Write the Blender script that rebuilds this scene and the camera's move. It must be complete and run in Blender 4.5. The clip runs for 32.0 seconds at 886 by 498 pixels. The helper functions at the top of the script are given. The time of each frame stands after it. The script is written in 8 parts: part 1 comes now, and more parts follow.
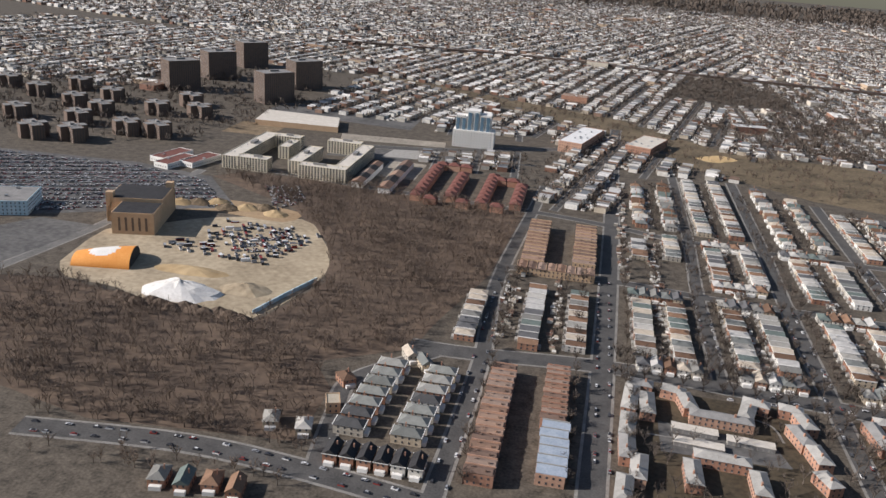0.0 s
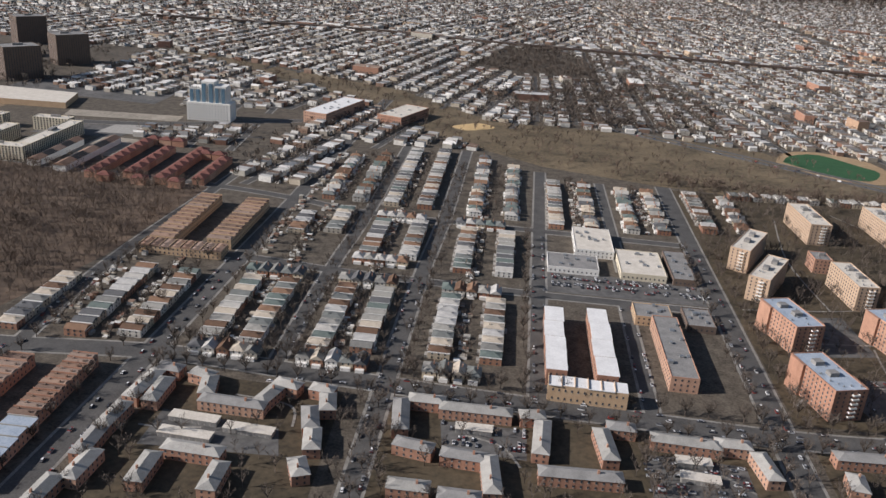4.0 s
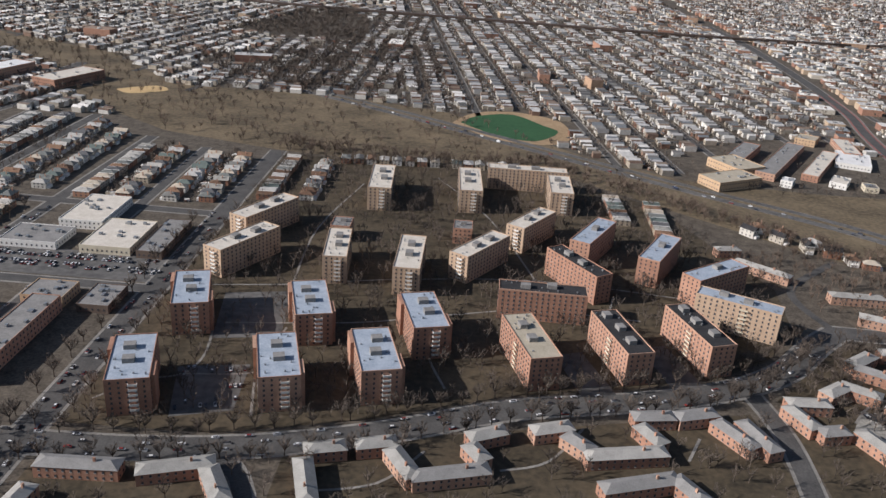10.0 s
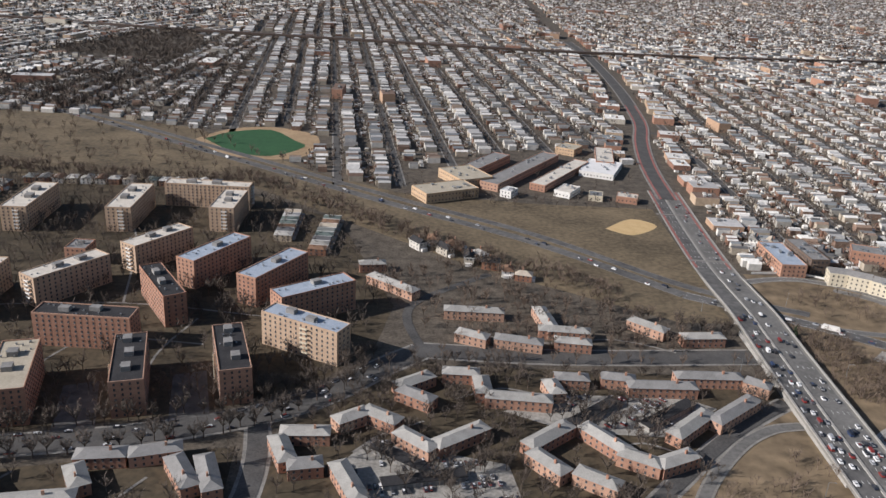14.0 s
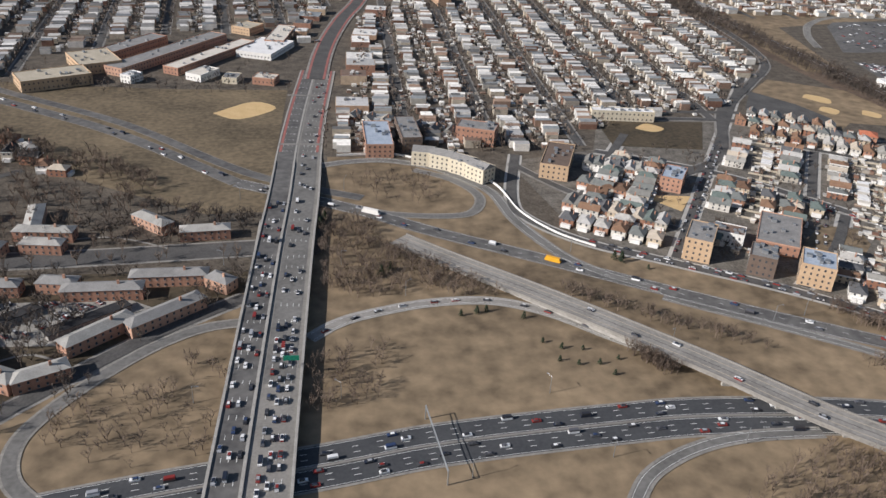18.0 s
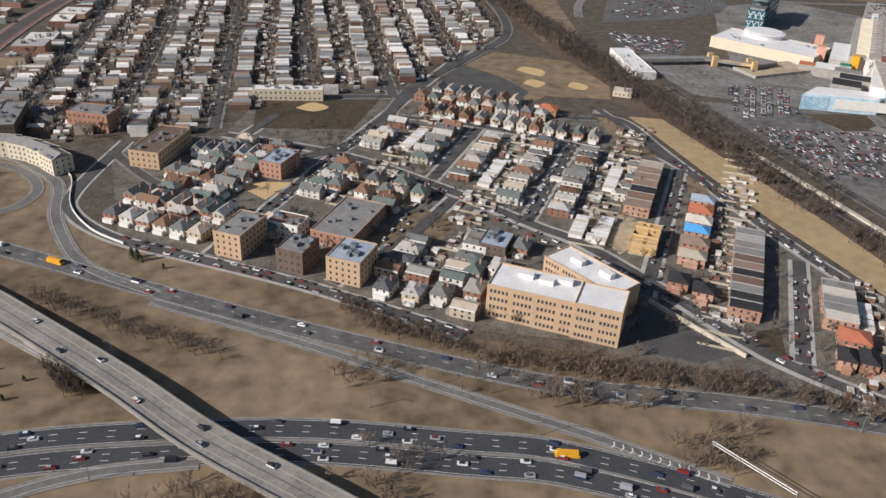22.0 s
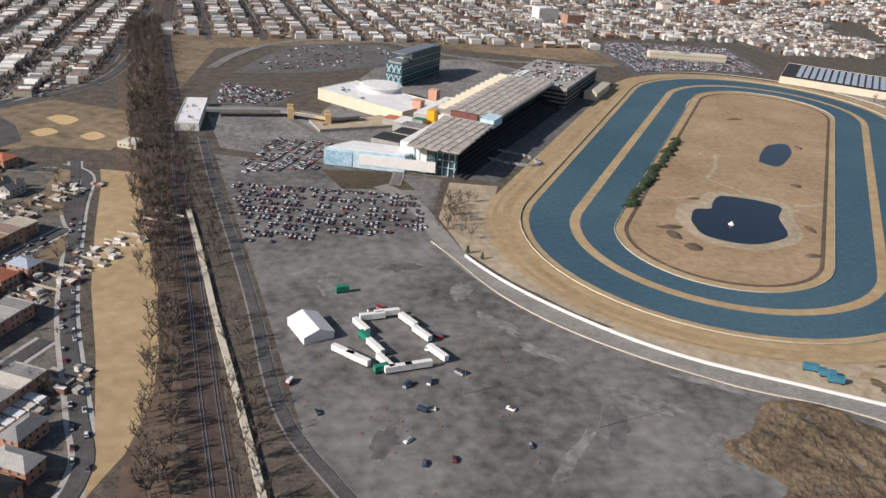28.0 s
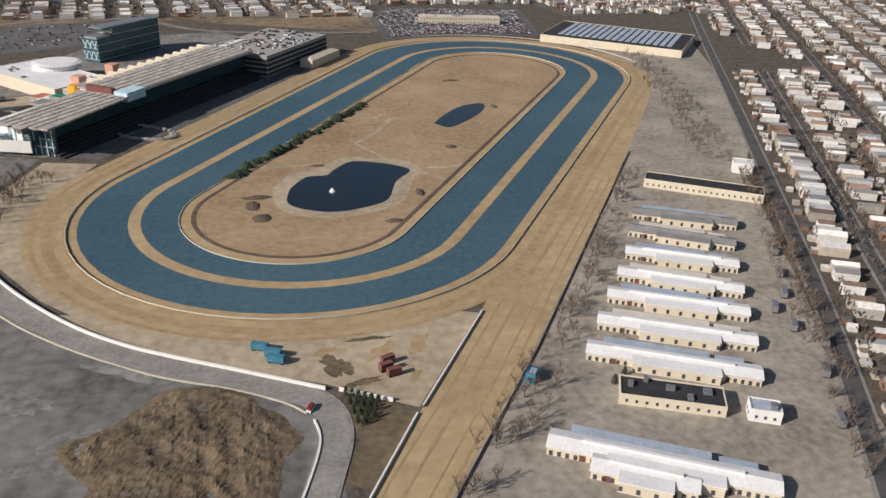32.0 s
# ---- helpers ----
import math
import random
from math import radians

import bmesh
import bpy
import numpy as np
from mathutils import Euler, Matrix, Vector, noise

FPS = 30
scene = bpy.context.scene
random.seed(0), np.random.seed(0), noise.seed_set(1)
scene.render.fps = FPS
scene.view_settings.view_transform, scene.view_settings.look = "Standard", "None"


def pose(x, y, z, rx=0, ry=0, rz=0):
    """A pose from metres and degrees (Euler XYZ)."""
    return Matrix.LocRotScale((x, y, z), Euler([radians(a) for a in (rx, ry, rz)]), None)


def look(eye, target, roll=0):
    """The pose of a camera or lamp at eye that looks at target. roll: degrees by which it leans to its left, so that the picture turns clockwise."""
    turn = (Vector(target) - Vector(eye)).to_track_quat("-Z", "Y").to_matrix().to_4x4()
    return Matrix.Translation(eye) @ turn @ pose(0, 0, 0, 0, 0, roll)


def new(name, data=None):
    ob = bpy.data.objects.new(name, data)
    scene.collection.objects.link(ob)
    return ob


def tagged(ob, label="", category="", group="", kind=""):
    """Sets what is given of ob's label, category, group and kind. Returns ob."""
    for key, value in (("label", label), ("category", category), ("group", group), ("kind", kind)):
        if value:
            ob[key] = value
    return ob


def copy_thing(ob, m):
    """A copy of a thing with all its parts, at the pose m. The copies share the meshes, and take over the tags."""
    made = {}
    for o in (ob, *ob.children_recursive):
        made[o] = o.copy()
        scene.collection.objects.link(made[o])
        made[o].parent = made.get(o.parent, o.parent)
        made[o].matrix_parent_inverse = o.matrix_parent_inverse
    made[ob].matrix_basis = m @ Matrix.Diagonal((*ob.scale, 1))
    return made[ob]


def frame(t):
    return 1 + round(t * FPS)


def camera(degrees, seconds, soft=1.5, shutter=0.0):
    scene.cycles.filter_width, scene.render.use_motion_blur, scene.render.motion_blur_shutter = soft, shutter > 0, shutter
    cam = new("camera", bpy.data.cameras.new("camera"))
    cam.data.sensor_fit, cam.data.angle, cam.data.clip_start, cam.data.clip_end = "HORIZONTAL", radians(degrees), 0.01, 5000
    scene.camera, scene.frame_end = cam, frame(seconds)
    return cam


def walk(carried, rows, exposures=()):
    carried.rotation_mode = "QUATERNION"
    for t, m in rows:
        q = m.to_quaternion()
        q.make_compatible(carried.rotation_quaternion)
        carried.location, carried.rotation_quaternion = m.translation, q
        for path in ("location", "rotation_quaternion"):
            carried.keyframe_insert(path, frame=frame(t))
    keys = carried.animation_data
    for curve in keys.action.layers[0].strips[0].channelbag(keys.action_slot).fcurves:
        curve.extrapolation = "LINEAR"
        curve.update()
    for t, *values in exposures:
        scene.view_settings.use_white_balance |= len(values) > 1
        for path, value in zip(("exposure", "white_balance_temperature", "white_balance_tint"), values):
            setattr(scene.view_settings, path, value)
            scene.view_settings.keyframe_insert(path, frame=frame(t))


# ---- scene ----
cam = camera(56.58, 32.0)
# seconds, eye, then heading (left of +y), climb of the view and lean, in degrees
PATH = [
    (0, -0.32, 0.14, 158.59, 9.142, -20.529, 4.358),
    (0.5, 17.66, 6.60, 157.77, 8.772, -21.247, 4.170),
    (1, 35.66, 12.88, 157.10, 8.198, -21.180, 3.973),
    (1.5, 53.69, 18.99, 156.56, 6.963, -21.057, 3.799),
    (2, 71.77, 24.98, 156.11, 5.840, -21.078, 3.641),
    (2.5, 89.91, 30.84, 155.72, 4.934, -21.392, 4.112),
    (3, 108.11, 36.61, 155.38, 4.597, -21.626, 4.279),
    (3.5, 126.37, 42.28, 155.06, 4.287, -21.487, 4.235),
    (5.5, 200.14, 64.21, 153.73, 3.894, -22.116, 3.898),
    (6, 218.76, 69.50, 153.33, 3.586, -22.399, 4.164),
    (6.5, 237.44, 74.72, 152.90, 3.369, -22.592, 4.175),
    (7, 256.19, 79.86, 152.43, 3.121, -22.464, 4.236),
    (7.5, 274.98, 84.91, 151.91, 3.068, -22.333, 4.160),
    (8, 293.83, 89.87, 151.36, 2.907, -22.227, 4.019),
    (8.5, 312.72, 94.73, 150.76, 2.818, -22.382, 3.970),
    (9, 331.65, 99.48, 150.12, 2.676, -23.166, 4.178),
    (9.5, 350.60, 104.12, 149.45, 2.139, -23.448, 4.283),
    (10, 369.58, 108.64, 148.74, 1.793, -23.110, 3.857),
    (10.5, 388.58, 113.03, 148.00, 1.209, -22.584, 3.621),
    (11, 407.58, 117.29, 147.23, 0.659, -22.066, 3.609),
    (11.5, 426.59, 121.40, 146.45, 0.643, -21.830, 3.481),
    (12, 445.58, 125.37, 145.64, 0.788, -21.481, 3.147),
    (12.5, 464.57, 129.19, 144.82, 1.184, -20.894, 2.747),
    (13, 483.53, 132.85, 143.99, 0.958, -20.462, 2.931),
    (13.5, 502.48, 136.35, 143.16, 0.367, -20.604, 2.958),
    (14, 521.39, 139.69, 142.32, -0.408, -21.217, 3.145),
    (14.5, 540.26, 142.87, 141.49, -0.812, -22.702, 3.230),
    (16.5, 615.31, 153.93, 138.21, -3.966, -26.591, 3.393),
    (17, 633.94, 156.30, 137.41, -5.390, -27.309, 2.981),
    (17.5, 652.52, 158.52, 136.63, -6.742, -27.924, 3.014),
    (18, 671.04, 160.58, 135.86, -7.769, -28.321, 3.351),
    (18.5, 689.50, 162.50, 135.09, -8.302, -28.802, 3.605),
    (19, 707.91, 164.29, 134.34, -8.684, -29.186, 3.808),
    (19.5, 726.26, 165.94, 133.60, -8.730, -28.865, 3.427),
    (20, 744.55, 167.47, 132.86, -8.917, -28.119, 2.883),
    (20.5, 762.79, 168.89, 132.13, -9.487, -27.980, 2.812),
    (21, 780.97, 170.19, 131.40, -10.083, -28.498, 2.905),
    (21.5, 799.11, 171.39, 130.66, -10.546, -28.987, 2.995),
    (22, 817.21, 172.50, 129.93, -10.646, -29.331, 2.845),
    (22.5, 835.26, 173.51, 129.18, -11.140, -29.601, 3.025),
    (23, 853.27, 174.44, 128.43, -11.413, -29.735, 3.365),
    (23.5, 871.25, 175.29, 127.66, -11.730, -29.738, 3.608),
    (24, 889.20, 176.05, 126.88, -11.765, -29.551, 3.682),
    (24.5, 907.13, 176.74, 126.08, -12.126, -29.347, 4.011),
    (25, 925.04, 177.36, 125.26, -12.739, -29.034, 4.555),
    (25.5, 942.93, 177.89, 124.41, -13.010, -28.353, 4.648),
    (26, 960.82, 178.33, 123.55, -13.129, -27.243, 4.509),
    (26.5, 978.70, 178.68, 122.67, -12.685, -26.126, 4.379),
    (28.5, 1050.26, 178.84, 119.00, -13.469, -24.563, 4.381),
    (29, 1068.17, 178.47, 118.07, -13.707, -24.730, 3.221),
    (29.5, 1086.10, 177.87, 117.16, -14.360, -24.458, 2.561),
    (30, 1104.04, 177.00, 116.28, -14.945, -24.391, 2.484),
    (30.5, 1122.00, 175.83, 115.45, -15.057, -24.658, 2.211),
    (31, 1139.96, 174.30, 114.67, -15.079, -24.802, 1.997),
    (31.5, 1157.93, 172.34, 113.99, -15.007, -25.094, 1.880),
    (32, 1175.91, 169.90, 113.41, -15.898, -25.652, 2.313),
]


def aim(x, y, z, yaw, pitch, roll):
    a, b = radians(yaw), radians(pitch)
    ahead = Vector((-math.sin(a) * math.cos(b), math.cos(a) * math.cos(b), math.sin(b)))
    return look((x, y, z), Vector((x, y, z)) + ahead, roll)


walk(cam, [(t, aim(*row)) for t, *row in PATH], [(0, 0.24, 6400, 13), (3, 0.11, 6400, 13), (6, 0.08, 6300, 13), (13, 0.10, 6300, 13), (17, 0.2, 6300, 12), (19, 0.17, 6350, 12), (22, 0.04, 6450, 13), (25, 0.17, 6500, 13), (26.5, 0.2, 6500, 13), (29, 0.13, 6550, 13), (30, 0.06, 6600, 13), (32, 0.0, 6600, 13)])

# ---- light ----
SUN = Vector((-0.967, -0.255, 0.0)).normalized() * math.cos(radians(29)) + Vector((0, 0, math.sin(radians(29))))
world = bpy.data.worlds.new("world")
scene.world = world
world.use_nodes = True
wn = world.node_tree.nodes
sky = wn.new("ShaderNodeTexSky")
sky.sky_type, sky.sun_disc, sky.sun_elevation = "NISHITA", False, radians(29)
sky.sun_rotation = math.atan2(SUN.x, SUN.y)
wn["Background"].inputs["Strength"].default_value = 0.07
world.node_tree.links.new(sky.outputs["Color"], wn["Background"].inputs["Color"])
lamp = new("sun", bpy.data.lights.new("sun", "SUN"))
lamp.data.energy, lamp.data.angle, lamp.data.color = 5.0, radians(0.6), (1.0, 0.95, 0.885)
lamp.matrix_world = look(SUN * 900, (0, 0, 0))
scene.view_settings.exposure = 0.0


# ---- materials ----
def mat(name, low, high, scale=0.5, rough=0.85, metal=0.0, palette=None, per="object", bump=0.0, fine=6.0, vary=0.25, spec=0.3):
    """Two scales of noise between two tones; with a palette, each object or piece takes one of its colours."""
    m = bpy.data.materials.new(name)
    m.use_nodes = True
    n, ln = m.node_tree.nodes, m.node_tree.links
    b = n["Principled BSDF"]
    geo = n.new("ShaderNodeNewGeometry")
    big, small = n.new("ShaderNodeTexNoise"), n.new("ShaderNodeTexNoise")
    big.inputs["Scale"].default_value, big.inputs["Detail"].default_value = scale, 7
    small.inputs["Scale"].default_value, small.inputs["Detail"].default_value = scale * fine, 5
    big.inputs["Roughness"].default_value = 0.6
    for x in (big, small):
        ln.new(geo.outputs["Position"], x.inputs["Vector"])
    add = n.new("ShaderNodeMath")
    add.operation = "MULTIPLY_ADD"
    add.inputs[1].default_value, add.inputs[2].default_value = 0.45, 0.0
    ln.new(small.outputs["Fac"], add.inputs[0])
    both = n.new("ShaderNodeMath")
    both.operation = "MULTIPLY_ADD"
    both.inputs[1].default_value = 0.55
    ln.new(big.outputs["Fac"], both.inputs[0])
    ln.new(add.outputs[0], both.inputs[2])
    spread = n.new("ShaderNodeMapRange")
    spread.inputs["From Min"].default_value, spread.inputs["From Max"].default_value = 0.33, 0.67
    ln.new(both.outputs[0], spread.inputs["Value"])
    mix = n.new("ShaderNodeMix")
    mix.data_type = "RGBA"
    mix.inputs[6].default_value, mix.inputs[7].default_value = (*low, 1), (*high, 1)
    ln.new(spread.outputs[0], mix.inputs[0])
    colour = mix.outputs[2]
    if palette:
        ramp = n.new("ShaderNodeValToRGB")
        ramp.color_ramp.interpolation = "CONSTANT"
        e = ramp.color_ramp.elements
        while len(e) < len(palette):
            e.new(0.5)
        for i, c in enumerate(palette):
            e[i].position, e[i].color = i / len(palette), (*c, 1)
        if per == "island":
            ln.new(geo.outputs["Random Per Island"], ramp.inputs[0])
        else:
            info = n.new("ShaderNodeObjectInfo")
            ln.new(info.outputs["Random"], ramp.inputs[0])
        tint = n.new("ShaderNodeMix")
        tint.data_type, tint.blend_type = "RGBA", "MULTIPLY"
        tint.inputs[0].default_value = 1.0
        ln.new(ramp.outputs[0], tint.inputs[6])
        wear = n.new("ShaderNodeMapRange")
        wear.inputs["To Min"].default_value, wear.inputs["To Max"].default_value = 1 - vary, 1 + vary
        ln.new(spread.outputs[0], wear.inputs["Value"])
        ln.new(wear.outputs[0], tint.inputs[7])
        colour = tint.outputs[2]
    ln.new(colour, b.inputs["Base Color"])
    b.inputs["Roughness"].default_value, b.inputs["Metallic"].default_value = rough, metal
    b.inputs["Specular IOR Level"].default_value = spec
    if bump:
        bp = n.new("ShaderNodeBump")
        bp.inputs["Strength"].default_value, bp.inputs["Distance"].default_value = 0.6, bump
        ln.new(both.outputs[0], bp.inputs["Height"])
        ln.new(bp.outputs["Normal"], b.inputs["Normal"])
    return m


M_ground = mat("yard_ground", (0.033, 0.027, 0.021), (0.165, 0.138, 0.108), 0.2, fine=5, bump=0.1)
M_asphalt = mat("asphalt", (0.05, 0.048, 0.047), (0.12, 0.115, 0.11), 0.12, fine=12)
M_lot = mat("worn_asphalt", (0.062, 0.06, 0.06), (0.17, 0.163, 0.155), 0.04, fine=8)
M_field = mat("stained_asphalt", (0.05, 0.048, 0.046), (0.25, 0.238, 0.222), 0.027, fine=9.7)
M_highway = mat("highway_asphalt", (0.045, 0.047, 0.052), (0.075, 0.077, 0.08), 0.1, fine=10)
M_concrete = mat("concrete", (0.25, 0.24, 0.22), (0.42, 0.40, 0.37), 0.4, fine=8)
M_deck = mat("bridge_concrete", (0.17, 0.16, 0.145), (0.27, 0.255, 0.235), 0.15, fine=10)
M_paved = mat("town_paving", (0.045, 0.039, 0.032), (0.23, 0.208, 0.178), 0.22, fine=6)
M_walk = mat("pavement", (0.13, 0.121, 0.11), (0.34, 0.322, 0.295), 0.17, fine=9)
M_slab = mat("pale_pavement", (0.27, 0.257, 0.237), (0.52, 0.50, 0.463), 0.17, fine=9)
M_park = mat("park_grass", (0.058, 0.046, 0.03), (0.225, 0.172, 0.108), 0.03, fine=14, bump=0.15)
M_grass = mat("dry_grass", (0.06, 0.045, 0.029), (0.335, 0.248, 0.156), 0.012, fine=14, bump=0.15)
M_lawn = mat("winter_lawn", (0.03, 0.025, 0.017), (0.115, 0.088, 0.056), 0.05, fine=10, bump=0.05)
M_green = mat("green_turf", (0.025, 0.075, 0.032), (0.04, 0.11, 0.045), 0.05)
M_leaf = mat("leaf_litter", (0.06, 0.043, 0.033), (0.175, 0.125, 0.09), 0.03, fine=9, bump=0.2)
M_sand = mat("track_sand", (0.31, 0.218, 0.114), (0.475, 0.352, 0.204), 0.03, fine=8)
M_infield = mat("infield_dirt", (0.235, 0.155, 0.086), (0.44, 0.318, 0.195), 0.03, fine=12)
M_pit = mat("infield_clay", (0.50, 0.34, 0.16), (0.62, 0.45, 0.24), 0.2)
M_turf = mat("blue_green_turf", (0.029, 0.072, 0.105), (0.067, 0.127, 0.162), 0.012, fine=40, rough=0.9)
M_water = mat("pond_water", (0.006, 0.011, 0.018), (0.012, 0.02, 0.03), 0.2, rough=0.12, spec=0.5)
M_soil = mat("bare_soil", (0.042, 0.032, 0.021), (0.24, 0.175, 0.11), 0.11, fine=6, bump=0.6)
M_salt = mat("salt_heap", (0.55, 0.53, 0.50), (0.78, 0.76, 0.73), 0.2, bump=0.3)
M_mark = mat("road_paint", (0.62, 0.62, 0.60), (0.80, 0.80, 0.77), 0.7)
M_brick = mat("red_brick", (0.26, 0.115, 0.07), (0.36, 0.175, 0.105), 0.3, palette=[(0.41, 0.232, 0.162), (0.46, 0.28, 0.20), (0.36, 0.195, 0.135)], fine=14)
M_beige = mat("beige_brick", (0.42, 0.29, 0.20), (0.54, 0.40, 0.29), 0.3, fine=12)
M_brown = mat("brown_brick", (0.12, 0.086, 0.068), (0.175, 0.13, 0.105), 0.3, fine=12)
M_tan = mat("tan_brick", (0.44, 0.30, 0.185), (0.56, 0.40, 0.265), 0.3, fine=12)
M_cream = mat("cream_stucco", (0.55, 0.48, 0.36), (0.68, 0.61, 0.48), 0.2, fine=10)
M_white = mat("white_paint", (0.66, 0.64, 0.60), (0.80, 0.78, 0.75), 0.3)
M_roofblue = mat("blue_grey_roof", (0.25, 0.30, 0.37), (0.42, 0.47, 0.54), 0.25, fine=6)
M_roofgrey = mat("grey_roof", (0.17, 0.165, 0.16), (0.30, 0.29, 0.28), 0.2, fine=7)
M_standroof = mat("weathered_stand_roof", (0.27, 0.235, 0.205), (0.55, 0.50, 0.445), 0.09, fine=7)
M_yard = mat("sandy_yard", (0.24, 0.188, 0.125), (0.52, 0.43, 0.305), 0.03, fine=11, bump=0.1)
M_stable = mat("pale_yard_gravel", (0.16, 0.14, 0.114), (0.43, 0.382, 0.315), 0.05, fine=9)
M_paleway = mat("pale_worn_asphalt", (0.10, 0.096, 0.09), (0.21, 0.202, 0.19), 0.08, fine=9)
M_lot2 = mat("dusty_asphalt", (0.085, 0.081, 0.076), (0.31, 0.296, 0.272), 0.05, fine=8)
M_span = mat("pale_bridge_deck", (0.17, 0.158, 0.143), (0.34, 0.32, 0.295), 0.12, fine=9)
M_court = mat("pale_court", (0.19, 0.18, 0.162), (0.40, 0.38, 0.345), 0.12, fine=8)
M_kerb = mat("worn_kerb", (0.16, 0.15, 0.135), (0.32, 0.30, 0.27), 0.2)
M_harrow = mat("harrowed_sand", (0.275, 0.192, 0.102), (0.42, 0.308, 0.178), 0.05, fine=8)
# tar black of roofs; also stands in for shade on stand tiers and tent end
M_tarshade = mat("tar_roof_and_shade", (0.02, 0.02, 0.022), (0.05, 0.048, 0.05), 0.25, fine=8)
M_roofpale = mat("pale_roof", (0.50, 0.45, 0.38), (0.70, 0.65, 0.58), 0.25, fine=7)
M_roofwhite = mat("white_roof", (0.62, 0.61, 0.60), (0.82, 0.81, 0.80), 0.2, fine=7)
M_rooftan = mat("tan_gravel_roof", (0.34, 0.30, 0.23), (0.50, 0.44, 0.35), 0.2, fine=9)
M_redroof = mat("red_tile_roof", (0.125, 0.05, 0.042), (0.215, 0.09, 0.072), 0.4, fine=9)
M_orangeroof = mat("orange_tile_roof", (0.40, 0.125, 0.07), (0.55, 0.20, 0.115), 0.5, fine=9)
M_shingle = mat("grey_shingle", (0.26, 0.25, 0.24), (0.44, 0.425, 0.40), 0.3, palette=[(0.31, 0.30, 0.28), (0.37, 0.355, 0.33), (0.25, 0.243, 0.235)], fine=10)
M_houseroof = mat("house_roof", (0.2, 0.2, 0.2), (0.4, 0.4, 0.4), 0.5, palette=[(0.187, 0.183, 0.17), (0.429, 0.416, 0.397), (0.136, 0.081, 0.053), (0.42, 0.40, 0.37), (0.30, 0.288, 0.262), (0.162, 0.17, 0.162), (0.221, 0.132, 0.085), (0.111, 0.111, 0.115), (0.468, 0.403, 0.325), (0.128, 0.157, 0.145)])
M_housewall = mat("house_wall", (0.3, 0.3, 0.3), (0.5, 0.5, 0.5), 0.5, palette=[(0.55, 0.52, 0.47), (0.26, 0.13, 0.085), (0.42, 0.38, 0.32), (0.70, 0.68, 0.64), (0.33, 0.18, 0.12), (0.48, 0.40, 0.30)])
M_farwall = mat("far_house_wall", (0.3, 0.3, 0.3), (0.5, 0.5, 0.5), 0.5, palette=[(0.70, 0.68, 0.64), (0.62, 0.59, 0.54), (0.40, 0.375, 0.33), (0.2, 0.11, 0.078), (0.56, 0.54, 0.50), (0.32, 0.285, 0.24), (0.24, 0.16, 0.12), (0.45, 0.39, 0.31)], per="island")
M_farroof = mat("far_house_roof", (0.3, 0.3, 0.3), (0.5, 0.5, 0.5), 0.5, palette=[(0.204, 0.2, 0.196), (0.52, 0.507, 0.488), (0.136, 0.093, 0.072), (0.403, 0.39, 0.384), (0.162, 0.157, 0.153), (0.676, 0.65, 0.617), (0.102, 0.102, 0.102), (0.221, 0.17, 0.132), (0.455, 0.442, 0.416), (0.17, 0.183, 0.196)], per="island")
M_paleroof = mat("pale_house_roof", (0.3, 0.3, 0.3), (0.5, 0.5, 0.5), 0.5, palette=[(0.389, 0.378, 0.366), (0.649, 0.625, 0.59), (0.17, 0.119, 0.093), (0.496, 0.484, 0.472), (0.204, 0.2, 0.196), (0.779, 0.755, 0.708), (0.119, 0.119, 0.119), (0.289, 0.204, 0.153), (0.543, 0.531, 0.507), (0.23, 0.246, 0.255)], per="island")
M_slate = mat("slate_roof", (0.1, 0.1, 0.1), (0.2, 0.2, 0.2), 0.4, palette=[(0.15, 0.155, 0.145), (0.22, 0.225, 0.21), (0.07, 0.07, 0.072), (0.28, 0.275, 0.255)], fine=9)
M_brownroof = mat("brown_shingle", (0.15, 0.082, 0.05), (0.27, 0.16, 0.10), 0.3, fine=10, palette=[(0.235, 0.148, 0.106), (0.30, 0.20, 0.148), (0.175, 0.116, 0.09), (0.27, 0.195, 0.155)])
M_glass = mat("window_glass", (0.035, 0.038, 0.044), (0.10, 0.105, 0.115), 0.4, rough=0.15, spec=0.5)
M_facade = mat("teal_glass", (0.025, 0.055, 0.065), (0.07, 0.13, 0.14), 0.3, rough=0.2, spec=0.5)
M_bluewall = mat("pale_blue_panel", (0.35, 0.52, 0.62), (0.62, 0.74, 0.80), 0.12, fine=4)
M_metal = mat("galvanised_steel", (0.30, 0.31, 0.32), (0.45, 0.46, 0.47), 1.0, rough=0.45, metal=0.7)
M_rust = mat("rusty_ballast", (0.05, 0.036, 0.03), (0.11, 0.08, 0.065), 0.4, fine=8)
M_platform = mat("pale_parapet", (0.45, 0.40, 0.31), (0.60, 0.55, 0.45), 0.3)
M_bark = mat("bark", (0.055, 0.042, 0.034), (0.12, 0.095, 0.078), 0.8)
M_twig = mat("bare_twigs", (0.05, 0.04, 0.034), (0.165, 0.132, 0.108), 0.022, fine=16)
M_wood = mat("brown_woods", (0.07, 0.052, 0.042), (0.23, 0.172, 0.132), 0.02, fine=14)
M_buslane = mat("red_bus_lane", (0.24, 0.09, 0.08), (0.36, 0.15, 0.13), 0.2)
M_needle = mat("evergreen", (0.016, 0.026, 0.014), (0.04, 0.055, 0.028), 0.8)
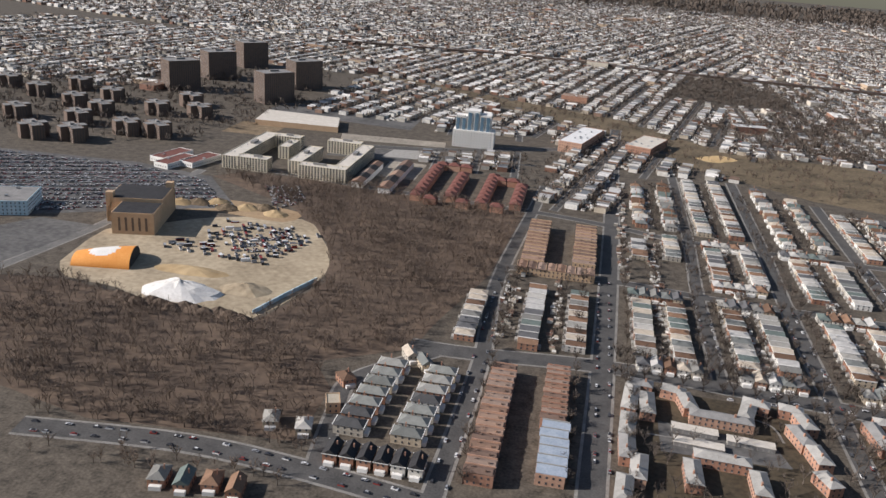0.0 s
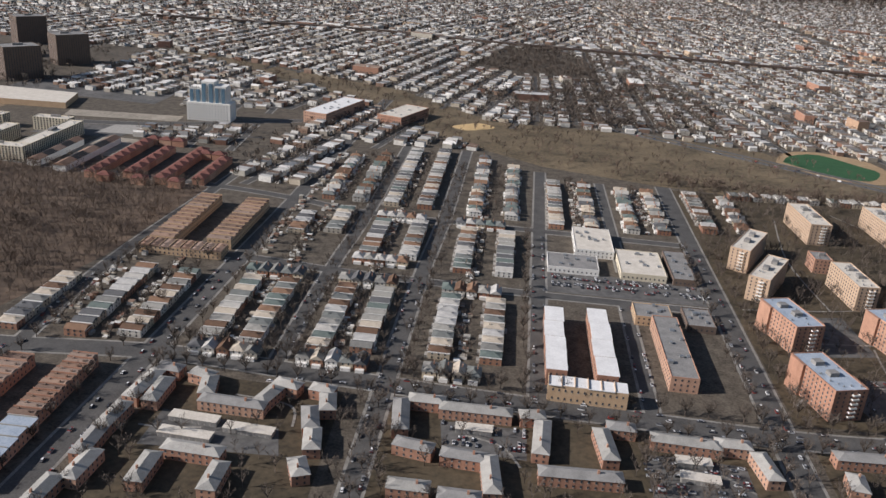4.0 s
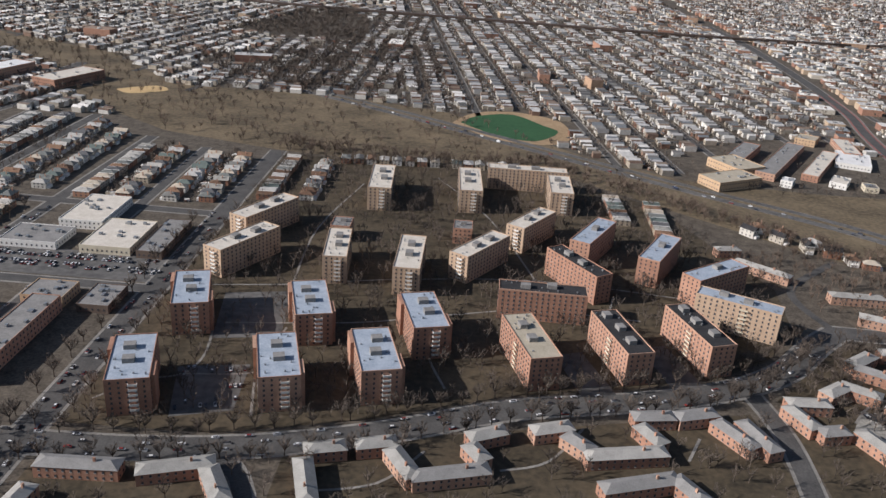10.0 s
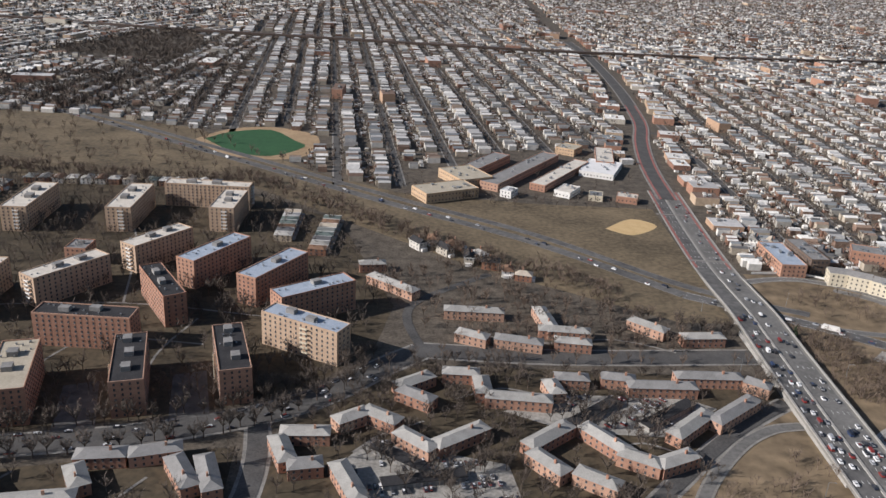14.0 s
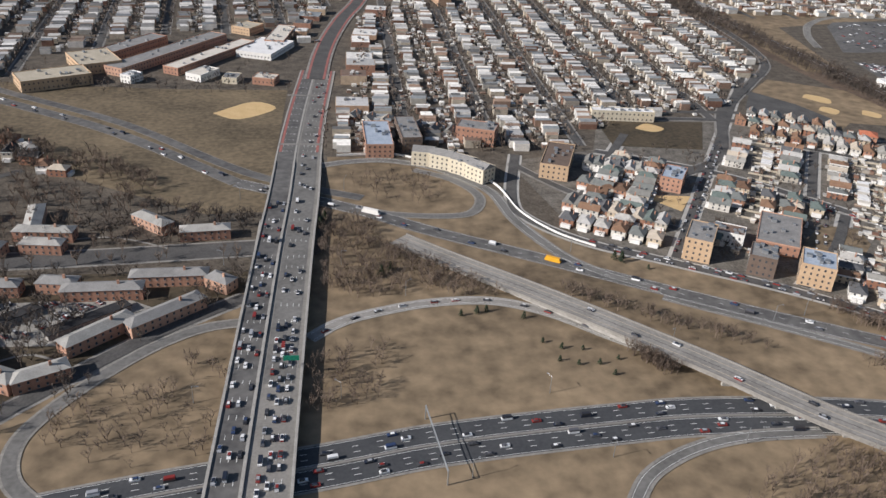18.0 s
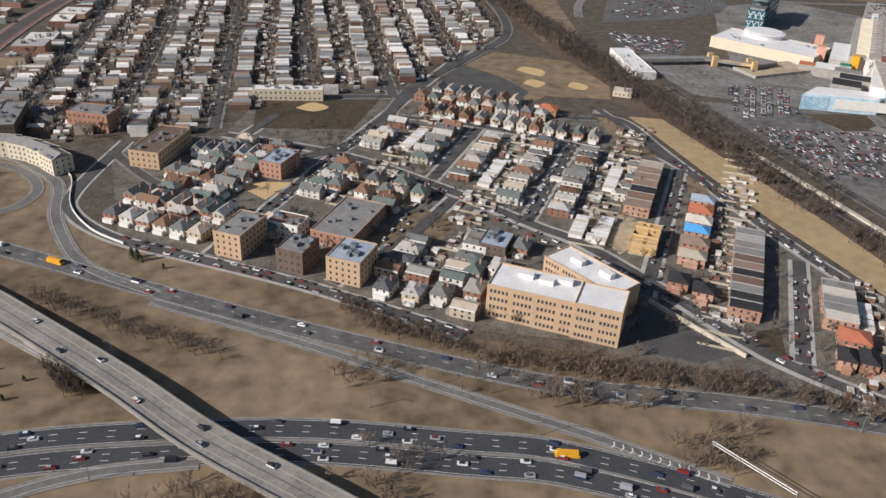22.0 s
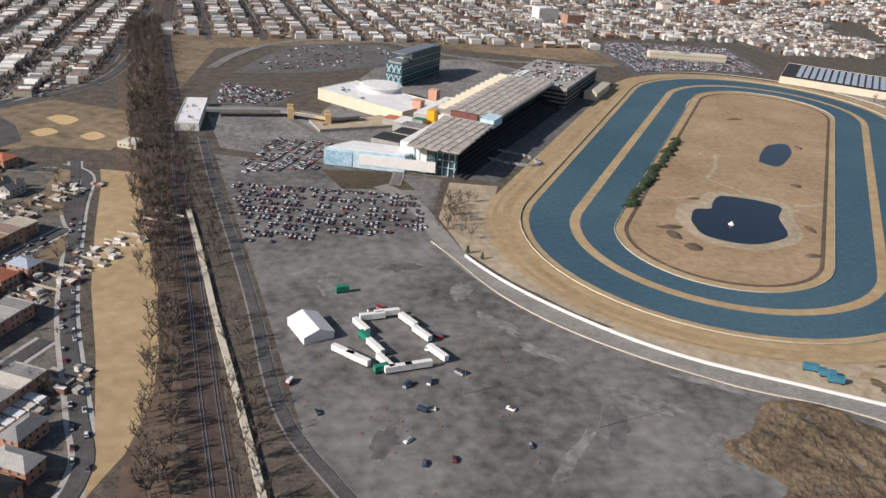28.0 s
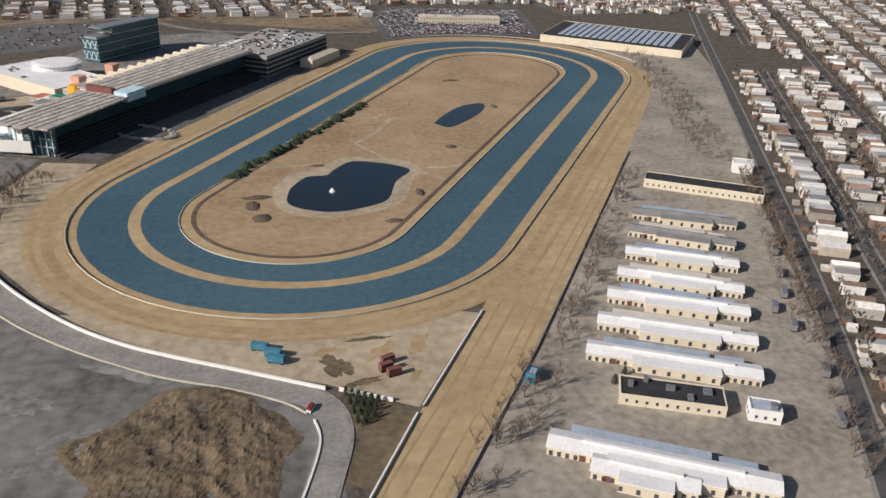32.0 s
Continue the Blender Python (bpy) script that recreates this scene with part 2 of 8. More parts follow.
M_car = mat("car_paint", (0.3, 0.3, 0.3), (0.4, 0.4, 0.4), 0.5, rough=0.3, palette=[(0.03, 0.03, 0.035), (0.70, 0.70, 0.70), (0.10, 0.10, 0.11), (0.32, 0.33, 0.35), (0.02, 0.025, 0.04), (0.78, 0.78, 0.78), (0.22, 0.03, 0.025), (0.05, 0.05, 0.055), (0.03, 0.05, 0.11)], vary=0.03, spec=0.5)
M_carfar = mat("parked_car_paint", (0.3, 0.3, 0.3), (0.4, 0.4, 0.4), 0.5, rough=0.35, palette=[(0.03, 0.03, 0.035), (0.66, 0.66, 0.66), (0.10, 0.10, 0.11), (0.32, 0.33, 0.35), (0.02, 0.025, 0.04), (0.70, 0.70, 0.70), (0.22, 0.03, 0.025), (0.05, 0.05, 0.055)], per="island", vary=0.03)
M_tyre = mat("tyre_rubber", (0.015, 0.015, 0.015), (0.03, 0.03, 0.03), 1.0)
M_yellow = mat("bus_yellow", (0.70, 0.33, 0.02), (0.80, 0.42, 0.04), 0.5, rough=0.4)
M_orange = mat("orange_membrane", (0.72, 0.28, 0.06), (0.80, 0.36, 0.10), 0.2)
M_teal = mat("teal_panel", (0.03, 0.11, 0.12), (0.06, 0.19, 0.2), 0.5)
M_tarp = mat("blue_tarp", (0.06, 0.28, 0.62), (0.12, 0.42, 0.78), 0.5)
M_salmon = mat("salmon_stucco", (0.52, 0.27, 0.19), (0.66, 0.38, 0.28), 0.3)
M_site = mat("site_blue", (0.03, 0.13, 0.20), (0.07, 0.24, 0.33), 0.5)
M_mural = mat("blue_mural", (0.13, 0.32, 0.46), (0.52, 0.66, 0.72), 0.25, fine=4)
M_sheet = mat("bare_roof_sheet", (0.34, 0.27, 0.23), (0.60, 0.54, 0.48), 0.2, fine=6)
M_blueglass = mat("blue_glass", (0.07, 0.13, 0.19), (0.17, 0.27, 0.35), 0.2, rough=0.2, spec=0.5)
M_signgreen = mat("sign_green", (0.01, 0.16, 0.10), (0.015, 0.22, 0.14), 0.5)
M_timber = mat("raw_timber", (0.50, 0.33, 0.15), (0.64, 0.45, 0.24), 0.6)


# ---- builders ----
class Shape:
    """Collects corners and faces of one mesh; each face names the number of its material."""

    def __init__(self):
        self.v, self.f, self.m = [], [], []

    def add(self, pts, faces, m=0):
        k = len(self.v)
        self.v += [tuple(p) for p in pts]
        self.f += [tuple(i + k for i in f) for f in faces]
        self.m += [m] * len(faces)
        return self

    def block(self, x, y, z, w, d, h, rot=0.0, m=0, top=None, taper=1.0):
        c, s = math.cos(radians(rot)), math.sin(radians(rot))
        pts = []
        for k, zz in ((1.0, z), (taper, z + h)):
            for a, b in ((-1, -1), (1, -1), (1, 1), (-1, 1)):
                px, py = a * w / 2 * k, b * d / 2 * k
                pts.append((x + px * c - py * s, y + px * s + py * c, zz))
        self.add(pts, [(0, 1, 5, 4), (1, 2, 6, 5), (2, 3, 7, 6), (3, 0, 4, 7)], m)
        return self.add(pts[4:], [(0, 1, 2, 3)], m if top is None else top)

    def gable(self, x, y, z, w, d, h, rot=0.0, m=0, wall=None, over=0.0):
        """A pitched roof, its ridge along d."""
        c, s = math.cos(radians(rot)), math.sin(radians(rot))
        w, d = w + 2 * over, d + 2 * over
        loc = [(-w / 2, -d / 2, 0), (w / 2, -d / 2, 0), (w / 2, d / 2, 0), (-w / 2, d / 2, 0), (0, -d / 2, h), (0, d / 2, h)]
        pts = [(x + a * c - b * s, y + a * s + b * c, z + e) for a, b, e in loc]
        self.add(pts, [(1, 2, 5, 4), (3, 0, 4, 5)], m)
        return self.add(pts, [(0, 1, 4), (2, 3, 5)], m if wall is None else wall)

    def hip(self, x, y, z, w, d, h, rot=0.0, m=0, over=0.25):
        """A hipped roof, its ridge along the longer side."""
        c, s = math.cos(radians(rot)), math.sin(radians(rot))
        w, d = w + 2 * over, d + 2 * over
        r = abs(d - w) / 2
        ends = [(0, -r, h), (0, r, h)] if d >= w else [(-r, 0, h), (r, 0, h)]
        loc = [(-w / 2, -d / 2, 0), (w / 2, -d / 2, 0), (w / 2, d / 2, 0), (-w / 2, d / 2, 0), *ends]
        pts = [(x + a * c - b * s, y + a * s + b * c, z + e) for a, b, e in loc]
        f = [(0, 1, 4), (1, 2, 5, 4), (2, 3, 5), (3, 0, 4, 5)] if d >= w else [(0, 1, 5, 4), (1, 2, 5), (2, 3, 4, 5), (3, 0, 4)]
        return self.add(pts, f + [(3, 2, 1, 0)], m)

    def slab(self, pts, z0, z1, m=0, side=None):
        n = len(pts)
        area = sum(pts[i - 1][0] * pts[i][1] - pts[i][0] * pts[i - 1][1] for i in range(n))
        pts = list(pts) if area > 0 else list(pts)[::-1]
        low, high = [(x, y, z0) for x, y in pts], [(x, y, z1) for x, y in pts]
        self.add(low + high, [(i, (i + 1) % n, n + (i + 1) % n, n + i) for i in range(n)], m if side is None else side)
        return self.add(high, [tuple(range(n))], m)

    def strip(self, pts, width, z, m=0, offset=0.0, thick=0.0):
        """A ribbon along a line of points (x, y) or (x, y, z)."""
        p = [Vector((q[0], q[1], q[2] if len(q) > 2 else z)) for q in pts]
        L, R = [], []
        for i, q in enumerate(p):
            d = p[min(i + 1, len(p) - 1)] - p[max(i - 1, 0)]
            nrm = Vector((d.y, -d.x, 0)).normalized()
            L.append(q + nrm * (offset - width / 2))
            R.append(q + nrm * (offset + width / 2))
        n = len(p)
        self.add(L + R, [(i, n + i, n + i + 1, i + 1) for i in range(n - 1)], m)
        if thick:
            dn = Vector((0, 0, -thick))
            self.add([q + dn for q in L] + L, [(i, i + 1, n + i + 1, n + i) for i in range(n - 1)], m)
            self.add([q + dn for q in R] + R, [(i + 1, i, n + i, n + i + 1) for i in range(n - 1)], m)
        return self

    def tube(self, a, b, r0, r1, sides=4, m=0):
        a, b = Vector(a), Vector(b)
        q = (b - a).to_track_quat("Z", "Y")
        ring = [q @ Vector((math.cos(6.2832 * i / sides), math.sin(6.2832 * i / sides), 0)) for i in range(sides)]
        pts = [a + r0 * o for o in ring] + [b + r1 * o for o in ring]
        return self.add(pts, [(i, (i + 1) % sides, sides + (i + 1) % sides, sides + i) for i in range(sides)] + [tuple(range(sides, 2 * sides))], m)

    def mesh(self, name, mats):
        me = bpy.data.meshes.new(name)
        me.from_pydata(self.v, [], self.f)
        for x in mats if isinstance(mats, (list, tuple)) else [mats]:
            me.materials.append(x)
        me.polygons.foreach_set("material_index", self.m)
        me.update()
        return me


def thing(name, data, label, category, group="", kind="", at=None):
    ob = tagged(new(name, data), label, category, group, kind)
    if at is not None:
        ob.matrix_basis = at
    return ob


def part(name, data, parent, label="", at=None, kind=""):
    ob = tagged(new(name, data), label, kind=kind)
    ob.parent = parent
    if at is not None:
        ob.matrix_basis = at
    return ob


def smooth(pts, n=6):
    """A smooth line through a few points."""
    p = [Vector((*q, 0)) if len(q) == 2 else Vector(q) for q in pts]
    out = []
    for i in range(len(p) - 1):
        a, b, c, d = p[max(i - 1, 0)], p[i], p[i + 1], p[min(i + 2, len(p) - 1)]
        for k in range(n):
            t = k / n
            q = 0.5 * (2 * b + (c - a) * t + (2 * a - 5 * b + 4 * c - d) * t * t + (3 * b - a - 3 * c + d) * t**3)
            out.append(tuple(q))
    out.append(tuple(p[-1]))
    return [q[:2] for q in out] if len(pts[0]) == 2 else out


def inside(x, y, poly):
    hit, j = False, len(poly) - 1
    for i in range(len(poly)):
        (xi, yi), (xj, yj) = poly[i], poly[j]
        if (yi > y) != (yj > y) and x < (xj - xi) * (y - yi) / (yj - yi) + xi:
            hit = not hit
        j = i
    return hit


rnd = random.Random(7)

# ---- ground ----
ground = Shape().add([(-2600, -600, 0), (3600, -600, 0), (3600, 4300, 0), (-2600, 4300, 0)], [(0, 1, 2, 3)])
thing("ground", ground.mesh("ground", M_ground), "grey-brown city ground between the houses", "ground", kind="structure")


def area(name, pts, z, material, label, category, curve=0):
    pts = smooth(list(pts) + [pts[0]], curve)[:-1] if curve else pts
    return thing(name, Shape().slab(pts, z - 0.3, z).mesh(name, material), label, category, kind="structure")


LEVEL = [0.0]


def road(name, pts, width, z=0.06, material=None, label="dark asphalt street between houses", n=6, walk_w=1.1, side=None):
    LEVEL[0] += 0.004
    z += LEVEL[0]
    line = smooth(pts, n)
    s = Shape()
    if walk_w:
        s.strip(line, width + 2 * walk_w, z - 0.3, 1)
        s.v = [(x, y, 0.045 + LEVEL[0] * 0.05) for x, y, _ in s.v]
    s.strip(line, width, z, 0)
    return thing(name, s.mesh(name, [material or M_asphalt, side or M_walk]), label, "road", kind="structure")


PARK = [(-250, 980), (-142, 934), (37, 849), (129, 745), (260, 745), (345, 720), (444, 625), (496, 592), (577, 584), (642, 586), (642, 440), (621, 438), (535, 488), (481, 533), (413, 590), (330, 580), (247, 592), (170, 615), (79, 683), (20, 770), (-142, 900), (-260, 960)]
CROSSING = [(570, 305), (597, 335), (641, 380), (664, 410), (664, 494), (690, 494), (722, 476), (737, 440), (757, 412), (785, 398), (818, 379), (856, 352), (890, 340), (925, 325), (960, 306), (1000, 280), (1000, 120), (560, 120)]
WOODS = [(-152, 215), (-230, 235), (-290, 300), (-232, 316), (-198, 310), (-184, 301), (-148, 299), (-128, 301), (-113, 352), (-129, 404), (-166, 453), (-233, 503), (-118, 512), (-30, 503), (-38, 389), (-53, 328), (-58, 298), (-92, 276), (-80, 258), (-80, 222)]
LOT = [(1010, 536), (1030, 404), (1040, 330), (1060, 290), (1075, 200), (1190, 200), (1195, 328), (1171, 337), (1146, 354), (1121, 378), (1105, 405), (1094, 432), (1093, 462), (1106, 504), (1060, 521)]
area("parkland_west", PARK, 0.03, M_park, "dry tan winter grass of the parkway strip", "grass")
area("parkland_east", CROSSING, 0.03, M_grass, "dry tan winter grass round the road crossing", "grass")
area("woodland_floor", WOODS, 0.04, M_leaf, "brown leaf litter under bare woods", "ground")
area("parking_field", LOT, 0.03, M_field, "worn grey asphalt of a vast parking field", "asphalt")
area("works_yard", [(-241, 333), (-228, 318), (-199, 314), (-184, 304), (-148, 302), (-130, 304), (-117, 350), (-120, 380), (-133, 408), (-155, 436), (-201, 421), (-228, 396), (-246, 380)], 0.05, M_yard, "pale sandy ground of a works yard", "ground", 3)
area("earth_cut", [(-245, 444), (-210, 454), (-162, 448), (-163, 427), (-202, 430), (-233, 428)], 0.055, M_infield, "tan earth cutting behind the works yard", "ground", 3)
area("depot_parking", [(-330, 330), (-299, 366), (-288, 385), (-255, 384), (-259, 350), (-266, 322)], 0.052, M_lot, "grey asphalt lot beside the depot", "asphalt")
road("yard_road", [(-266, 290), (-262, 319), (-257, 350), (-252, 390), (-252.5, 440), (-253, 509)], 5, material=M_paleway, label="pale road past the works yard")
area("west_parking", [(-420, 500), (-300, 508), (-240, 496), (-198, 441), (-232, 424), (-300, 385), (-420, 400)], 0.06, M_lot, "grey asphalt parking lot full of cars", "asphalt")
area("shop_parking", [(167, 399), (246, 399), (246, 424), (169, 424)], 0.03, M_lot, "dark asphalt shop parking lot", "asphalt")
area("green_field", [(358, 692), (370, 715), (396, 727), (418, 700), (428, 684), (411, 656), (385, 662)], 0.08, M_green, "green artificial turf ball field", "sports field", 3)
area("green_field_rim", [(352, 690), (366, 722), (396, 736), (432, 715), (434, 664), (414, 648), (380, 655)], 0.06, M_infield, "tan dirt rim of a ball field", "ground", 3)
for pts in ([(609, 548), (626, 566), (638, 556), (622, 540)], [(95, 715), (118, 735), (132, 722), (110, 705)]):
    area("clay_infield", pts, 0.09, M_pit, "pale orange clay infield in dry grass", "sports field", 4)

# streets of the western grid
for pts, w in (
    ([(14, 120), (17, 223), (20, 312), (24, 475), (26, 661), (30, 800)], 8.5),
    ([(-32, 150), (-31, 206), (-29, 296), (-33, 382), (-26, 500), (-22, 570)], 6),
    ([(67, 309), (67, 400), (70, 490), (71, 640)], 5.5),
    ([(109, 150), (109, 305), (110, 405), (113, 490), (115, 640)], 6.5),
    ([(164, 296), (165, 405), (166, 465), (168, 600)], 6.5),
    ([(207, 430), (207, 585)], 5),
    ([(204, 300), (204, 396)], 5),
    ([(246, 100), (247, 264), (248, 360), (249, 488), (250, 590)], 9),
    ([(-60, 302), (-35, 302), (24, 308), (72, 305), (126, 301), (180, 298), (250, 295), (300, 299), (345, 312), (388, 331), (427, 341), (459, 352), (485, 368), (505, 391), (518, 404)], 10),
    ([(-36, 405), (23, 404), (72, 398), (114, 396), (167, 394), (246, 394)], 6),
    ([(-255, 533), (-142, 516), (-27, 506), (25, 496), (70, 484), (165, 480), (250, 478)], 6),
    ([(-191, 623), (-120, 638), (-23, 688), (73, 725)], 10),
    ([(-170, 205), (-115, 211), (-72, 208), (-20, 200)], 9),
    ([(-69, 205), (-73, 240), (-74, 268), (-48, 298)], 6),
    ([(518, 404), (568, 404), (633, 411), (642, 412)], 10),
    ([(518, 404), (511, 428), (514, 445), (532, 465), (545, 478)], 3.6),
    ([(300, 299), (318, 270), (322, 150)], 5),
    ([(470, 352), (474, 320), (468, 250)], 6),
):
    road("street", pts, w, walk_w=1.1 if w > 4 else 0)

# the straight boulevard, lifted where the parkways pass under
BOUL = [(650, 120, 2.6), (650, 290, 2.6), (651, 400, 2.6), (652, 445, 2.4), (652, 475, 1.0), (652, 505, 0.1), (653.5, 555, 0.1), (656, 605, 0.1), (658.5, 655, 0.1), (663, 700, 0.1), (671, 752, 0.1), (682, 805, 0.1), (688, 860, 0.1), (696, 985, 0.1), (700, 1195, 0.1), (692, 1355, 0.1)]
whole = smooth(BOUL, 6)
line = [p for p in whole if p[1] <= 625]
boulevard = thing("boulevard", Shape().strip(line, 19.5, 0, 0, thick=0.9).mesh("boulevard", M_deck), "wide pale asphalt boulevard on a low viaduct", "road", kind="structure")
s = Shape()
for off, w in ((-9.4, 0.7), (9.4, 0.7), (-1.6, 0.8)):
    s.strip([(x, y, z + (0.45 if y < 485 else 0.12)) for x, y, z in line], w, 0, 0, off, thick=0.5)
part("parapet", s.mesh("parapet", M_concrete), boulevard, "pale concrete parapet")
part("carriageway", Shape().strip([(x, y, z + 0.05) for x, y, z in line], 6.6, 0, 0, -5.4).mesh("carriageway", M_lot), boulevard, "dark asphalt lanes")
part("carriageway", Shape().strip([(x, y, z + 0.05) for x, y, z in line if y > 318], 8.0, 0, 0, 3.8).mesh("carriageway", M_paleway), boulevard, "worn grey asphalt lanes")
s = Shape()
for off in (-7.2, -5.4, -3.6, 1.6, 3.4, 5.2, 6.9):
    for k in range(0, len(line) - 1):
        a, b = Vector(line[k]), Vector(line[k + 1])
        n = int((b - a).length / 6)
        for j in range(n):
            p = a + (b - a) * (j / n)
            if p.y < 620:
                q = p + (b - a).normalized() * 1.8
                s.strip([(p.x, p.y, p.z + 0.09), (q.x, q.y, q.z + 0.09)], 0.13, 0, 0, off)
part("lane_marking", s.mesh("lane_marking", M_mark), boulevard, "white lane dashes")["kind"] = "stuff"
beyond = [(x, y, 0.34) for x, y, z in whole if y >= 600]
north = thing("boulevard_north", Shape().strip(beyond, 13, 0, 1).strip([(x, y, z + 0.05) for x, y, z in beyond], 10.5, 0, 0).mesh("boulevard_north", [M_asphalt, M_walk]), "worn asphalt boulevard running into the far city", "road", kind="structure")
for off in (-8.2, 7.6):
    part("bus_lane", Shape().strip([(x, y, z + 0.08) for x, y, z in line if y > 495], 1.2, 0, 0, off).mesh("bus_lane", M_buslane), boulevard, "red painted bus lane")
for off in (-4.4, 4.4):
    part("bus_lane", Shape().strip([(x, y, z + 0.08) for x, y, z in beyond if y < 900], 1.3, 0, 0, off).mesh("bus_lane", M_buslane), north, "red painted bus lane")
s = Shape().slab([(641, 335), (659.5, 335), (659.5, 430), (641, 430)], 0, 1.8)
for y in (508, 577):
    part("crossing", Shape().strip([(642.5, y, 0.26), (661.5, y, 0.26)], 2.2, 0, 0).mesh("crossing", M_deck), boulevard, "pale concrete street crossing")
part("embankment", s.mesh("embankment", M_concrete), boulevard, "grey retaining walls")
for y in (292, 300, 309, 317, 440, 452):
    part("pier", Shape().block(650.5, y, 0, 16, 1.0, 1.75).mesh("pier", M_concrete), boulevard)

# parkways and ramps: dark lanes with pale kerbs and white dashes
NORTH = [(74, 848), (180, 785), (286, 718), (390, 645), (496, 570), (568, 522), (629, 466), (675, 442), (702, 424), (740, 402), (774, 382), (811, 361), (862, 335), (888, 325), (927, 314), (966, 298), (1010, 270)]
SOUTH = [(500, 262), (560, 284), (620, 300), (667, 309.5), (695, 315.5), (737, 320.5), (767, 322.5), (812, 319.5), (850, 311), (872, 305), (906, 287), (950, 258)]


def lanes(name, pts, width, count, z=0.08, label="dark asphalt highway lanes with white dashes", kerb=0.75, n=8, dash=True, surface=None, edge_m=None):
    LEVEL[0] += 0.004
    z += LEVEL[0]
    line = smooth(pts, n)
    s = Shape().strip(line, width + 2 * kerb, z - 0.025, 1).strip(line, width, z, 0)
    ob = thing(name, s.mesh(name, [surface or M_highway, edge_m or M_kerb]), label, "road", kind="structure")
    if not dash:
        return ob
    d = Shape()
    for j in range(count + 1):
        off = -width / 2 + 0.35 + j * (width - 0.7) / count
        edge = j in (0, count)
        run = 0.0
        for a, b in zip(line, line[1:]):
            a, b = Vector((*a[:2], 0)), Vector((*b[:2], 0))
            if edge:
                d.strip([a, b], 0.1, z + 0.03, 0, off)
                continue
            step, t = (b - a).length, 0.0
            while run < step:
                p = a + (b - a).normalized() * run
                q = p + (b - a).normalized() * 1.7
                d.strip([p, q], 0.14, 0, 0, off)
                run += 6.2
            run -= step
    d.v = [(x, y, z + 0.03) for x, y, _ in d.v]
    part("lane_marking", d.mesh("lane_marking", M_mark), ob, "white dashes and edge lines")["kind"] = "stuff"
    return ob


lanes("parkway_south_far", SOUTH, 6.6, 3)
lanes("parkway_south_near", [(x, y - 7.6) for x, y in SOUTH], 6.6, 3)
thing("median", Shape().strip(smooth([(x, y - 3.8) for x, y in SOUTH], 8), 0.7, 0.32, thick=0.35).mesh("median", M_deck), "grey concrete median between lanes", "median", kind="structure")
lanes("parkway_north", NORTH[6:], 7.0, 2, kerb=0.35, surface=M_lot, label="worn grey parkway lanes through dry grass")
lanes("parkway_north_west", NORTH[:7], 6.2, 2, kerb=0.25, dash=False, surface=M_lot, label="worn grey parkway through dry grass")
lanes("parkway_north_far", [(x + 3, y + 10) for x, y in NORTH[:8]], 5.0, 2, kerb=0.25, dash=False, surface=M_lot, label="worn grey parkway through dry grass")
lanes("ramp_merge", [(773, 377), (812, 354), (841, 335), (867, 318), (885, 306), (906, 291)], 3.0, 1, surface=M_paleway)
lanes("ramp_loop", [(661, 484), (675, 489), (690, 490), (708, 483), (719, 472), (730, 457), (735, 432), (746, 406), (757, 393), (774, 381)], 3.8, 1, surface=M_paleway)
lanes("ramp_inner", [(700, 480), (713, 472), (722, 460), (724, 449), (718, 438), (704, 436), (688, 438), (678, 442)], 3.0, 1, dash=False, surface=M_paleway)
lanes("ramp_west", [(661, 357), (668, 364), (677, 369), (696, 375), (716, 376), (733, 369), (750, 355), (764, 344)], 3.4, 1, surface=M_span, edge_m=M_concrete)
lanes("ramp_south", [(731, 280), (737, 292), (744, 300), (757, 307), (772, 310.5), (792, 311)], 3.0, 1, surface=M_paleway)
lanes("ramp_quarter", [(606, 296), (598, 304), (595, 314), (597, 324), (605, 338), (618, 354), (630, 363), (641, 366)], 3.2, 1, dash=False, surface=M_paleway)
road("street", [(560, 296), (578, 316), (595, 336), (617, 360), (641, 380)], 5)
road("street", [(747, 498), (737, 452), (740, 434), (757, 415), (785, 399), (818, 380), (858, 352)], 4.2, side=M_slab)

# the slanting overpass
BRIDGE = [(690, 418, 0.15), (704, 404, 0.6), (733, 376, 2.0), (770, 339, 3.2), (793, 315, 3.2), (823, 289, 3.2), (870, 246, 2.4), (930, 190, 0.4)]
line = smooth(BRIDGE, 8)
overpass = thing("overpass", Shape().strip(line, 9.2, 0, 0, thick=0.9).mesh("overpass", M_span), "pale concrete overpass crossing the parkway", "bridge", kind="structure")
for off in (-4.45, 4.45):
    part("parapet", Shape().strip([(x, y, z + 0.5) for x, y, z in line], 0.35, 0, 0, off, thick=0.6).mesh("parapet", M_deck), overpass)
for off in (-2.1, 0.0, 2.1):
    part("lane_strip", Shape().strip([(x, y, z + 0.03) for x, y, z in line], 0.28, 0, 0, off).mesh("lane_strip", M_rooftan if off else M_lot), overpass, "worn lane seam")
for x, y in ((763, 346), (777, 331), (787.5, 320.5), (800, 309)):
    part("pier", Shape().block(x, y, 0, 7.4, 0.8, 2.4, -4).mesh("pier", M_concrete), overpass)
s = Shape()
for k in range(10, 22):
    (x0, y0, z0), (x1, y1, z1) = line[k], line[k + 1]
    s.strip([(x0, y0, z0 - 0.1), (x1, y1, z1 - 0.1)], 7.6, 0, 0, thick=3.4)
part("abutment", s.mesh("abutment", M_concrete), overpass, "concrete abutment walls")

# ---- race track ----
AX, CX, CY = Vector((0.586, 0.81, 0)), 1268.5, 533.0
NX = Vector((0.81, -0.586, 0))


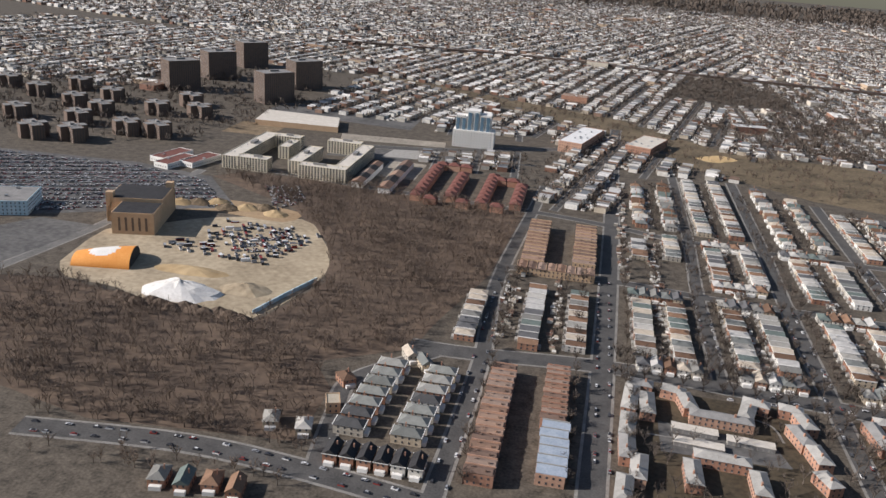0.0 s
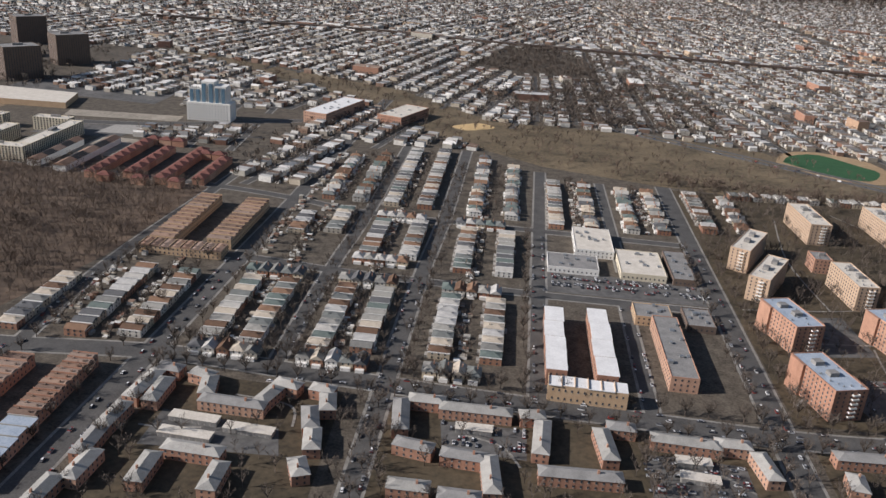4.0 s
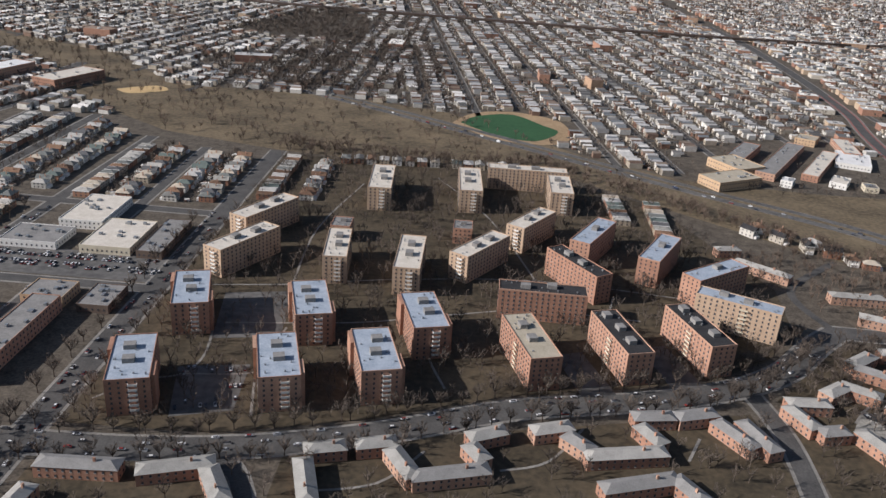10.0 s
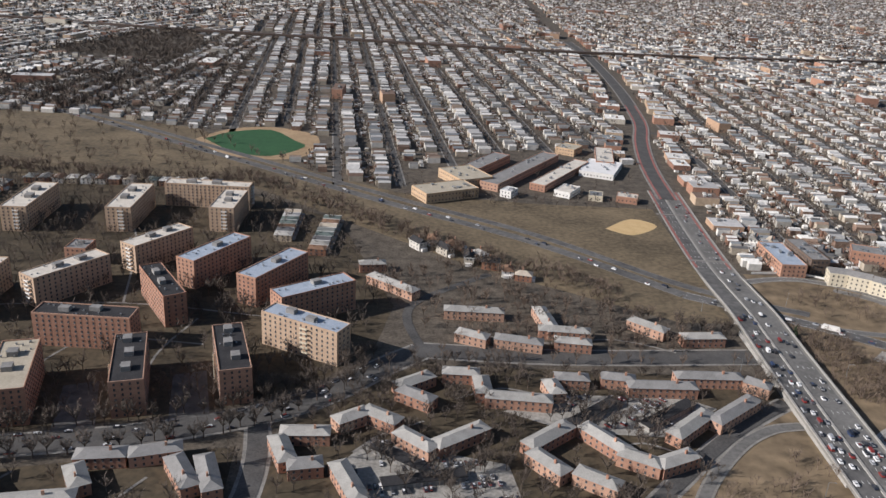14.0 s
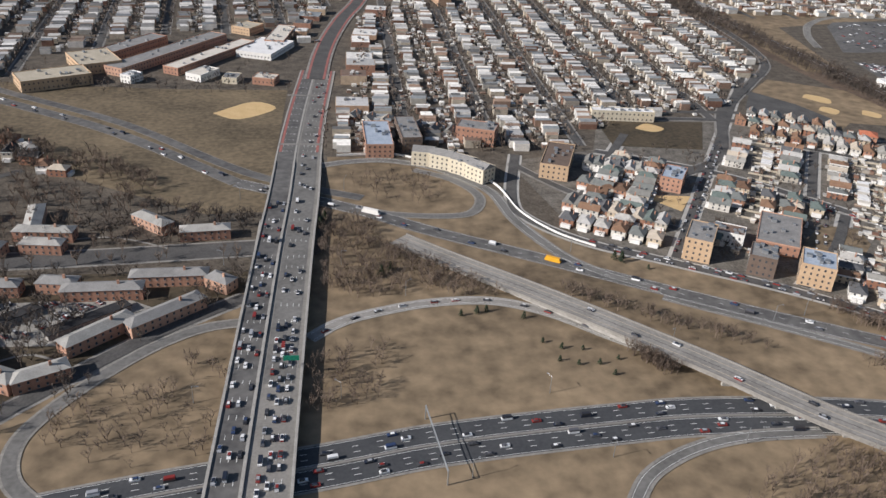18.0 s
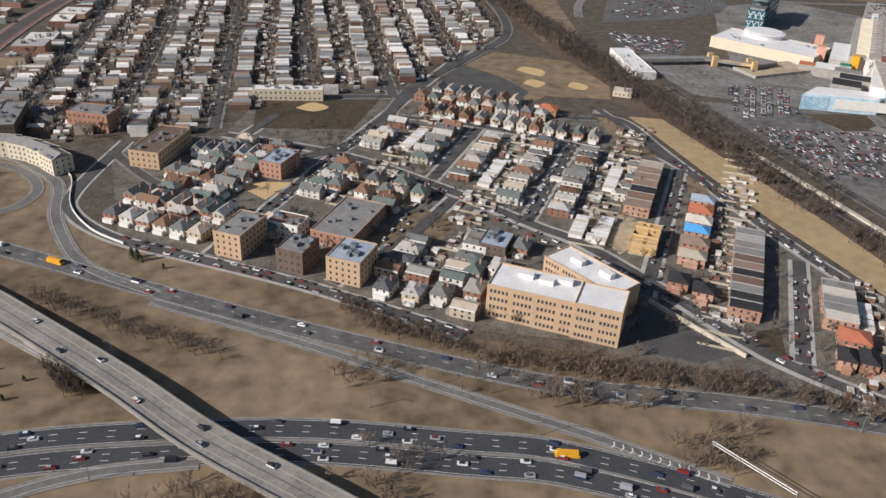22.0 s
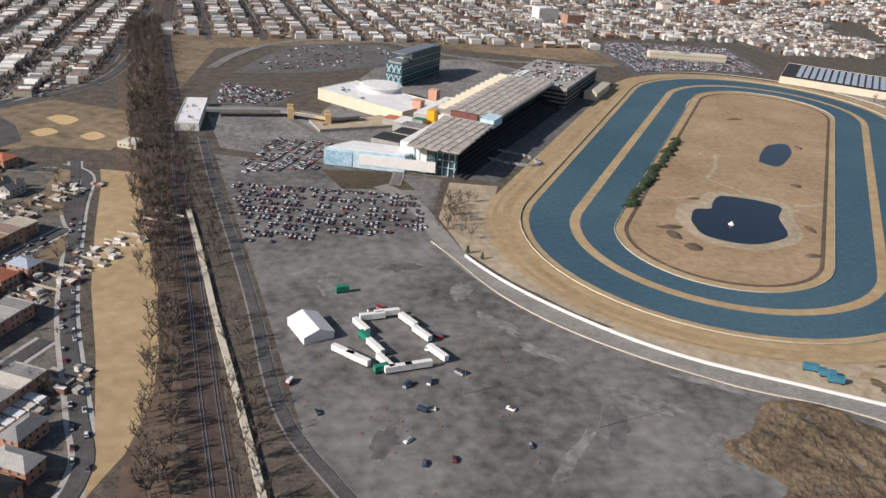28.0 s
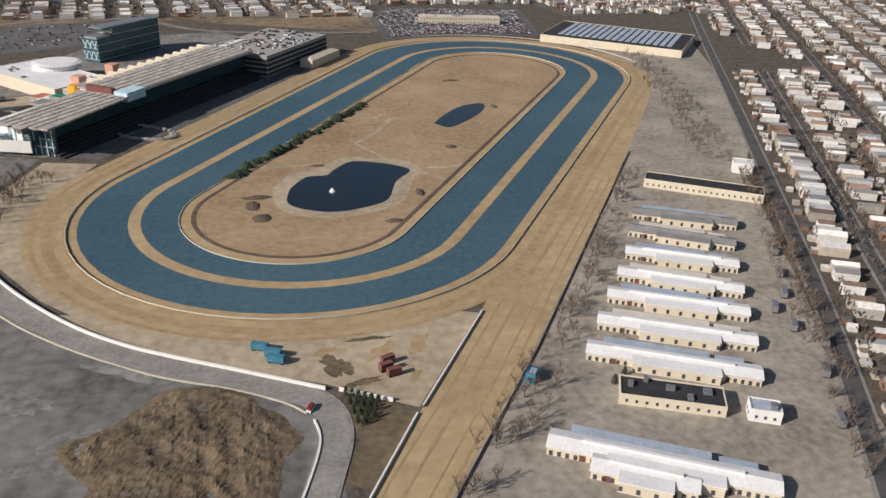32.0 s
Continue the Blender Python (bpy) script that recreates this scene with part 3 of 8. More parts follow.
def oval(near, far, sn, sf, a0, a1, n=28):
    """A closed course: two round ends of their own width and sideways shift, joined by straights."""
    pts = []
    for sgn, r, shift, end in ((1, far, sf, a1), (-1, near, sn, a0)):
        for k in range(n):
            a = math.pi * k / (n - 1) - math.pi / 2
            o = AX * (end - sgn * r + sgn * math.cos(a) * r) + NX * (sgn * math.sin(a) * r + shift)
            pts.append((CX + o.x, CY + o.y))
    return pts[::-1]


for name, ring, z, material, label in (
    ("track_dirt", (88, 93, -1, -5, -205, 207), 0.06, M_sand, "tan dirt racing oval"),
    ("outer_turf", (73, 77, 1, -5, -190, 192), 0.10, M_turf, "blue-green turf racing course"),
    ("turf_divider", (58, 60, 2, -3, -175.5, 176), 0.14, M_sand, "tan path between two turf courses"),
    ("inner_turf", (54, 56, 2, -3, -171.5, 172), 0.18, M_turf, "blue-green inner turf course"),
    ("infield_path", (39.5, 42, 2, -4, -160.5, 158), 0.22, M_sand, "tan path round the infield"),
    ("infield", (35.5, 38, 2, -3, -156, 151), 0.26, M_infield, "dry sandy infield of the race track"),
):
    thing(name, Shape().slab(oval(*ring), z - 0.2, z).mesh(name, material), label, "race track", kind="structure")
for g, wide in ((3.2, 2.0), (9.0, 3.2), (13.5, 1.4)):
    p = oval(73 + g, 77 + g, 1, -5, -190 - g, 192 + g)
    thing("harrow_ring", Shape().strip([(x, y, 0.08) for x, y in p + [p[0]]], wide, 0, 0).mesh("harrow_ring", M_harrow), "darker harrowed band in the track dirt", "race track", kind="structure")
for k, (a, b) in enumerate((((1230, 504), (1241, 477)), ((1241, 477), (1258.4, 454.7)), ((1253, 470), (1269, 472)), ((1189, 481), (1213, 482)), ((1230, 504), (1252, 537)))):
    thing("infield_track", Shape().strip([(*a, 0.275 + k * 0.004), ((a[0] + b[0]) / 2 + 1.5, (a[1] + b[1]) / 2 - 1.5, 0.275 + k * 0.004), (*b, 0.275 + k * 0.004)], 2.0, 0, 0).mesh("infield_track", M_yard), "pale sandy path across the infield", "path", kind="structure")
p = oval(35.6, 38, 2, -3, -156, 151)
thing("infield_edge", Shape().strip([(x, y, 0.34) for x, y in p + [p[0]]], 1.5, 0, 0, thick=0.2).mesh("infield_edge", M_leaf), "dark low hedge round the infield", "hedge", kind="stuff")
chute = [(1172, 250), (1199, 293), (1214.8, 317.7), (1241, 357), (1300, 460), (1380, 600), (1409, 578), (1397, 556), (1311, 426), (1280, 382), (1248, 335), (1215, 290), (1187, 250)]
area("track_chute", chute, 0.055, M_sand, "tan dirt starting chute of the track", "race track")
area("track_corner", [(1121, 380), (1146, 358), (1171, 343), (1195, 331), (1208, 322), (1214, 318), (1240, 356), (1225, 362), (1176, 358), (1150, 370)], 0.053, M_yard, "pale sandy ground beside the track", "ground")
s = Shape()
for g, h in ((3.4, 0.55), (-33.2, 0.45)):
    p = oval(73 + g, 77 + g, 1, -5, -190 - g, 192 + g) if g > 0 else oval(39.8, 42.3, 2, -4, -160.8, 158.3)
    s.strip([(x, y, h + 0.06) for x, y in p + [p[0]]], 0.2, 0, 0, thick=0.4)
thing("track_rail", s.mesh("track_rail", M_platform), "cream running rail round the race track", "rail", kind="structure")
p = oval(93, 98, -1, -5, -209, 211)
thing("outer_rail", Shape().strip([(x, y, 0.6) for x, y in p[34:52]], 0.18, 0, 0, thick=0.4).mesh("outer_rail", M_platform), "cream rail outside the dirt track", "rail", kind="structure")
area("infield_pond", [(1198, 456), (1196, 443), (1202, 435.5), (1212, 432), (1224, 435), (1232, 441), (1238, 457), (1246, 468), (1242, 474.5), (1235, 479), (1225, 482), (1217, 474), (1213, 468), (1205, 467)], 0.30, M_water, "dark pond in the infield", "water", 4)
area("small_pond", [(1271, 528), (1280, 541), (1292, 554), (1304, 557), (1299, 543), (1284, 526), (1276, 521)], 0.30, M_water, "small dark pond in the infield", "water", 4)
area("pond_bank", [(1192, 458), (1192, 440), (1200, 430), (1213, 427), (1228, 431), (1238, 440), (1244, 456), (1251, 468), (1246, 480), (1234, 484), (1222, 487), (1210, 476), (1200, 472)], 0.272, M_yard, "pale dry rim of the pond", "ground", 4)
area("stable_yard", [(1194, 250), (1217, 290), (1250, 335), (1282, 382), (1313, 426), (1340, 462), (1380, 440), (1330, 330), (1302, 250)], 0.05, M_stable, "worn pale gravel between stable barns", "asphalt")
road("street", [(1296, 262), (1346, 354), (1440, 544), (1506, 680), (1580, 830)], 4.5, walk_w=1)
wall_line = smooth([(1093, 470), (1094.5, 445), (1098.5, 427.2), (1106.8, 407.7), (1118.9, 388.5), (1134, 369.9), (1147.8, 357.5), (1161.1, 348.7), (1174, 341), (1194.2, 328.8)], 6)
lanes("track_road", [(1078, 496), (1088, 478), (1092, 452), (1096.5, 426), (1105, 404), (1117.5, 383.5), (1134, 365), (1151, 350), (1167, 341), (1180, 333), (1192, 325), (1194.5, 313), (1189, 295), (1178, 262)], 6.0, 1, label="pale grey service road round the track", dash=False, surface=M_span)
thing("white_wall", Shape().strip([(x, y, 1.0) for x, y in wall_line[12:]], 0.5, 0, thick=0.9).mesh("white_wall", M_white), "long white wall along the track road", "wall", kind="structure")
kerb_line = smooth([(1089, 440), (1094, 426), (1102.5, 401), (1116, 378.6), (1133.5, 360), (1154.7, 343.3), (1172.4, 333.8), (1184.2, 326), (1189, 320.7)], 6)
thing("kerb_line", Shape().strip([(x, y, 0.35) for x, y in kerb_line], 0.4, 0, thick=0.35).mesh("kerb_line", M_platform), "pale kerb along the track road", "kerb", kind="structure")
thing("kerb_line", Shape().strip(smooth([(1190.3, 318, 0.5), (1190.6, 310, 0.5), (1186, 296, 0.5), (1177, 274, 0.5)], 6), 0.45, 0, thick=0.5).mesh("kerb_line", M_white), "white low wall round the soil heap", "kerb", kind="structure")
thing("white_fence", Shape().strip([(1197.2, 327.9, 1.1), (1208.6, 321.2, 1.1)], 0.3, 0, thick=1.1).mesh("white_fence", M_white), "short white wall by the conifers", "fence", kind="structure")
area("conifer_bed", [(1197.5, 327), (1209, 320.5), (1213, 316), (1199, 293), (1194, 297), (1199, 309)], 0.058, M_park, "brown verge between road and chute", "ground")

# ---- railway cut ----
RAIL = [(950, 1000), (962, 810), (985, 620), (997, 508), (1010, 411), (1017, 353), (1024, 298), (1034, 200)]
rl = smooth(RAIL, 8)
railway = thing("railway", Shape().strip(rl, 9.5, 0.07, 0, 1.0).mesh("railway", M_rust), "dark rusty railway bed with two tracks", "railway", kind="structure")
for off in (-2.6, -1.85, 1.3, 2.05):
    part("rail", Shape().strip(rl, 0.16, 0.2, 0, off, thick=0.12).mesh("rail", M_metal), railway)
thing("platform", Shape().strip([(x, y, 0.9) for x, y in smooth([(1004, 470), (1011, 430), (1017, 392), (1024, 352), (1033, 296), (1046, 200)], 6)], 1.7, 0, thick=0.9).mesh("platform", M_platform), "long cream station platform beside the tracks", "platform", kind="structure")
area("rail_bank", [(940, 860), (985, 528), (1002, 417), (1011, 345), (1013, 290), (1003, 290), (1000, 340), (985, 420), (970, 530), (925, 860)], 0.035, M_leaf, "brown leaf litter on the railway bank", "ground")
area("tan_strip", [(966, 516), (981, 512), (991, 455), (999.6, 410), (1003.7, 373), (1004.4, 351), (1001, 332), (995, 318), (993.5, 340), (988, 374), (980.5, 411), (974.5, 453), (969, 500)], 0.06, M_sand, "strip of bare tan ground beside the railway", "ground")
road("street", [(949, 520), (962, 508), (966, 470), (976, 400), (988, 350), (993, 326), (984, 300), (960, 270)], 4, walk_w=1.3, side=M_slab)
road("service_road", [(1003, 560), (1010, 510), (1026, 408), (1034, 347), (1045, 318), (1060, 292), (1090, 260)], 3, walk_w=0.5)

# chevrons where the ramp meets the parkway
s = Shape()
for k in range(12):
    x, y = 884.5 + k * 1.75, 305.6 - k * 1.22
    for a in (28, -96):
        c, n = math.cos(radians(a)), math.sin(radians(a))
        s.strip([(x, y, 0.24), (x - 1.1 * c, y - 1.1 * n, 0.24)], 0.3, 0)
thing("chevrons", s.mesh("chevrons", M_mark), "white painted chevrons at the ramp", "road marking", kind="stuff")
# raised railway far off
el = smooth([(-400, 1230), (-81, 1262), (100, 1235), (316, 1222), (683, 1211), (1039, 1264), (1500, 1400)], 8)
thing("raised_railway", Shape().strip([(x, y, 6) for x, y in el], 9, 0, thick=3).mesh("raised_railway", M_rust), "dark raised railway across the far city", "railway", kind="structure")
area("town_paving", [(742, 490), (757, 418), (785, 402), (818, 383), (858, 355), (890, 346), (912, 322), (975, 292), (990, 330), (963, 510), (946, 518), (890, 545), (800, 552), (785, 505)], 0.035, M_paved, "grey concrete yards between houses", "paving")

# wheel tracks and bands on the starting chute and corner
for k, (off, w) in enumerate(((-5.5, 0.5), (-1.5, 0.8), (3.5, 0.45), (6.5, 0.6))):
    thing("harrow_ring", Shape().strip([(1186, 256, 0.085), (1207, 292, 0.085), (1231, 326, 0.085), (1262, 372, 0.085), (1318, 452, 0.085)], w, 0, 0, off).mesh("harrow_ring", M_harrow), "darker harrowed band in the chute dirt", "race track", kind="structure")
area("sandy_margin", [(1096, 462), (1099, 432), (1110, 408), (1124, 386), (1146, 362), (1171, 345), (1190, 336), (1180, 356), (1150, 368), (1128, 392), (1114, 422), (1116, 462), (1128, 495), (1108, 500)], 0.047, M_yard, "pale sandy strip between wall and track", "ground")
area("stable_margin", [(1333, 457), (1372, 430), (1400, 470), (1450, 560), (1500, 690), (1440, 725), (1400, 640), (1375, 540)], 0.045, M_stable, "pale gravel yard beyond the track", "ground")
area("casino_plaza", [(1003, 600), (1012, 545), (1060, 524), (1108, 506), (1130, 520), (1175, 590), (1230, 680), (1180, 750), (1112, 735), (1080, 660), (1060, 602)], 0.05, M_lot2, "pale paved forecourt of the casino", "paving")
area("scrub_ground", [(-232, 508), (-240, 498), (-168, 455), (-120, 515), (-110, 540), (-140, 520), (-225, 515)], 0.045, M_leaf, "brown scrub beside the woods", "ground")
for pts, m, label in (([(-290, 720), (-215, 706), (-150, 700), (-150, 745), (-290, 760)], M_lot, "grey asphalt lot behind the warehouse"), ([(-195, 640), (-110, 650), (-112, 668), (-200, 660)], M_stable, "pale gravel lot by the tower"), ([(-290, 620), (-250, 622), (-250, 660), (-290, 665)], M_grass, "dry lawn by the brown flats"), ([(-140, 545), (-112, 545), (-112, 590), (-140, 592)], M_stable, "pale parking court by town houses")):
    area("west_lot", pts, 0.055, m, label, "asphalt")
area("turf_wedge", [(1281.7, 629.5), (1291.8, 645.3), (1309.7, 661.5), (1329.3, 669), (1343.5, 665.8), (1320.4, 649.6), (1300.2, 632.9)], 0.2, M_sand, "sandy wedge between turf courses", "race track", 3)


def blotch(x, y, rx, ry, rot, seed, material, z, label):
    """An irregular stain lying on the asphalt."""
    c, n, pts = math.cos(radians(rot)), math.sin(radians(rot)), []
    for k in range(56):
        a = 6.28319 * k / 56
        e = 0.72 + 0.45 * noise.noise(Vector((math.cos(a) * 1.3, math.sin(a) * 1.3, seed))) + 0.3 * noise.noise(Vector((math.cos(a) * 4, math.sin(a) * 4, seed + 9)))
        u, v = rx * e * math.cos(a), ry * e * math.sin(a)
        pts.append((x + u * c - v * n, y + u * n + v * c))
    thing("asphalt_stain", Shape().slab(pts, z - 0.02, z).mesh("asphalt_stain", material), label, "asphalt", kind="structure")


for k, (x, y, rx, ry, rot, tone) in enumerate(((1092, 402, 9, 4, 60, 0), (1098, 382, 11, 4, -60, 0), (1107, 364, 10, 3, -45, 0), (1125, 340, 14, 6, -35, 0), (1140, 318, 12, 7, 20, 0), (1150, 345, 16, 3, -30, 0), (1096, 404, 4, 1.8, 40, 1), (1075, 420, 16, 8, 10, 1), (1115, 330, 18, 9, 70, 1), (1058, 330, 14, 8, 60, 1), (1130, 300, 22, 12, 0, 1), (1085, 300, 14, 10, 30, 1), (1050, 410, 10, 5, 80, 0), (1100, 320, 16, 2.5, 50, 0), (1162, 280, 20, 8, 10, 0), (1120, 270, 16, 6, -20, 0))):
    blotch(x, y, rx * (0.55 if tone else 1), ry * (0.5 if tone else 1), rot, k * 3.7, M_lot if tone else M_lot2, 0.036 + k * 0.0015, "dark stain on worn asphalt" if tone else "pale dusty stain on worn asphalt")
for k, (x, y, rx, ry, rot) in enumerate(((1198, 338, 4, 8, 25), (1210, 343, 8, 2, 40), (1220, 344, 2.4, 7, -30), (1203, 330, 8, 1.6, 15), (1216, 330, 4, 1.6, 60), (1196, 345, 6, 1.6, 20), (1207, 349, 7, 1.2, 0))):
    blotch(x, y, rx, ry, rot, 80 + k * 2.3, M_harrow if k % 3 else M_soil, 0.066 + k * 0.002, "darker churned sand in the track corner")

# ---- large blocks of flats ----
def window_row(length, count, w=0.62, h=0.8):
    """One storey's windows along a wall, each standing a little proud with a pale sill."""
    s = Shape()
    for i in range(count):
        x = -length / 2 + length * (i + 0.5) / count
        s.block(x, -0.03, 0, w, 0.08, h, 0, 0)
        s.block(x, -0.06, -0.12, w + 0.15, 0.14, 0.1, 0, 1)
    return s.mesh("window_row", [M_glass, M_concrete])


def wall_windows(w, d, h, storeys, ends=True, wide=0.62, tall=0.8, sills=True):
    """All the small windows of a building's sides, each a proud pane over a pale sill."""
    s = Shape()
    st = h / storeys
    for k in range(storeys):
        z = st * (k + 0.35)
        for sx in (-1, 1):
            n = max(2, int(d / 2.2))
            for i in range(n):
                y = -d / 2 + 0.6 + (d - 1.2) * (i + 0.5) / n
                s.block(sx * (w / 2 + 0.03), y, z, 0.08, wide, tall)
                if sills:
                    s.block(sx * (w / 2 + 0.06), y, z - 0.12, 0.14, wide + 0.15, 0.1, 0, 1)
        for sy in ((-1, 1) if ends else ()):
            n = max(2, int(w / 2.2))
            for i in range(n):
                x = -w / 2 + 0.5 + (w - 1.0) * (i + 0.5) / n
                s.block(x, sy * (d / 2 + 0.03), z, wide, 0.08, tall)
    return s.mesh("glazing", [M_glass, M_concrete])


def flats(name, x, y, w, d, rot, h, wall, roof, label, storeys=7, ends=True, balcony=0, bulk=1, step=0.0, side_balcony=False, group="brick blocks of flats"):
    """A slab of flats, d long; rows of windows on each side, parapet, roof huts and balconies on the near end."""
    base = pose(x, y, 0, 0, 0, rot)
    body = Shape().block(0, 0, 0, w, d, h)
    if step:
        body.block(-w / 2 - step / 2, d * 0.3, 0, step, d * 0.3, h + 0.5).block(w / 2 + step / 2, -d * 0.28, 0, step, d * 0.3, h)
    ob = thing(name, body.mesh(name, wall), label, "apartment building", group, at=base)
    r = Shape().block(0, 0, h + 0.01, w - 0.5, d - 0.5, 0.1)
    part("roof", r.mesh("roof", roof), ob)
    p = Shape()
    for px, py, pw, pd in ((0, -d / 2 + 0.12, w, 0.24), (0, d / 2 - 0.12, w, 0.24), (-w / 2 + 0.12, 0, 0.24, d - 0.5), (w / 2 - 0.12, 0, 0.24, d - 0.5)):
        p.block(px, py, h, pw, pd, 0.45)
    part("parapet", p.mesh("parapet", wall), ob)
    for k in range(bulk):
        hut = Shape().block(rnd.uniform(-0.12, 0.12) * w, (k + 0.5 - bulk / 2) * d * 0.3 + d * 0.05, h + 0.1, w * 0.28, d * 0.11, 1.6)
        part("roof_hut", hut.mesh("roof_hut", [M_roofgrey]), ob, "grey roof hut")
    v = Shape()
    for k in range(10):
        v.block(rnd.uniform(-0.42, 0.42) * w, rnd.uniform(-0.45, 0.45) * d, h + 0.1, 0.5, 0.5, rnd.uniform(0.3, 0.9))
    part("roof_clutter", v.mesh("roof_clutter", M_metal), ob, "small roof vents", kind="stuff")
    st = h / storeys
    part("glazing", wall_windows(w, d, h, storeys, ends, 1.05 if wall == M_cream else 0.62, 1.1 if wall == M_cream else 0.8), ob, "small dark windows", kind="stuff")
    if balcony:
        b = Shape().block(0, -0.55, 0, 2.6, 1.1, 0.12).block(0, -1.05, 0.12, 2.6, 0.08, 0.5).block(-1.26, -0.55, 0.12, 0.08, 1.1, 0.5).block(1.26, -0.55, 0.12, 0.08, 1.1, 0.5)
        bm = b.mesh("balcony", M_white)
        for k in range(1, storeys):
            part("balcony", bm, ob, "white railed balcony", at=pose(w * 0.12, -d / 2, st * k + 0.1))
    if side_balcony:
        b = Shape().block(0, -0.5, 0, 3.0, 1.0, 0.12).block(0, -0.95, 0.12, 3.0, 0.08, 0.5)
        bm = b.mesh("balcony", M_cream)
        for k in range(1, storeys):
            part("balcony", bm, ob, "pale balcony", at=pose(-w / 2, -d * 0.08, st * k + 0.1, 0, 0, -90))
    return ob


for x, y in ((268.9, 324.4), (270.4, 374.6), (312.5, 332.7), (342.6, 341.1), (314.6, 374.0), (356.1, 371.5)):
    flats("apartment_block", x, y, 13, 27.5, 16, 12.3, M_brick, M_roofblue, "red brick seven-storey flats with blue-grey roof", balcony=1, bulk=2, step=1.2)
flats("apartment_block", 394, 359, 11.2, 31.5, 17, 12.3, M_brick, M_rooftan, "red brick flats with tan gravel roof", bulk=2, side_balcony=True)
flats("apartment_block", 426.3, 367.2, 10, 31.5, 17, 12.3, M_brick, M_tarshade, "red brick flats with black tar roof", bulk=3, side_balcony=True)
flats("apartment_block", 455.9, 377.3, 10, 32, 19, 12.3, M_brick, M_tarshade, "red brick flats with black tar roof", bulk=3, side_balcony=True)
flats("apartment_block", 400.2, 397.5, 9, 34, 89, 12.3, M_brick, M_tarshade, "long red brick flats with black roof", bulk=2)
flats("apartment_block", 416.9, 427.2, 8.5, 33, 34, 12.3, M_brick, M_tarshade, "red brick flats with black tar roof", bulk=2)
flats("apartment_block", 476.4, 399.6, 8.5, 32, 64, 12.8, M_beige, M_roofblue, "orange brick flats with pale roof and balconies", bulk=2, side_balcony=True)
for x, y, d, rot in ((427.2, 463.5, 35, -27), (455, 449.2, 34, -27), (474.6, 429, 32, -52)):
    flats("apartment_block", x, y, 9.5, d, rot, 12.3, M_brick, M_roofblue, "red brick flats with pale blue roof", bulk=1)
for x, y, w, d, rot in ((375.4, 438, 9.5, 33, -33), (346.2, 423.5, 11, 35, 0), (399.2, 474.6, 9.5, 31, -32), (315, 427.2, 10, 31, 5), (322.2, 519.8, 12, 39, 3), (368.6, 526.1, 12, 39, 3), (416.6, 528.6, 12, 30, 0), (274.7, 426.2, 10, 35, -29), (274.6, 463.9, 10, 36, -28), (400, 553, 9, 44, 90)):
    flats("apartment_block", x, y, w, d, rot, 12, M_beige, M_roofpale, "beige brick flats with cream gravel roof", bulk=2, balcony=1)
for x, y, w, d, rot in ((311, 462, 9, 12, 0), (367, 470, 9, 11, 0)):
    flats("apartment_block", x, y, w, d, rot, 7.5, M_brick, M_roofgrey, "small red brick flats", storeys=4)

# far towers and low cross-shaped flats
for x, y, rot in ((-403, 772, 49), (-400, 852, 49), (-402, 948, 49), (-299, 758, 49), (-300, 846, 49)):
    flats("tower_block", x, y, 32, 22, rot, 29, M_brown, M_roofgrey, "dark brown brick tower of flats", storeys=20, bulk=1, group="tower blocks")
for x, y in ((-402, 540), (-373, 545), (-399, 592), (-350, 580), (-325, 582), (-403, 631), (-329, 661), (-427, 688), (-357, 702), (-493, 676), (-365, 655), (-452, 590), (-470, 540), (-520, 610), (-440, 650), (-480, 720), (-540, 700), (-560, 560)):
    ob = flats("cross_block", x, y, 9, 26, 52, 10.5, M_brown, M_roofgrey, "brown brick cross-shaped flats", storeys=7, group="cross-shaped flats")
    part("wing", Shape().block(0, 0, 0, 20, 8, 10.4).mesh("wing", [M_brown]), ob)
    part("wing_roof", Shape().block(0, 0, 10.7, 19.6, 7.6, 0.15).mesh("wing_roof", M_roofgrey), ob)

# pale courtyard flats
for x, y, w, d in ((-238, 560, 11, 80), (-221.5, 524.5, 22, 9.5), (-222, 595, 20, 9.5), (-214, 572, 8, 24), (-192.5, 548, 10, 46), (-170.5, 521.5, 33.5, 9.5), (-159, 560, 10, 66), (-178, 597, 26, 9.5)):
    flats("courtyard_apartment", x, y, w, d, 0, 8.6 + 0.11 * (x % 7), M_cream, M_roofpale, "cream six-storey courtyard flats", storeys=6, group="cream courtyard flats")
thing("warehouse", Shape().slab([(-276, 656), (-204, 660), (-214, 698), (-282, 700)], 0, 4.6, 1, 0).mesh("warehouse", [M_tan, M_roofpale]), "long tan warehouse with pale roof", "warehouse")

tower = thing("stepped_tower", Shape().block(-89, 668, 0, 34, 15, 14, 2).mesh("stepped_tower", M_white), "stepped white and blue glass tower", "apartment building")
for dx, w, h in ((-11, 9, 25), (-1, 10, 30), (9, 9, 27)):
    part("shaft", Shape().block(-89 + dx, 669, 14, w, 12, h - 14, 2).mesh("shaft", M_white), tower, "white rendered shaft")
    for e in (-0.28, 0.28):
        part("glass_strip", Shape().block(-89 + dx + e * w, 662.7, 3, w * 0.3, 0.5, h - 4.5, 2).mesh("glass_strip", M_blueglass), tower, "blue glazed strip")
    for k in range(6):
        part("window_row", window_row(w - 1, 5), tower, at=pose(-89 + dx, 662.9, 15 + k * 2, 0, 0, 2), kind="stuff")
for k in range(6):
    part("window_row", window_row(32, 14), tower, at=pose(-89, 660.5, 1.2 + k * 2.1, 0, 0, 2), kind="stuff")

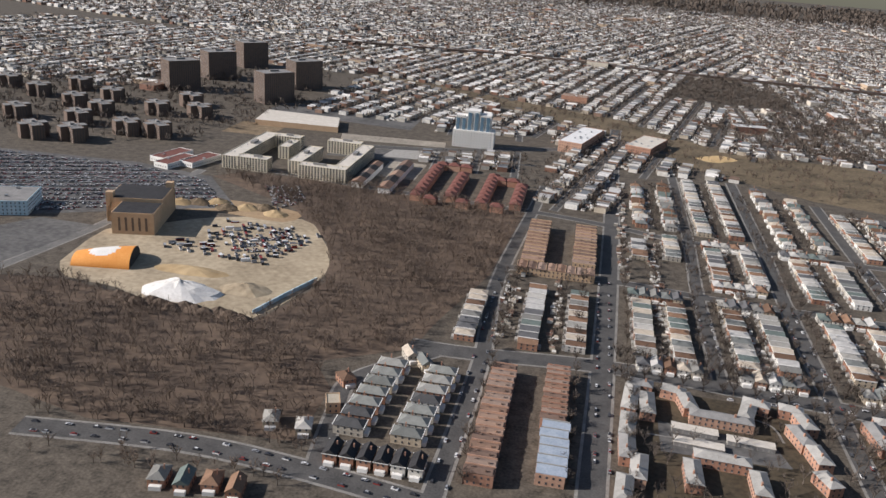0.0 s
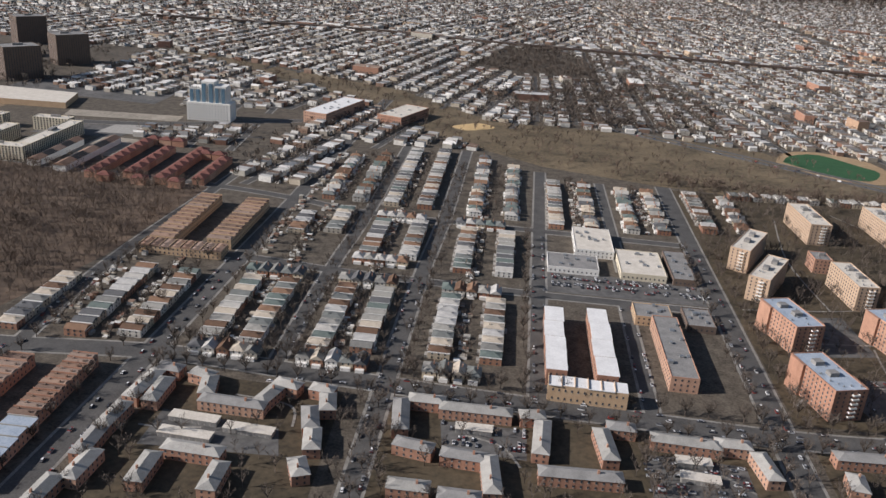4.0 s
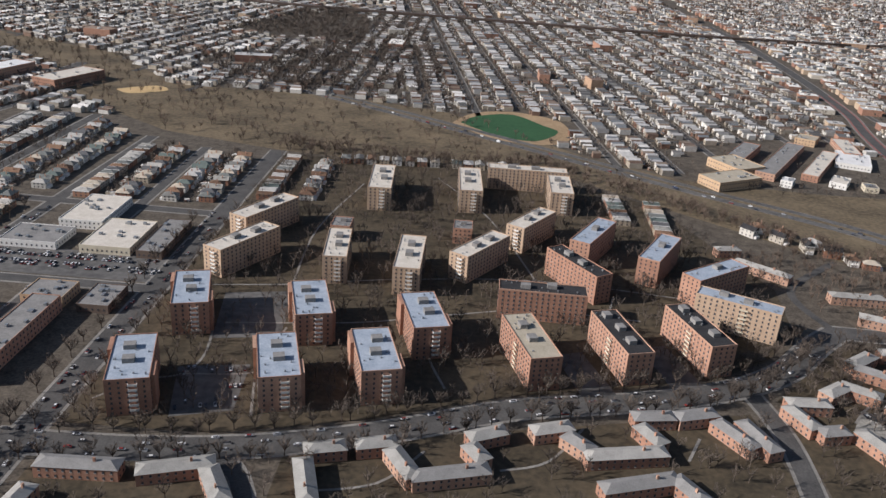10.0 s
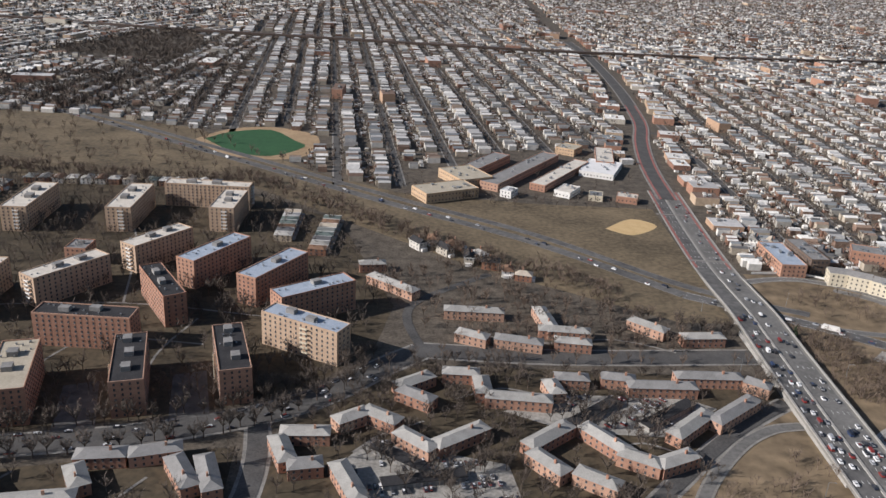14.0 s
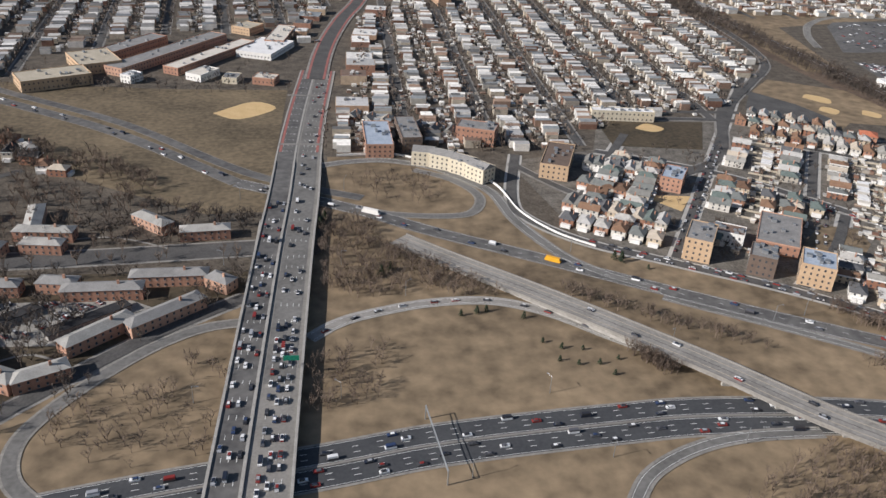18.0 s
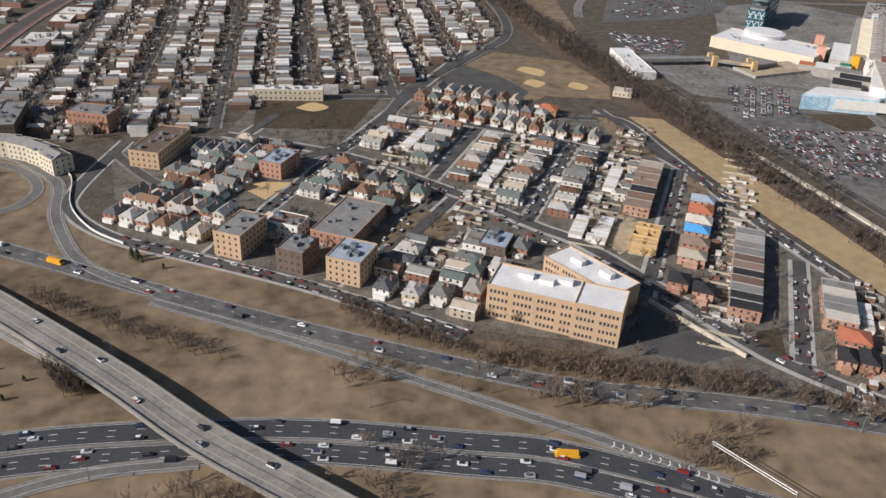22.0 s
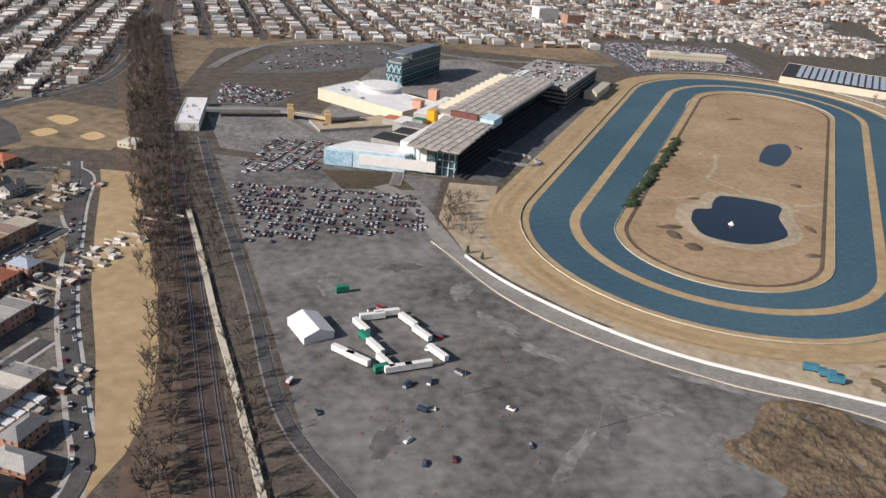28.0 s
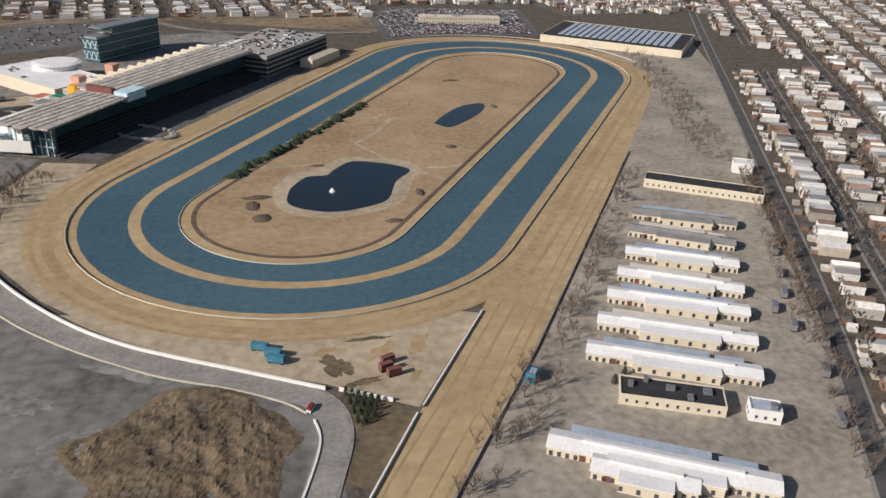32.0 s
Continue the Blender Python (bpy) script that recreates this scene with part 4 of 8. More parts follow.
# rows with red tiled roofs
for x, y0, y1 in ((-101, 498, 580), (-80, 504, 566), (-58.5, 498, 571), (-37, 503, 554)):
    n = int((y1 - y0) / 9)
    for k in range(n):
        y = y0 + (k + 0.5) * (y1 - y0) / n
        ob = thing("town_house", Shape().block(x, y, 0, 7.5, (y1 - y0) / n - 0.4, 4.2).mesh("town_house", M_brick), "brick town house with red tiled roof", "house", "red-roofed town houses")
        part("roof", Shape().hip(x, y, 4.2, 7.5, (y1 - y0) / n - 0.4, 1.8, over=0.3).mesh("roof", M_redroof), ob)
for y, xs in ((497, (-91, -70, -48)), (584, (-99, -90, -81)), (560, (-53, -44))):
    for x in xs:
        ob = thing("town_house", Shape().block(x, y, 0, 8.4, 7, 4.2).mesh("town_house", M_brick), "brick town house with red tiled roof", "house", "red-roofed town houses")
        part("roof", Shape().hip(x, y, 4.2, 8.4, 7, 1.8).mesh("roof", M_redroof), ob)
for x, y0, y1 in ((-144, 511, 566), (-124, 505, 578)):
    for k in range(5):
        y = y0 + (k + 0.5) * (y1 - y0) / 5
        ob = thing("town_house", Shape().block(x, y, 0, 8, (y1 - y0) / 5 - 0.3, 4).mesh("town_house", M_white), "white town house with dark roof", "house", "white town houses")
        part("roof", Shape().gable(x, y, 4, 8, (y1 - y0) / 5 - 0.1, 1.6, over=0.3).mesh("roof", M_tarshade if k % 2 else M_brownroof), ob)

# long rows with continuous roofs
def terrace(x, y, w, d, rot, h, wall, roof, label, n, roof_label="", dormers=True):
    """A terrace, d long, of n joined houses with party walls on the roof."""
    base = pose(x, y, 0, 0, 0, rot)
    ob = thing("terrace", Shape().block(0, 0, 0, w, d, h).mesh("terrace", wall), label, "row of houses", at=base)
    st = d / n
    rm = Shape().block(0, 0, 0, w + 0.4, st - 0.2, 0.25, 0, 0)
    if dormers:
        rm.gable(0, 0, 0.25, st * 0.9, w * 0.96, 0.5, 90).block(-w * 0.22, st * 0.1, 0.4, 0.8, 0.9, 0.7).block(w * 0.25, -st * 0.2, 0.4, 0.5, 0.5, 0.9)
    rmesh = rm.mesh("roof", roof)
    fin = Shape()
    for k in range(n):
        yy = -d / 2 + st * (k + 0.5)
        part("roof", rmesh, ob, roof_label, at=pose(rnd.uniform(-0.35, 0.35), yy, h - rnd.uniform(0.0, 0.2)))
        fin.block(0, yy + st / 2, h - 0.1, w + 0.2, 0.22, 0.75)
    if n > 5:
        part("roof_coping", fin.mesh("roof_coping", M_concrete if roof == M_roofblue else wall), ob, kind="stuff")
    part("glazing", wall_windows(w, d, h, 2 if h < 7 else 4), ob, "small dark windows", kind="stuff")
    return ob


terrace(-18.5, 252, 9.6, 74, 0, 4.4, M_brick, M_brownroof, "long brown brick terrace with brown roofs", 16)
terrace(3.5, 237, 9.4, 32, 0, 4.4, M_brick, M_roofblue, "brick terrace with silver-blue flat roofs", 6, dormers=False)
terrace(2.4, 274, 9, 40, 0, 4.4, M_brick, M_brownroof, "brown brick terrace with brown roofs", 11)
terrace(-18, 441, 12, 68, 0, 5, M_tan, M_brownroof, "tan terrace with brown roofs", 12)
terrace(9, 443, 12, 64, 0, 5, M_tan, M_brownroof, "tan terrace with brown roofs", 12)
terrace(-5, 402, 10, 40, 90, 4, M_tan, M_brownroof, "tan terrace across the court", 8)
terrace(170.3, 341, 7.5, 54, 0, 6.8, M_brick, M_roofwhite, "brick flats with white flat roof", 4, dormers=False)
terrace(188.7, 342, 7.8, 57, 0, 6.8, M_brick, M_roofwhite, "brick flats with white flat roof", 4, dormers=False)
terrace(181, 306, 6.5, 28, 88, 6.8, M_tan, M_roofwhite, "brick flats with white roof and porches", 6, dormers=False)
def hall(x, y, w, d, rot, h, wall, roof, label, name="large_building", units=7, windows=True, category="building", wide=0.62, storey=2.0):
    """A flat-roofed building with parapet, roof machinery and windows."""
    ob = thing(name, Shape().block(0, 0, 0, w, d, h).mesh(name, wall), label, category, at=pose(x, y, 0, 0, 0, rot))
    part("roof", Shape().block(0, 0, h + 0.01, w - 0.6, d - 0.6, 0.12).mesh("roof", roof), ob)
    pp = Shape()
    for px, py, pw, pd in ((0, -d / 2 + 0.12, w, 0.24), (0, d / 2 - 0.12, w, 0.24), (-w / 2 + 0.12, 0, 0.24, d - 0.5), (w / 2 - 0.12, 0, 0.24, d - 0.5)):
        pp.block(px, py, h, pw, pd, 0.4)
    part("parapet", pp.mesh("parapet", wall), ob)
    v = Shape()
    for k in range(units):
        v.block(rnd.uniform(-0.4, 0.4) * w, rnd.uniform(-0.4, 0.4) * d, h + 0.12, rnd.uniform(0.8, 2), rnd.uniform(0.8, 2.4), rnd.uniform(0.5, 1.2))
    part("roof_machinery", v.mesh("roof_machinery", M_metal), ob, "grey roof machinery", kind="stuff")
    if windows:
        part("glazing", wall_windows(w, d, h, max(1, int(h / storey)), True, wide), ob, "small dark windows", kind="stuff")
    return ob


for x, y, w, d, rot, h, wall, roof, label in (
    (217.5, 345, 10.5, 52, 0, 6, M_brick, M_roofgrey, "long tan school building with grey roof"),
    (214, 380, 16, 14, 0, 4, M_tan, M_roofgrey, "tan school wing with grey roof"),
    (234, 380, 12, 18, 0, 3, M_brown, M_roofgrey, "low brown hall with grey roof"),
    (194, 464, 20, 34, 0, 4.0, M_white, M_roofpale, "white supermarket with white roof"),
    (216, 438, 22, 32, 0, 3.4, M_cream, M_roofpale, "cream shop hall with pale roof"),
    (182, 432, 25, 19, 0, 3, M_white, M_roofgrey, "low white shops with grey roof"),
    (235.5, 440, 11, 38, 0, 3.2, M_brown, M_roofgrey, "low brown row of shops"),
    (524, 590, 34, 18, 30, 5.5, M_tan, M_rooftan, "tan school with flat roof"),
    (536, 622, 22, 28, 30, 5.5, M_tan, M_rooftan, "tan school wing with flat roof"),
    (572, 645, 12, 90, -30, 4.4, M_brick, M_roofgrey, "long brick shops with grey roof"),
    (596, 640, 10, 70, -30, 4, M_brick, M_roofpale, "long brick shops with pale roof"),
    (625, 660, 22, 34, -20, 3.4, M_white, M_roofwhite, "white shop hall beside the boulevard"),
    (-1, 715, 20, 70, -15, 9, M_brick, M_roofwhite, "red brick school with white roof"),
    (55, 725, 22, 50, -20, 7, M_brick, M_roofpale, "low brick hall with a pale roof"),
):
    hall(x, y, w, d, rot, h, wall, roof, label)

# ---- brick garden flats with hipped grey roofs ----
GARDEN_A = [(31, 289, 29, 272), (29, 268, 28, 255), (28, 253, 28, 240), (32, 242, 31, 229), (27, 229, 26, 216), (30, 293, 38, 292), (43, 292, 50, 290), (50, 289, 52, 279), (52, 276, 73, 275), (71, 277, 74, 287), (73, 291, 81, 289), (86, 290, 93, 289), (92, 286, 94, 277), (88, 277, 91, 266), (92, 265, 94, 255), (91, 249, 94, 242), (49, 244, 49, 231), (70, 243, 70, 231), (51, 249, 68, 248), (36, 285, 36, 271)]
GARDEN_B = [(117, 288, 119, 271), (120, 290, 131, 290), (131, 287, 154, 287), (158, 287, 165, 288), (165, 284, 164, 266), (134, 261, 147, 260), (148, 261, 150, 244), (119, 264, 130, 262), (120, 243, 131, 243), (135, 241, 146, 241), (164, 257, 188, 258), (184, 283, 186, 267), (187, 286, 195, 286), (201, 282, 222, 281), (222, 283, 232, 283), (234, 279, 236, 266), (260, 283, 281, 284), (287, 283, 305, 289), (305, 286, 312, 274), (261, 265, 262, 273)]
GARDEN_C = [(329, 298, 339, 301), (343, 302, 353, 305), (329, 293, 334, 276), (353, 301, 360, 290), (360, 290, 380, 296), (375, 310, 385, 315), (375, 306, 379, 300), (394, 316, 405, 320), (404, 315, 410, 309), (409, 306, 432, 311), (426, 328, 438, 330), (427, 323, 432, 315), (440, 330, 452, 334), (452, 329, 460, 317), (412, 292, 433, 299), (433, 299, 439, 290)]
GARDEN_D = [(526, 384, 537, 384), (538, 381, 539, 371), (540, 370, 560, 369), (561, 381, 563, 373), (564, 384, 574, 384), (580, 386, 590, 385), (588, 381, 610, 382), (606, 389, 628, 390), (630, 388, 636, 384), (596, 352, 610, 366), (611, 361, 628, 376), (511, 373, 521, 381), (512, 371, 522, 365), (502, 358, 512, 352), (494, 351, 502, 357), (513, 347, 523, 339), (524, 341, 538, 352), (478, 341, 483, 330), (479, 344, 492, 345), (484, 328, 492, 330), (497, 330, 505, 314)]
GARDEN_E = [(460, 330, 466, 316), (551, 343, 564, 355), (552, 340, 560, 331), (564, 332, 574, 326), (569, 355, 580, 342), (578, 342, 588, 337), (588, 337, 599, 343), (526, 433, 548, 433), (563, 438, 567, 418), (562, 420, 580, 419), (531, 414, 541, 410), (545, 411, 561, 408), (567, 411, 579, 410), (599, 432, 610, 423), (616, 419, 631, 421), (494, 463, 513, 448), (488, 475, 498, 477)]
DONE = []


def garden_flat(x0, y0, x1, y1, w=5.4, h=3.8):
    d = math.hypot(x1 - x0, y1 - y0) + 1.5
    rot = math.degrees(math.atan2(y1 - y0, x1 - x0)) - 90
    x, y = (x0 + x1) / 2, (y0 + y1) / 2
    DONE.append((x, y, max(w, d) / 2 + 2))
    ob = thing("garden_apartment", Shape().block(0, 0, 0, w, d, h).mesh("garden_apartment", M_brick), "two-storey red brick garden flats with hipped grey roof", "apartment building", "brick garden flats", at=pose(x, y, 0, 0, 0, rot))
    part("roof", Shape().hip(0, 0, h, w, d, 1.3).mesh("roof", M_shingle), ob, "grey shingled hipped roof")
    part("glazing", wall_windows(w, d, h, 2, True, 0.6, 0.75), ob, "white-silled windows", kind="stuff")
    part("chimney", Shape().block(0.5, d * 0.2, h + 0.9, 0.5, 0.7, 1.3).mesh("chimney", M_brick), ob)


for seg in GARDEN_A + GARDEN_B + GARDEN_C + GARDEN_D + GARDEN_E:
    garden_flat(*seg)
for x0, y0, x1, y1 in ((45, 268, 60, 267), (64, 265, 79, 264), (45, 259, 61, 258), (137, 279, 148, 279), (208, 274, 218, 274), (208, 266, 219, 265), (506, 342, 520, 333), (510, 325, 532, 331), (566, 359, 582, 374), (589, 360, 607, 375)):
    d, rot = math.hypot(x1 - x0, y1 - y0) + 1, math.degrees(math.atan2(y1 - y0, x1 - x0)) - 90
    dark = x0 > 500
    ob = thing("garage_row", Shape().block(0, 0, 0, 4, d, 1.7).mesh("garage_row", M_concrete), "low row of lock-up garages", "garage", "garage rows", at=pose((x0 + x1) / 2, (y0 + y1) / 2, 0, 0, 0, rot))
    part("roof", Shape().block(0, 0, 1.7, 4.4, d + 0.4, 0.2).mesh("roof", M_tarshade if dark else M_roofpale), ob)
    n = int(d / 2)
    door = Shape().block(0, -0.03, 0.05, 1.4, 0.06, 1.3).mesh("garage_door", M_roofgrey)
    for k in range(n):
        part("garage_door", door, ob, at=pose(2.0, -d / 2 + (k + 0.5) * d / n, 0, 0, 0, 90))
for pts in ([(38, 296), (96, 293), (98, 216), (24, 216)], [(114, 293), (198, 290), (240, 286), (240, 215), (112, 215)], [(256, 289), (312, 294), (312, 225), (254, 225)], [(322, 303), (466, 340), (474, 262), (322, 240)], [(478, 350), (508, 386), (520, 394), (640, 396), (640, 384), (592, 338), (560, 300), (478, 290)]):
    area("garden_lawn", pts, 0.04, M_lawn, "brown winter lawns between brick flats", "lawn")
for pts in ([(40, 272), (80, 268), (84, 254), (40, 252)], [(131, 283), (160, 283), (160, 266), (133, 268)], [(198, 277), (230, 276), (230, 240), (198, 240)], [(505, 348), (516, 344), (545, 338), (548, 322), (508, 318), (498, 336)], [(564, 378), (606, 380), (616, 374), (596, 356), (566, 356), (545, 366)], [(277, 340), (300, 345), (302, 318), (284, 312)], [(276, 396), (303, 402), (305, 365), (282, 360)], [(404, 368), (414, 372), (424, 343), (412, 340)], [(436, 378), (446, 382), (456, 350), (444, 347)]):
    area("flats_parking", pts, 0.07, M_court if pts[0][0] > 500 else M_lot, "worn asphalt parking court between flats", "asphalt")
area("flats_lawn", [(254, 305), (300, 306), (345, 320), (388, 339), (427, 349), (459, 360), (482, 376), (500, 400), (505, 440), (470, 540), (400, 585), (255, 585)], 0.035, M_lawn, "brown winter lawn round tall flats", "lawn")

# ---- houses ----
def row_house_kind(w, d, h, pitched):
    """One house of a row: walls, one low roof across with a white eave, porch, windows front and back."""
    ob = thing("row_house", Shape().block(0, 0, 0, w, d, h).mesh("row_house", M_housewall), "two-storey attached row house with low roof", "house", "row houses", at=pose(0, 0, -400))
    r = Shape()
    if pitched:
        r.gable(0, 0.1, h, d - 0.1, w, 1.0, 90, 0, 0, 0.1)
    else:
        r.hip(0, 0.1, h, w, d - 0.1, 0.7, over=0.12).block(w * 0.2, 0.4, h + 0.3, 0.7, 0.7, 0.8)
    part("roof", r.mesh("roof", M_houseroof), ob)
    part("cornice", Shape().block(0, -d / 2 - 0.02, h - 0.25, w + 0.2, 0.22, 0.42).block(-w / 2 - 0.05, 0, h - 0.3, 0.2, d, 0.3).mesh("cornice", M_white), ob, "white roof edge")
    part("porch", Shape().block(-w / 2 - 0.7, -d * 0.15, 0, 1.4, d * 0.5, 1.3).mesh("porch", M_concrete), ob)
    part("glazing", wall_windows(w, d, h, 2, True, 0.7, 0.85, False), ob, "dark sash windows", kind="stuff")
    return ob


def detached_kind(w, d, h, hip, dark=False):
    name = "hipped_house" if hip else "gabled_house"
    ob = thing(name, Shape().block(0, 0, 0, w, d, h).mesh(name, M_housewall), "white frame house with dark roof" if dark else "detached frame house with pitched roof", "house", "detached houses", at=pose(0, 0, -400))
    r = Shape().hip(0, 0, h, w, d, w * 0.28, over=0.3) if hip else Shape().gable(0, 0, h, w, d, w * 0.38, over=0.25)
    part("roof", r.mesh("roof", (M_slate if hip else M_tarshade) if dark else M_houseroof), ob)
    if dark:
        part("fascia", Shape().block(0, -d / 2 - 0.2, h - 0.1, w + 0.6, 0.25, 0.3).block(0, d / 2 + 0.2, h - 0.1, w + 0.6, 0.25, 0.3).mesh("fascia", M_white), ob, "white roof edge")
    part("porch", Shape().block(0, -d / 2 - 0.7, 0, w * 0.7, 1.4, 1.4).mesh("porch", M_white), ob)
    part("glazing", wall_windows(w, d, h, 2, True, 0.6, 0.8, False), ob, "dark sash windows", kind="stuff")
    part("chimney", Shape().block(w * 0.25, d * 0.1, h, 0.4, 0.4, w * 0.38 + 0.6).mesh("chimney", M_brick), ob)
    return ob


ROW_FLAT, ROW_PITCH = row_house_kind(8.4, 5.7, 3.2, False), row_house_kind(8.4, 5.7, 3.1, True)
DET_GABLE, DET_HIP = detached_kind(4.6, 8.0, 3.0, False), detached_kind(5.2, 7.4, 3.0, True)
DARK_HIP, DARK_GABLE = detached_kind(5.6, 10.5, 3.6, True, True), detached_kind(4.6, 8, 3.8, False, True)
ROW_SMALL, ROW_SAW = row_house_kind(7.8, 5.2, 3.3, False), row_house_kind(7.4, 5.2, 3.3, True)
KINDS = (ROW_SMALL, ROW_SAW, ROW_FLAT, ROW_PITCH, DET_GABLE, DET_HIP, DARK_HIP, DARK_GABLE)
# rows along the avenues: x, from y, to y
ROWS_1 = [(-39, 312, 363), (-12, 312, 380), (8, 316, 379), (37.5, 320, 379), (53.5, 320, 379), (80, 320, 380), (96.5, 322, 380), (126, 324, 380), (146, 324, 380)]
ROWS_2 = [(81, 420, 470), (101, 420, 472), (128, 410, 468), (148.5, 410, 468), (58, 446, 484), (39.5, 440, 470)]
ROWS_3 = [(42, 500, 600), (61, 500, 605), (80.5, 498, 625), (100, 498, 630), (129, 493, 620), (150, 493, 600), (176, 486, 575), (195, 488, 575), (219, 489, 575), (236, 492, 570), (264, 502, 575), (284, 506, 570)]
count = 0
for x, y0, y1 in ROWS_1 + ROWS_2 + ROWS_3:
    single = y0 > 480 and rnd.random() < 0.6
    n = max(2, round((y1 - y0) / (6.4 if single else 6.0)))
    kind = rnd.choice((ROW_FLAT, ROW_PITCH))
    for k in range(n):
        y = y0 + (k + 0.5) * (y1 - y0) / n
        flip = 0 if rnd.random() < 0.9 else 180
        if single:
            if rnd.random() < 0.94:
                copy_thing(rnd.choice((DET_HIP, DET_HIP, DET_GABLE)), pose(x + rnd.uniform(-0.7, 0.7), y, 0, 0, 0, rnd.choice((90, -90))))
        else:
            copy_thing(kind, pose(x + rnd.uniform(-0.3, 0.3), y, rnd.uniform(-0.25, 0), 0, 0, flip))
        count += 1
# small houses across the ends of the blocks
for y, spans in ((313, ((33, 62), (74, 104), (121, 147))), (387, ((31, 62), (74, 106), (121, 151))), (413, ((75, 107),)), (477, ((76, 104), (120, 152)))):
    for a, b in spans:
        for k in range(int((b - a) / 5.4)):
            copy_thing(DET_GABLE if y < 400 and k % 3 else DET_HIP, pose(a + 3 + k * 5.4, y, 0, 0, 0, 0))
# rows between the tall flats and the parkway
for (x0, y0), (x1, y1), n in (((290, 578), (350, 584), 8), ((356, 584), (398, 586), 6), ((446, 544), (447.6, 505), 7), ((467.3, 538), (466.2, 489), 8)):
    rot = math.degrees(math.atan2(y1 - y0, x1 - x0))
    for k in range(n):
        t = (k + 0.5) / n
        copy_thing(rnd.choice((ROW_FLAT, ROW_PITCH)), pose(x0 + (x1 - x0) * t, y0 + (y1 - y0) * t, 0, 0, 0, rot - 90))
for k, (x, y) in enumerate(((519, 514), (525, 500), (530, 508), (536, 491), (541, 497), (546, 485), (553, 479), (512, 506), (560, 474))):
    copy_thing(DARK_GABLE if k % 2 else DET_HIP, pose(x, y, 0, 0, 0, 40 * (k % 3)))
# twin-gabled houses west of the terraces
for x in (-65, -45):
    for k in range(7):
        copy_thing(DARK_HIP, pose(x + k * 0.6, 233 + k * 7.6, 0, 0, 0, 90))
for k in range(6):
    copy_thing(DARK_GABLE, pose(-66 + k * 5.6, 217, 0))
for x, y, r in ((-112, 191, 10), (-104, 191, 10), (-96, 193, 10), (-88, 192, 10), (-92, 230, 15), (-80, 229, 15), (-76, 264, 40), (-50, 285, 30), (-57, 290, 30)):
    copy_thing(rnd.choice((DET_GABLE, DET_HIP)), pose(x, y, 0, 0, 0, r))

# the slanting neighbourhood beyond the parkway: u runs along its streets, v across
SLANT = math.degrees(math.atan2(0.875, 0.485)) - 90


def uv(u, v):
    return (0.485 * u + 0.875 * v, 0.875 * u - 0.485 * v)


for v, u0, u1 in ((493, 733, 1020), (536, 815, 874), (578, 797, 872), (623, 764, 866), (667, 747, 806), (450, 745, 850)):
    road("street", [uv(u0, v), uv((u0 + u1) / 2, v), uv(u1, v)], 4, walk_w=1.4, side=M_slab)
road("street", [uv(733, 535), uv(769, 545), uv(803, 549)], 4, walk_w=1.4, side=M_slab)
road("street", [uv(872, 500), uv(876, 522), uv(876, 556), uv(873, 581), uv(868, 592)], 3.6, walk_w=1.4, side=M_slab)
road("street", [uv(868, 624), uv(880, 612), uv(905, 594), uv(922, 580)], 3.6, walk_w=1.2, side=M_slab)
road("street", [(785, 503), (831.7, 478.7), (866.4, 445.9), (893.7, 413.4), (906.3, 399.4), (922.9, 367.5), (938, 335), (957, 313), (976, 294)], 4.2, walk_w=1.6, side=M_slab)
road("street", [(800, 548), (860, 548), (890, 540), (925, 520), (950, 514)], 4)


def cross_u(v):
    return 822 - (v - 490) * 0.44


def gap(x, y):
    return any(math.hypot(x - a, y - b) < r for a, b, r in KEEP)


KEEP = [(794, 405, 9), (807, 396, 8), (821, 397, 8), (817, 428, 11), (880, 352, 18), (897, 355, 16), (922, 395, 12), (905, 340, 14), (760, 489, 9), (722, 482, 30), (822, 520, 36), (857, 413, 11), (832, 417, 14)]
for v, a, b in ((502, 742, None), (529, 742, None), (549, 742, None), (568, 745, None), (587, 804, 868), (608, 826, 862), (471, 748, 850), (456, 750, 850), (503, 832, 867), (526, 826, 868), (546, 818, 868), (568, 806, 868)):
    end = b or cross_u(v) - 5
    u = a + 3
    dense = v > 540
    while u < end:
        x, y = uv(u, v + rnd.uniform(-0.8, 0.8))
        if not gap(x, y):
            if dense and rnd.random() < 0.75:
                copy_thing(rnd.choice((ROW_SMALL, ROW_SAW)), pose(x, y, -0.3 - rnd.random() * 0.3, 0, 0, SLANT + 180 * rnd.randint(0, 1)))
            else:
                copy_thing(rnd.choice((DET_GABLE, DET_HIP)), pose(x, y, 0, 0, 0, SLANT + rnd.choice((90, -90))))
            count += 1
        u += rnd.choice((6.5, 6.5, 6.5, 6.9, 8.5)) if dense else rnd.uniform(5.6, 7.2)

for u, v0, v1, kind in ((883, 508, 588, DET_GABLE), (899, 500, 560, DET_HIP), (912, 504, 548, DET_GABLE)):
    v = v0
    while v < v1:
        copy_thing(kind, pose(*uv(u + rnd.uniform(-0.6, 0.6), v), 0, 0, 0, SLANT + (0 if u < 890 else 180)))
        v += rnd.uniform(5.6, 7.4)

for x, y in ((839, 376), (847, 372), (855, 371), (867, 383), (875, 384), (885, 396), (865, 372), (860, 362), (850, 382)):
    copy_thing(DET_HIP if x % 2 else ROW_SAW, pose(x, y, 0, 0, 0, SLANT))

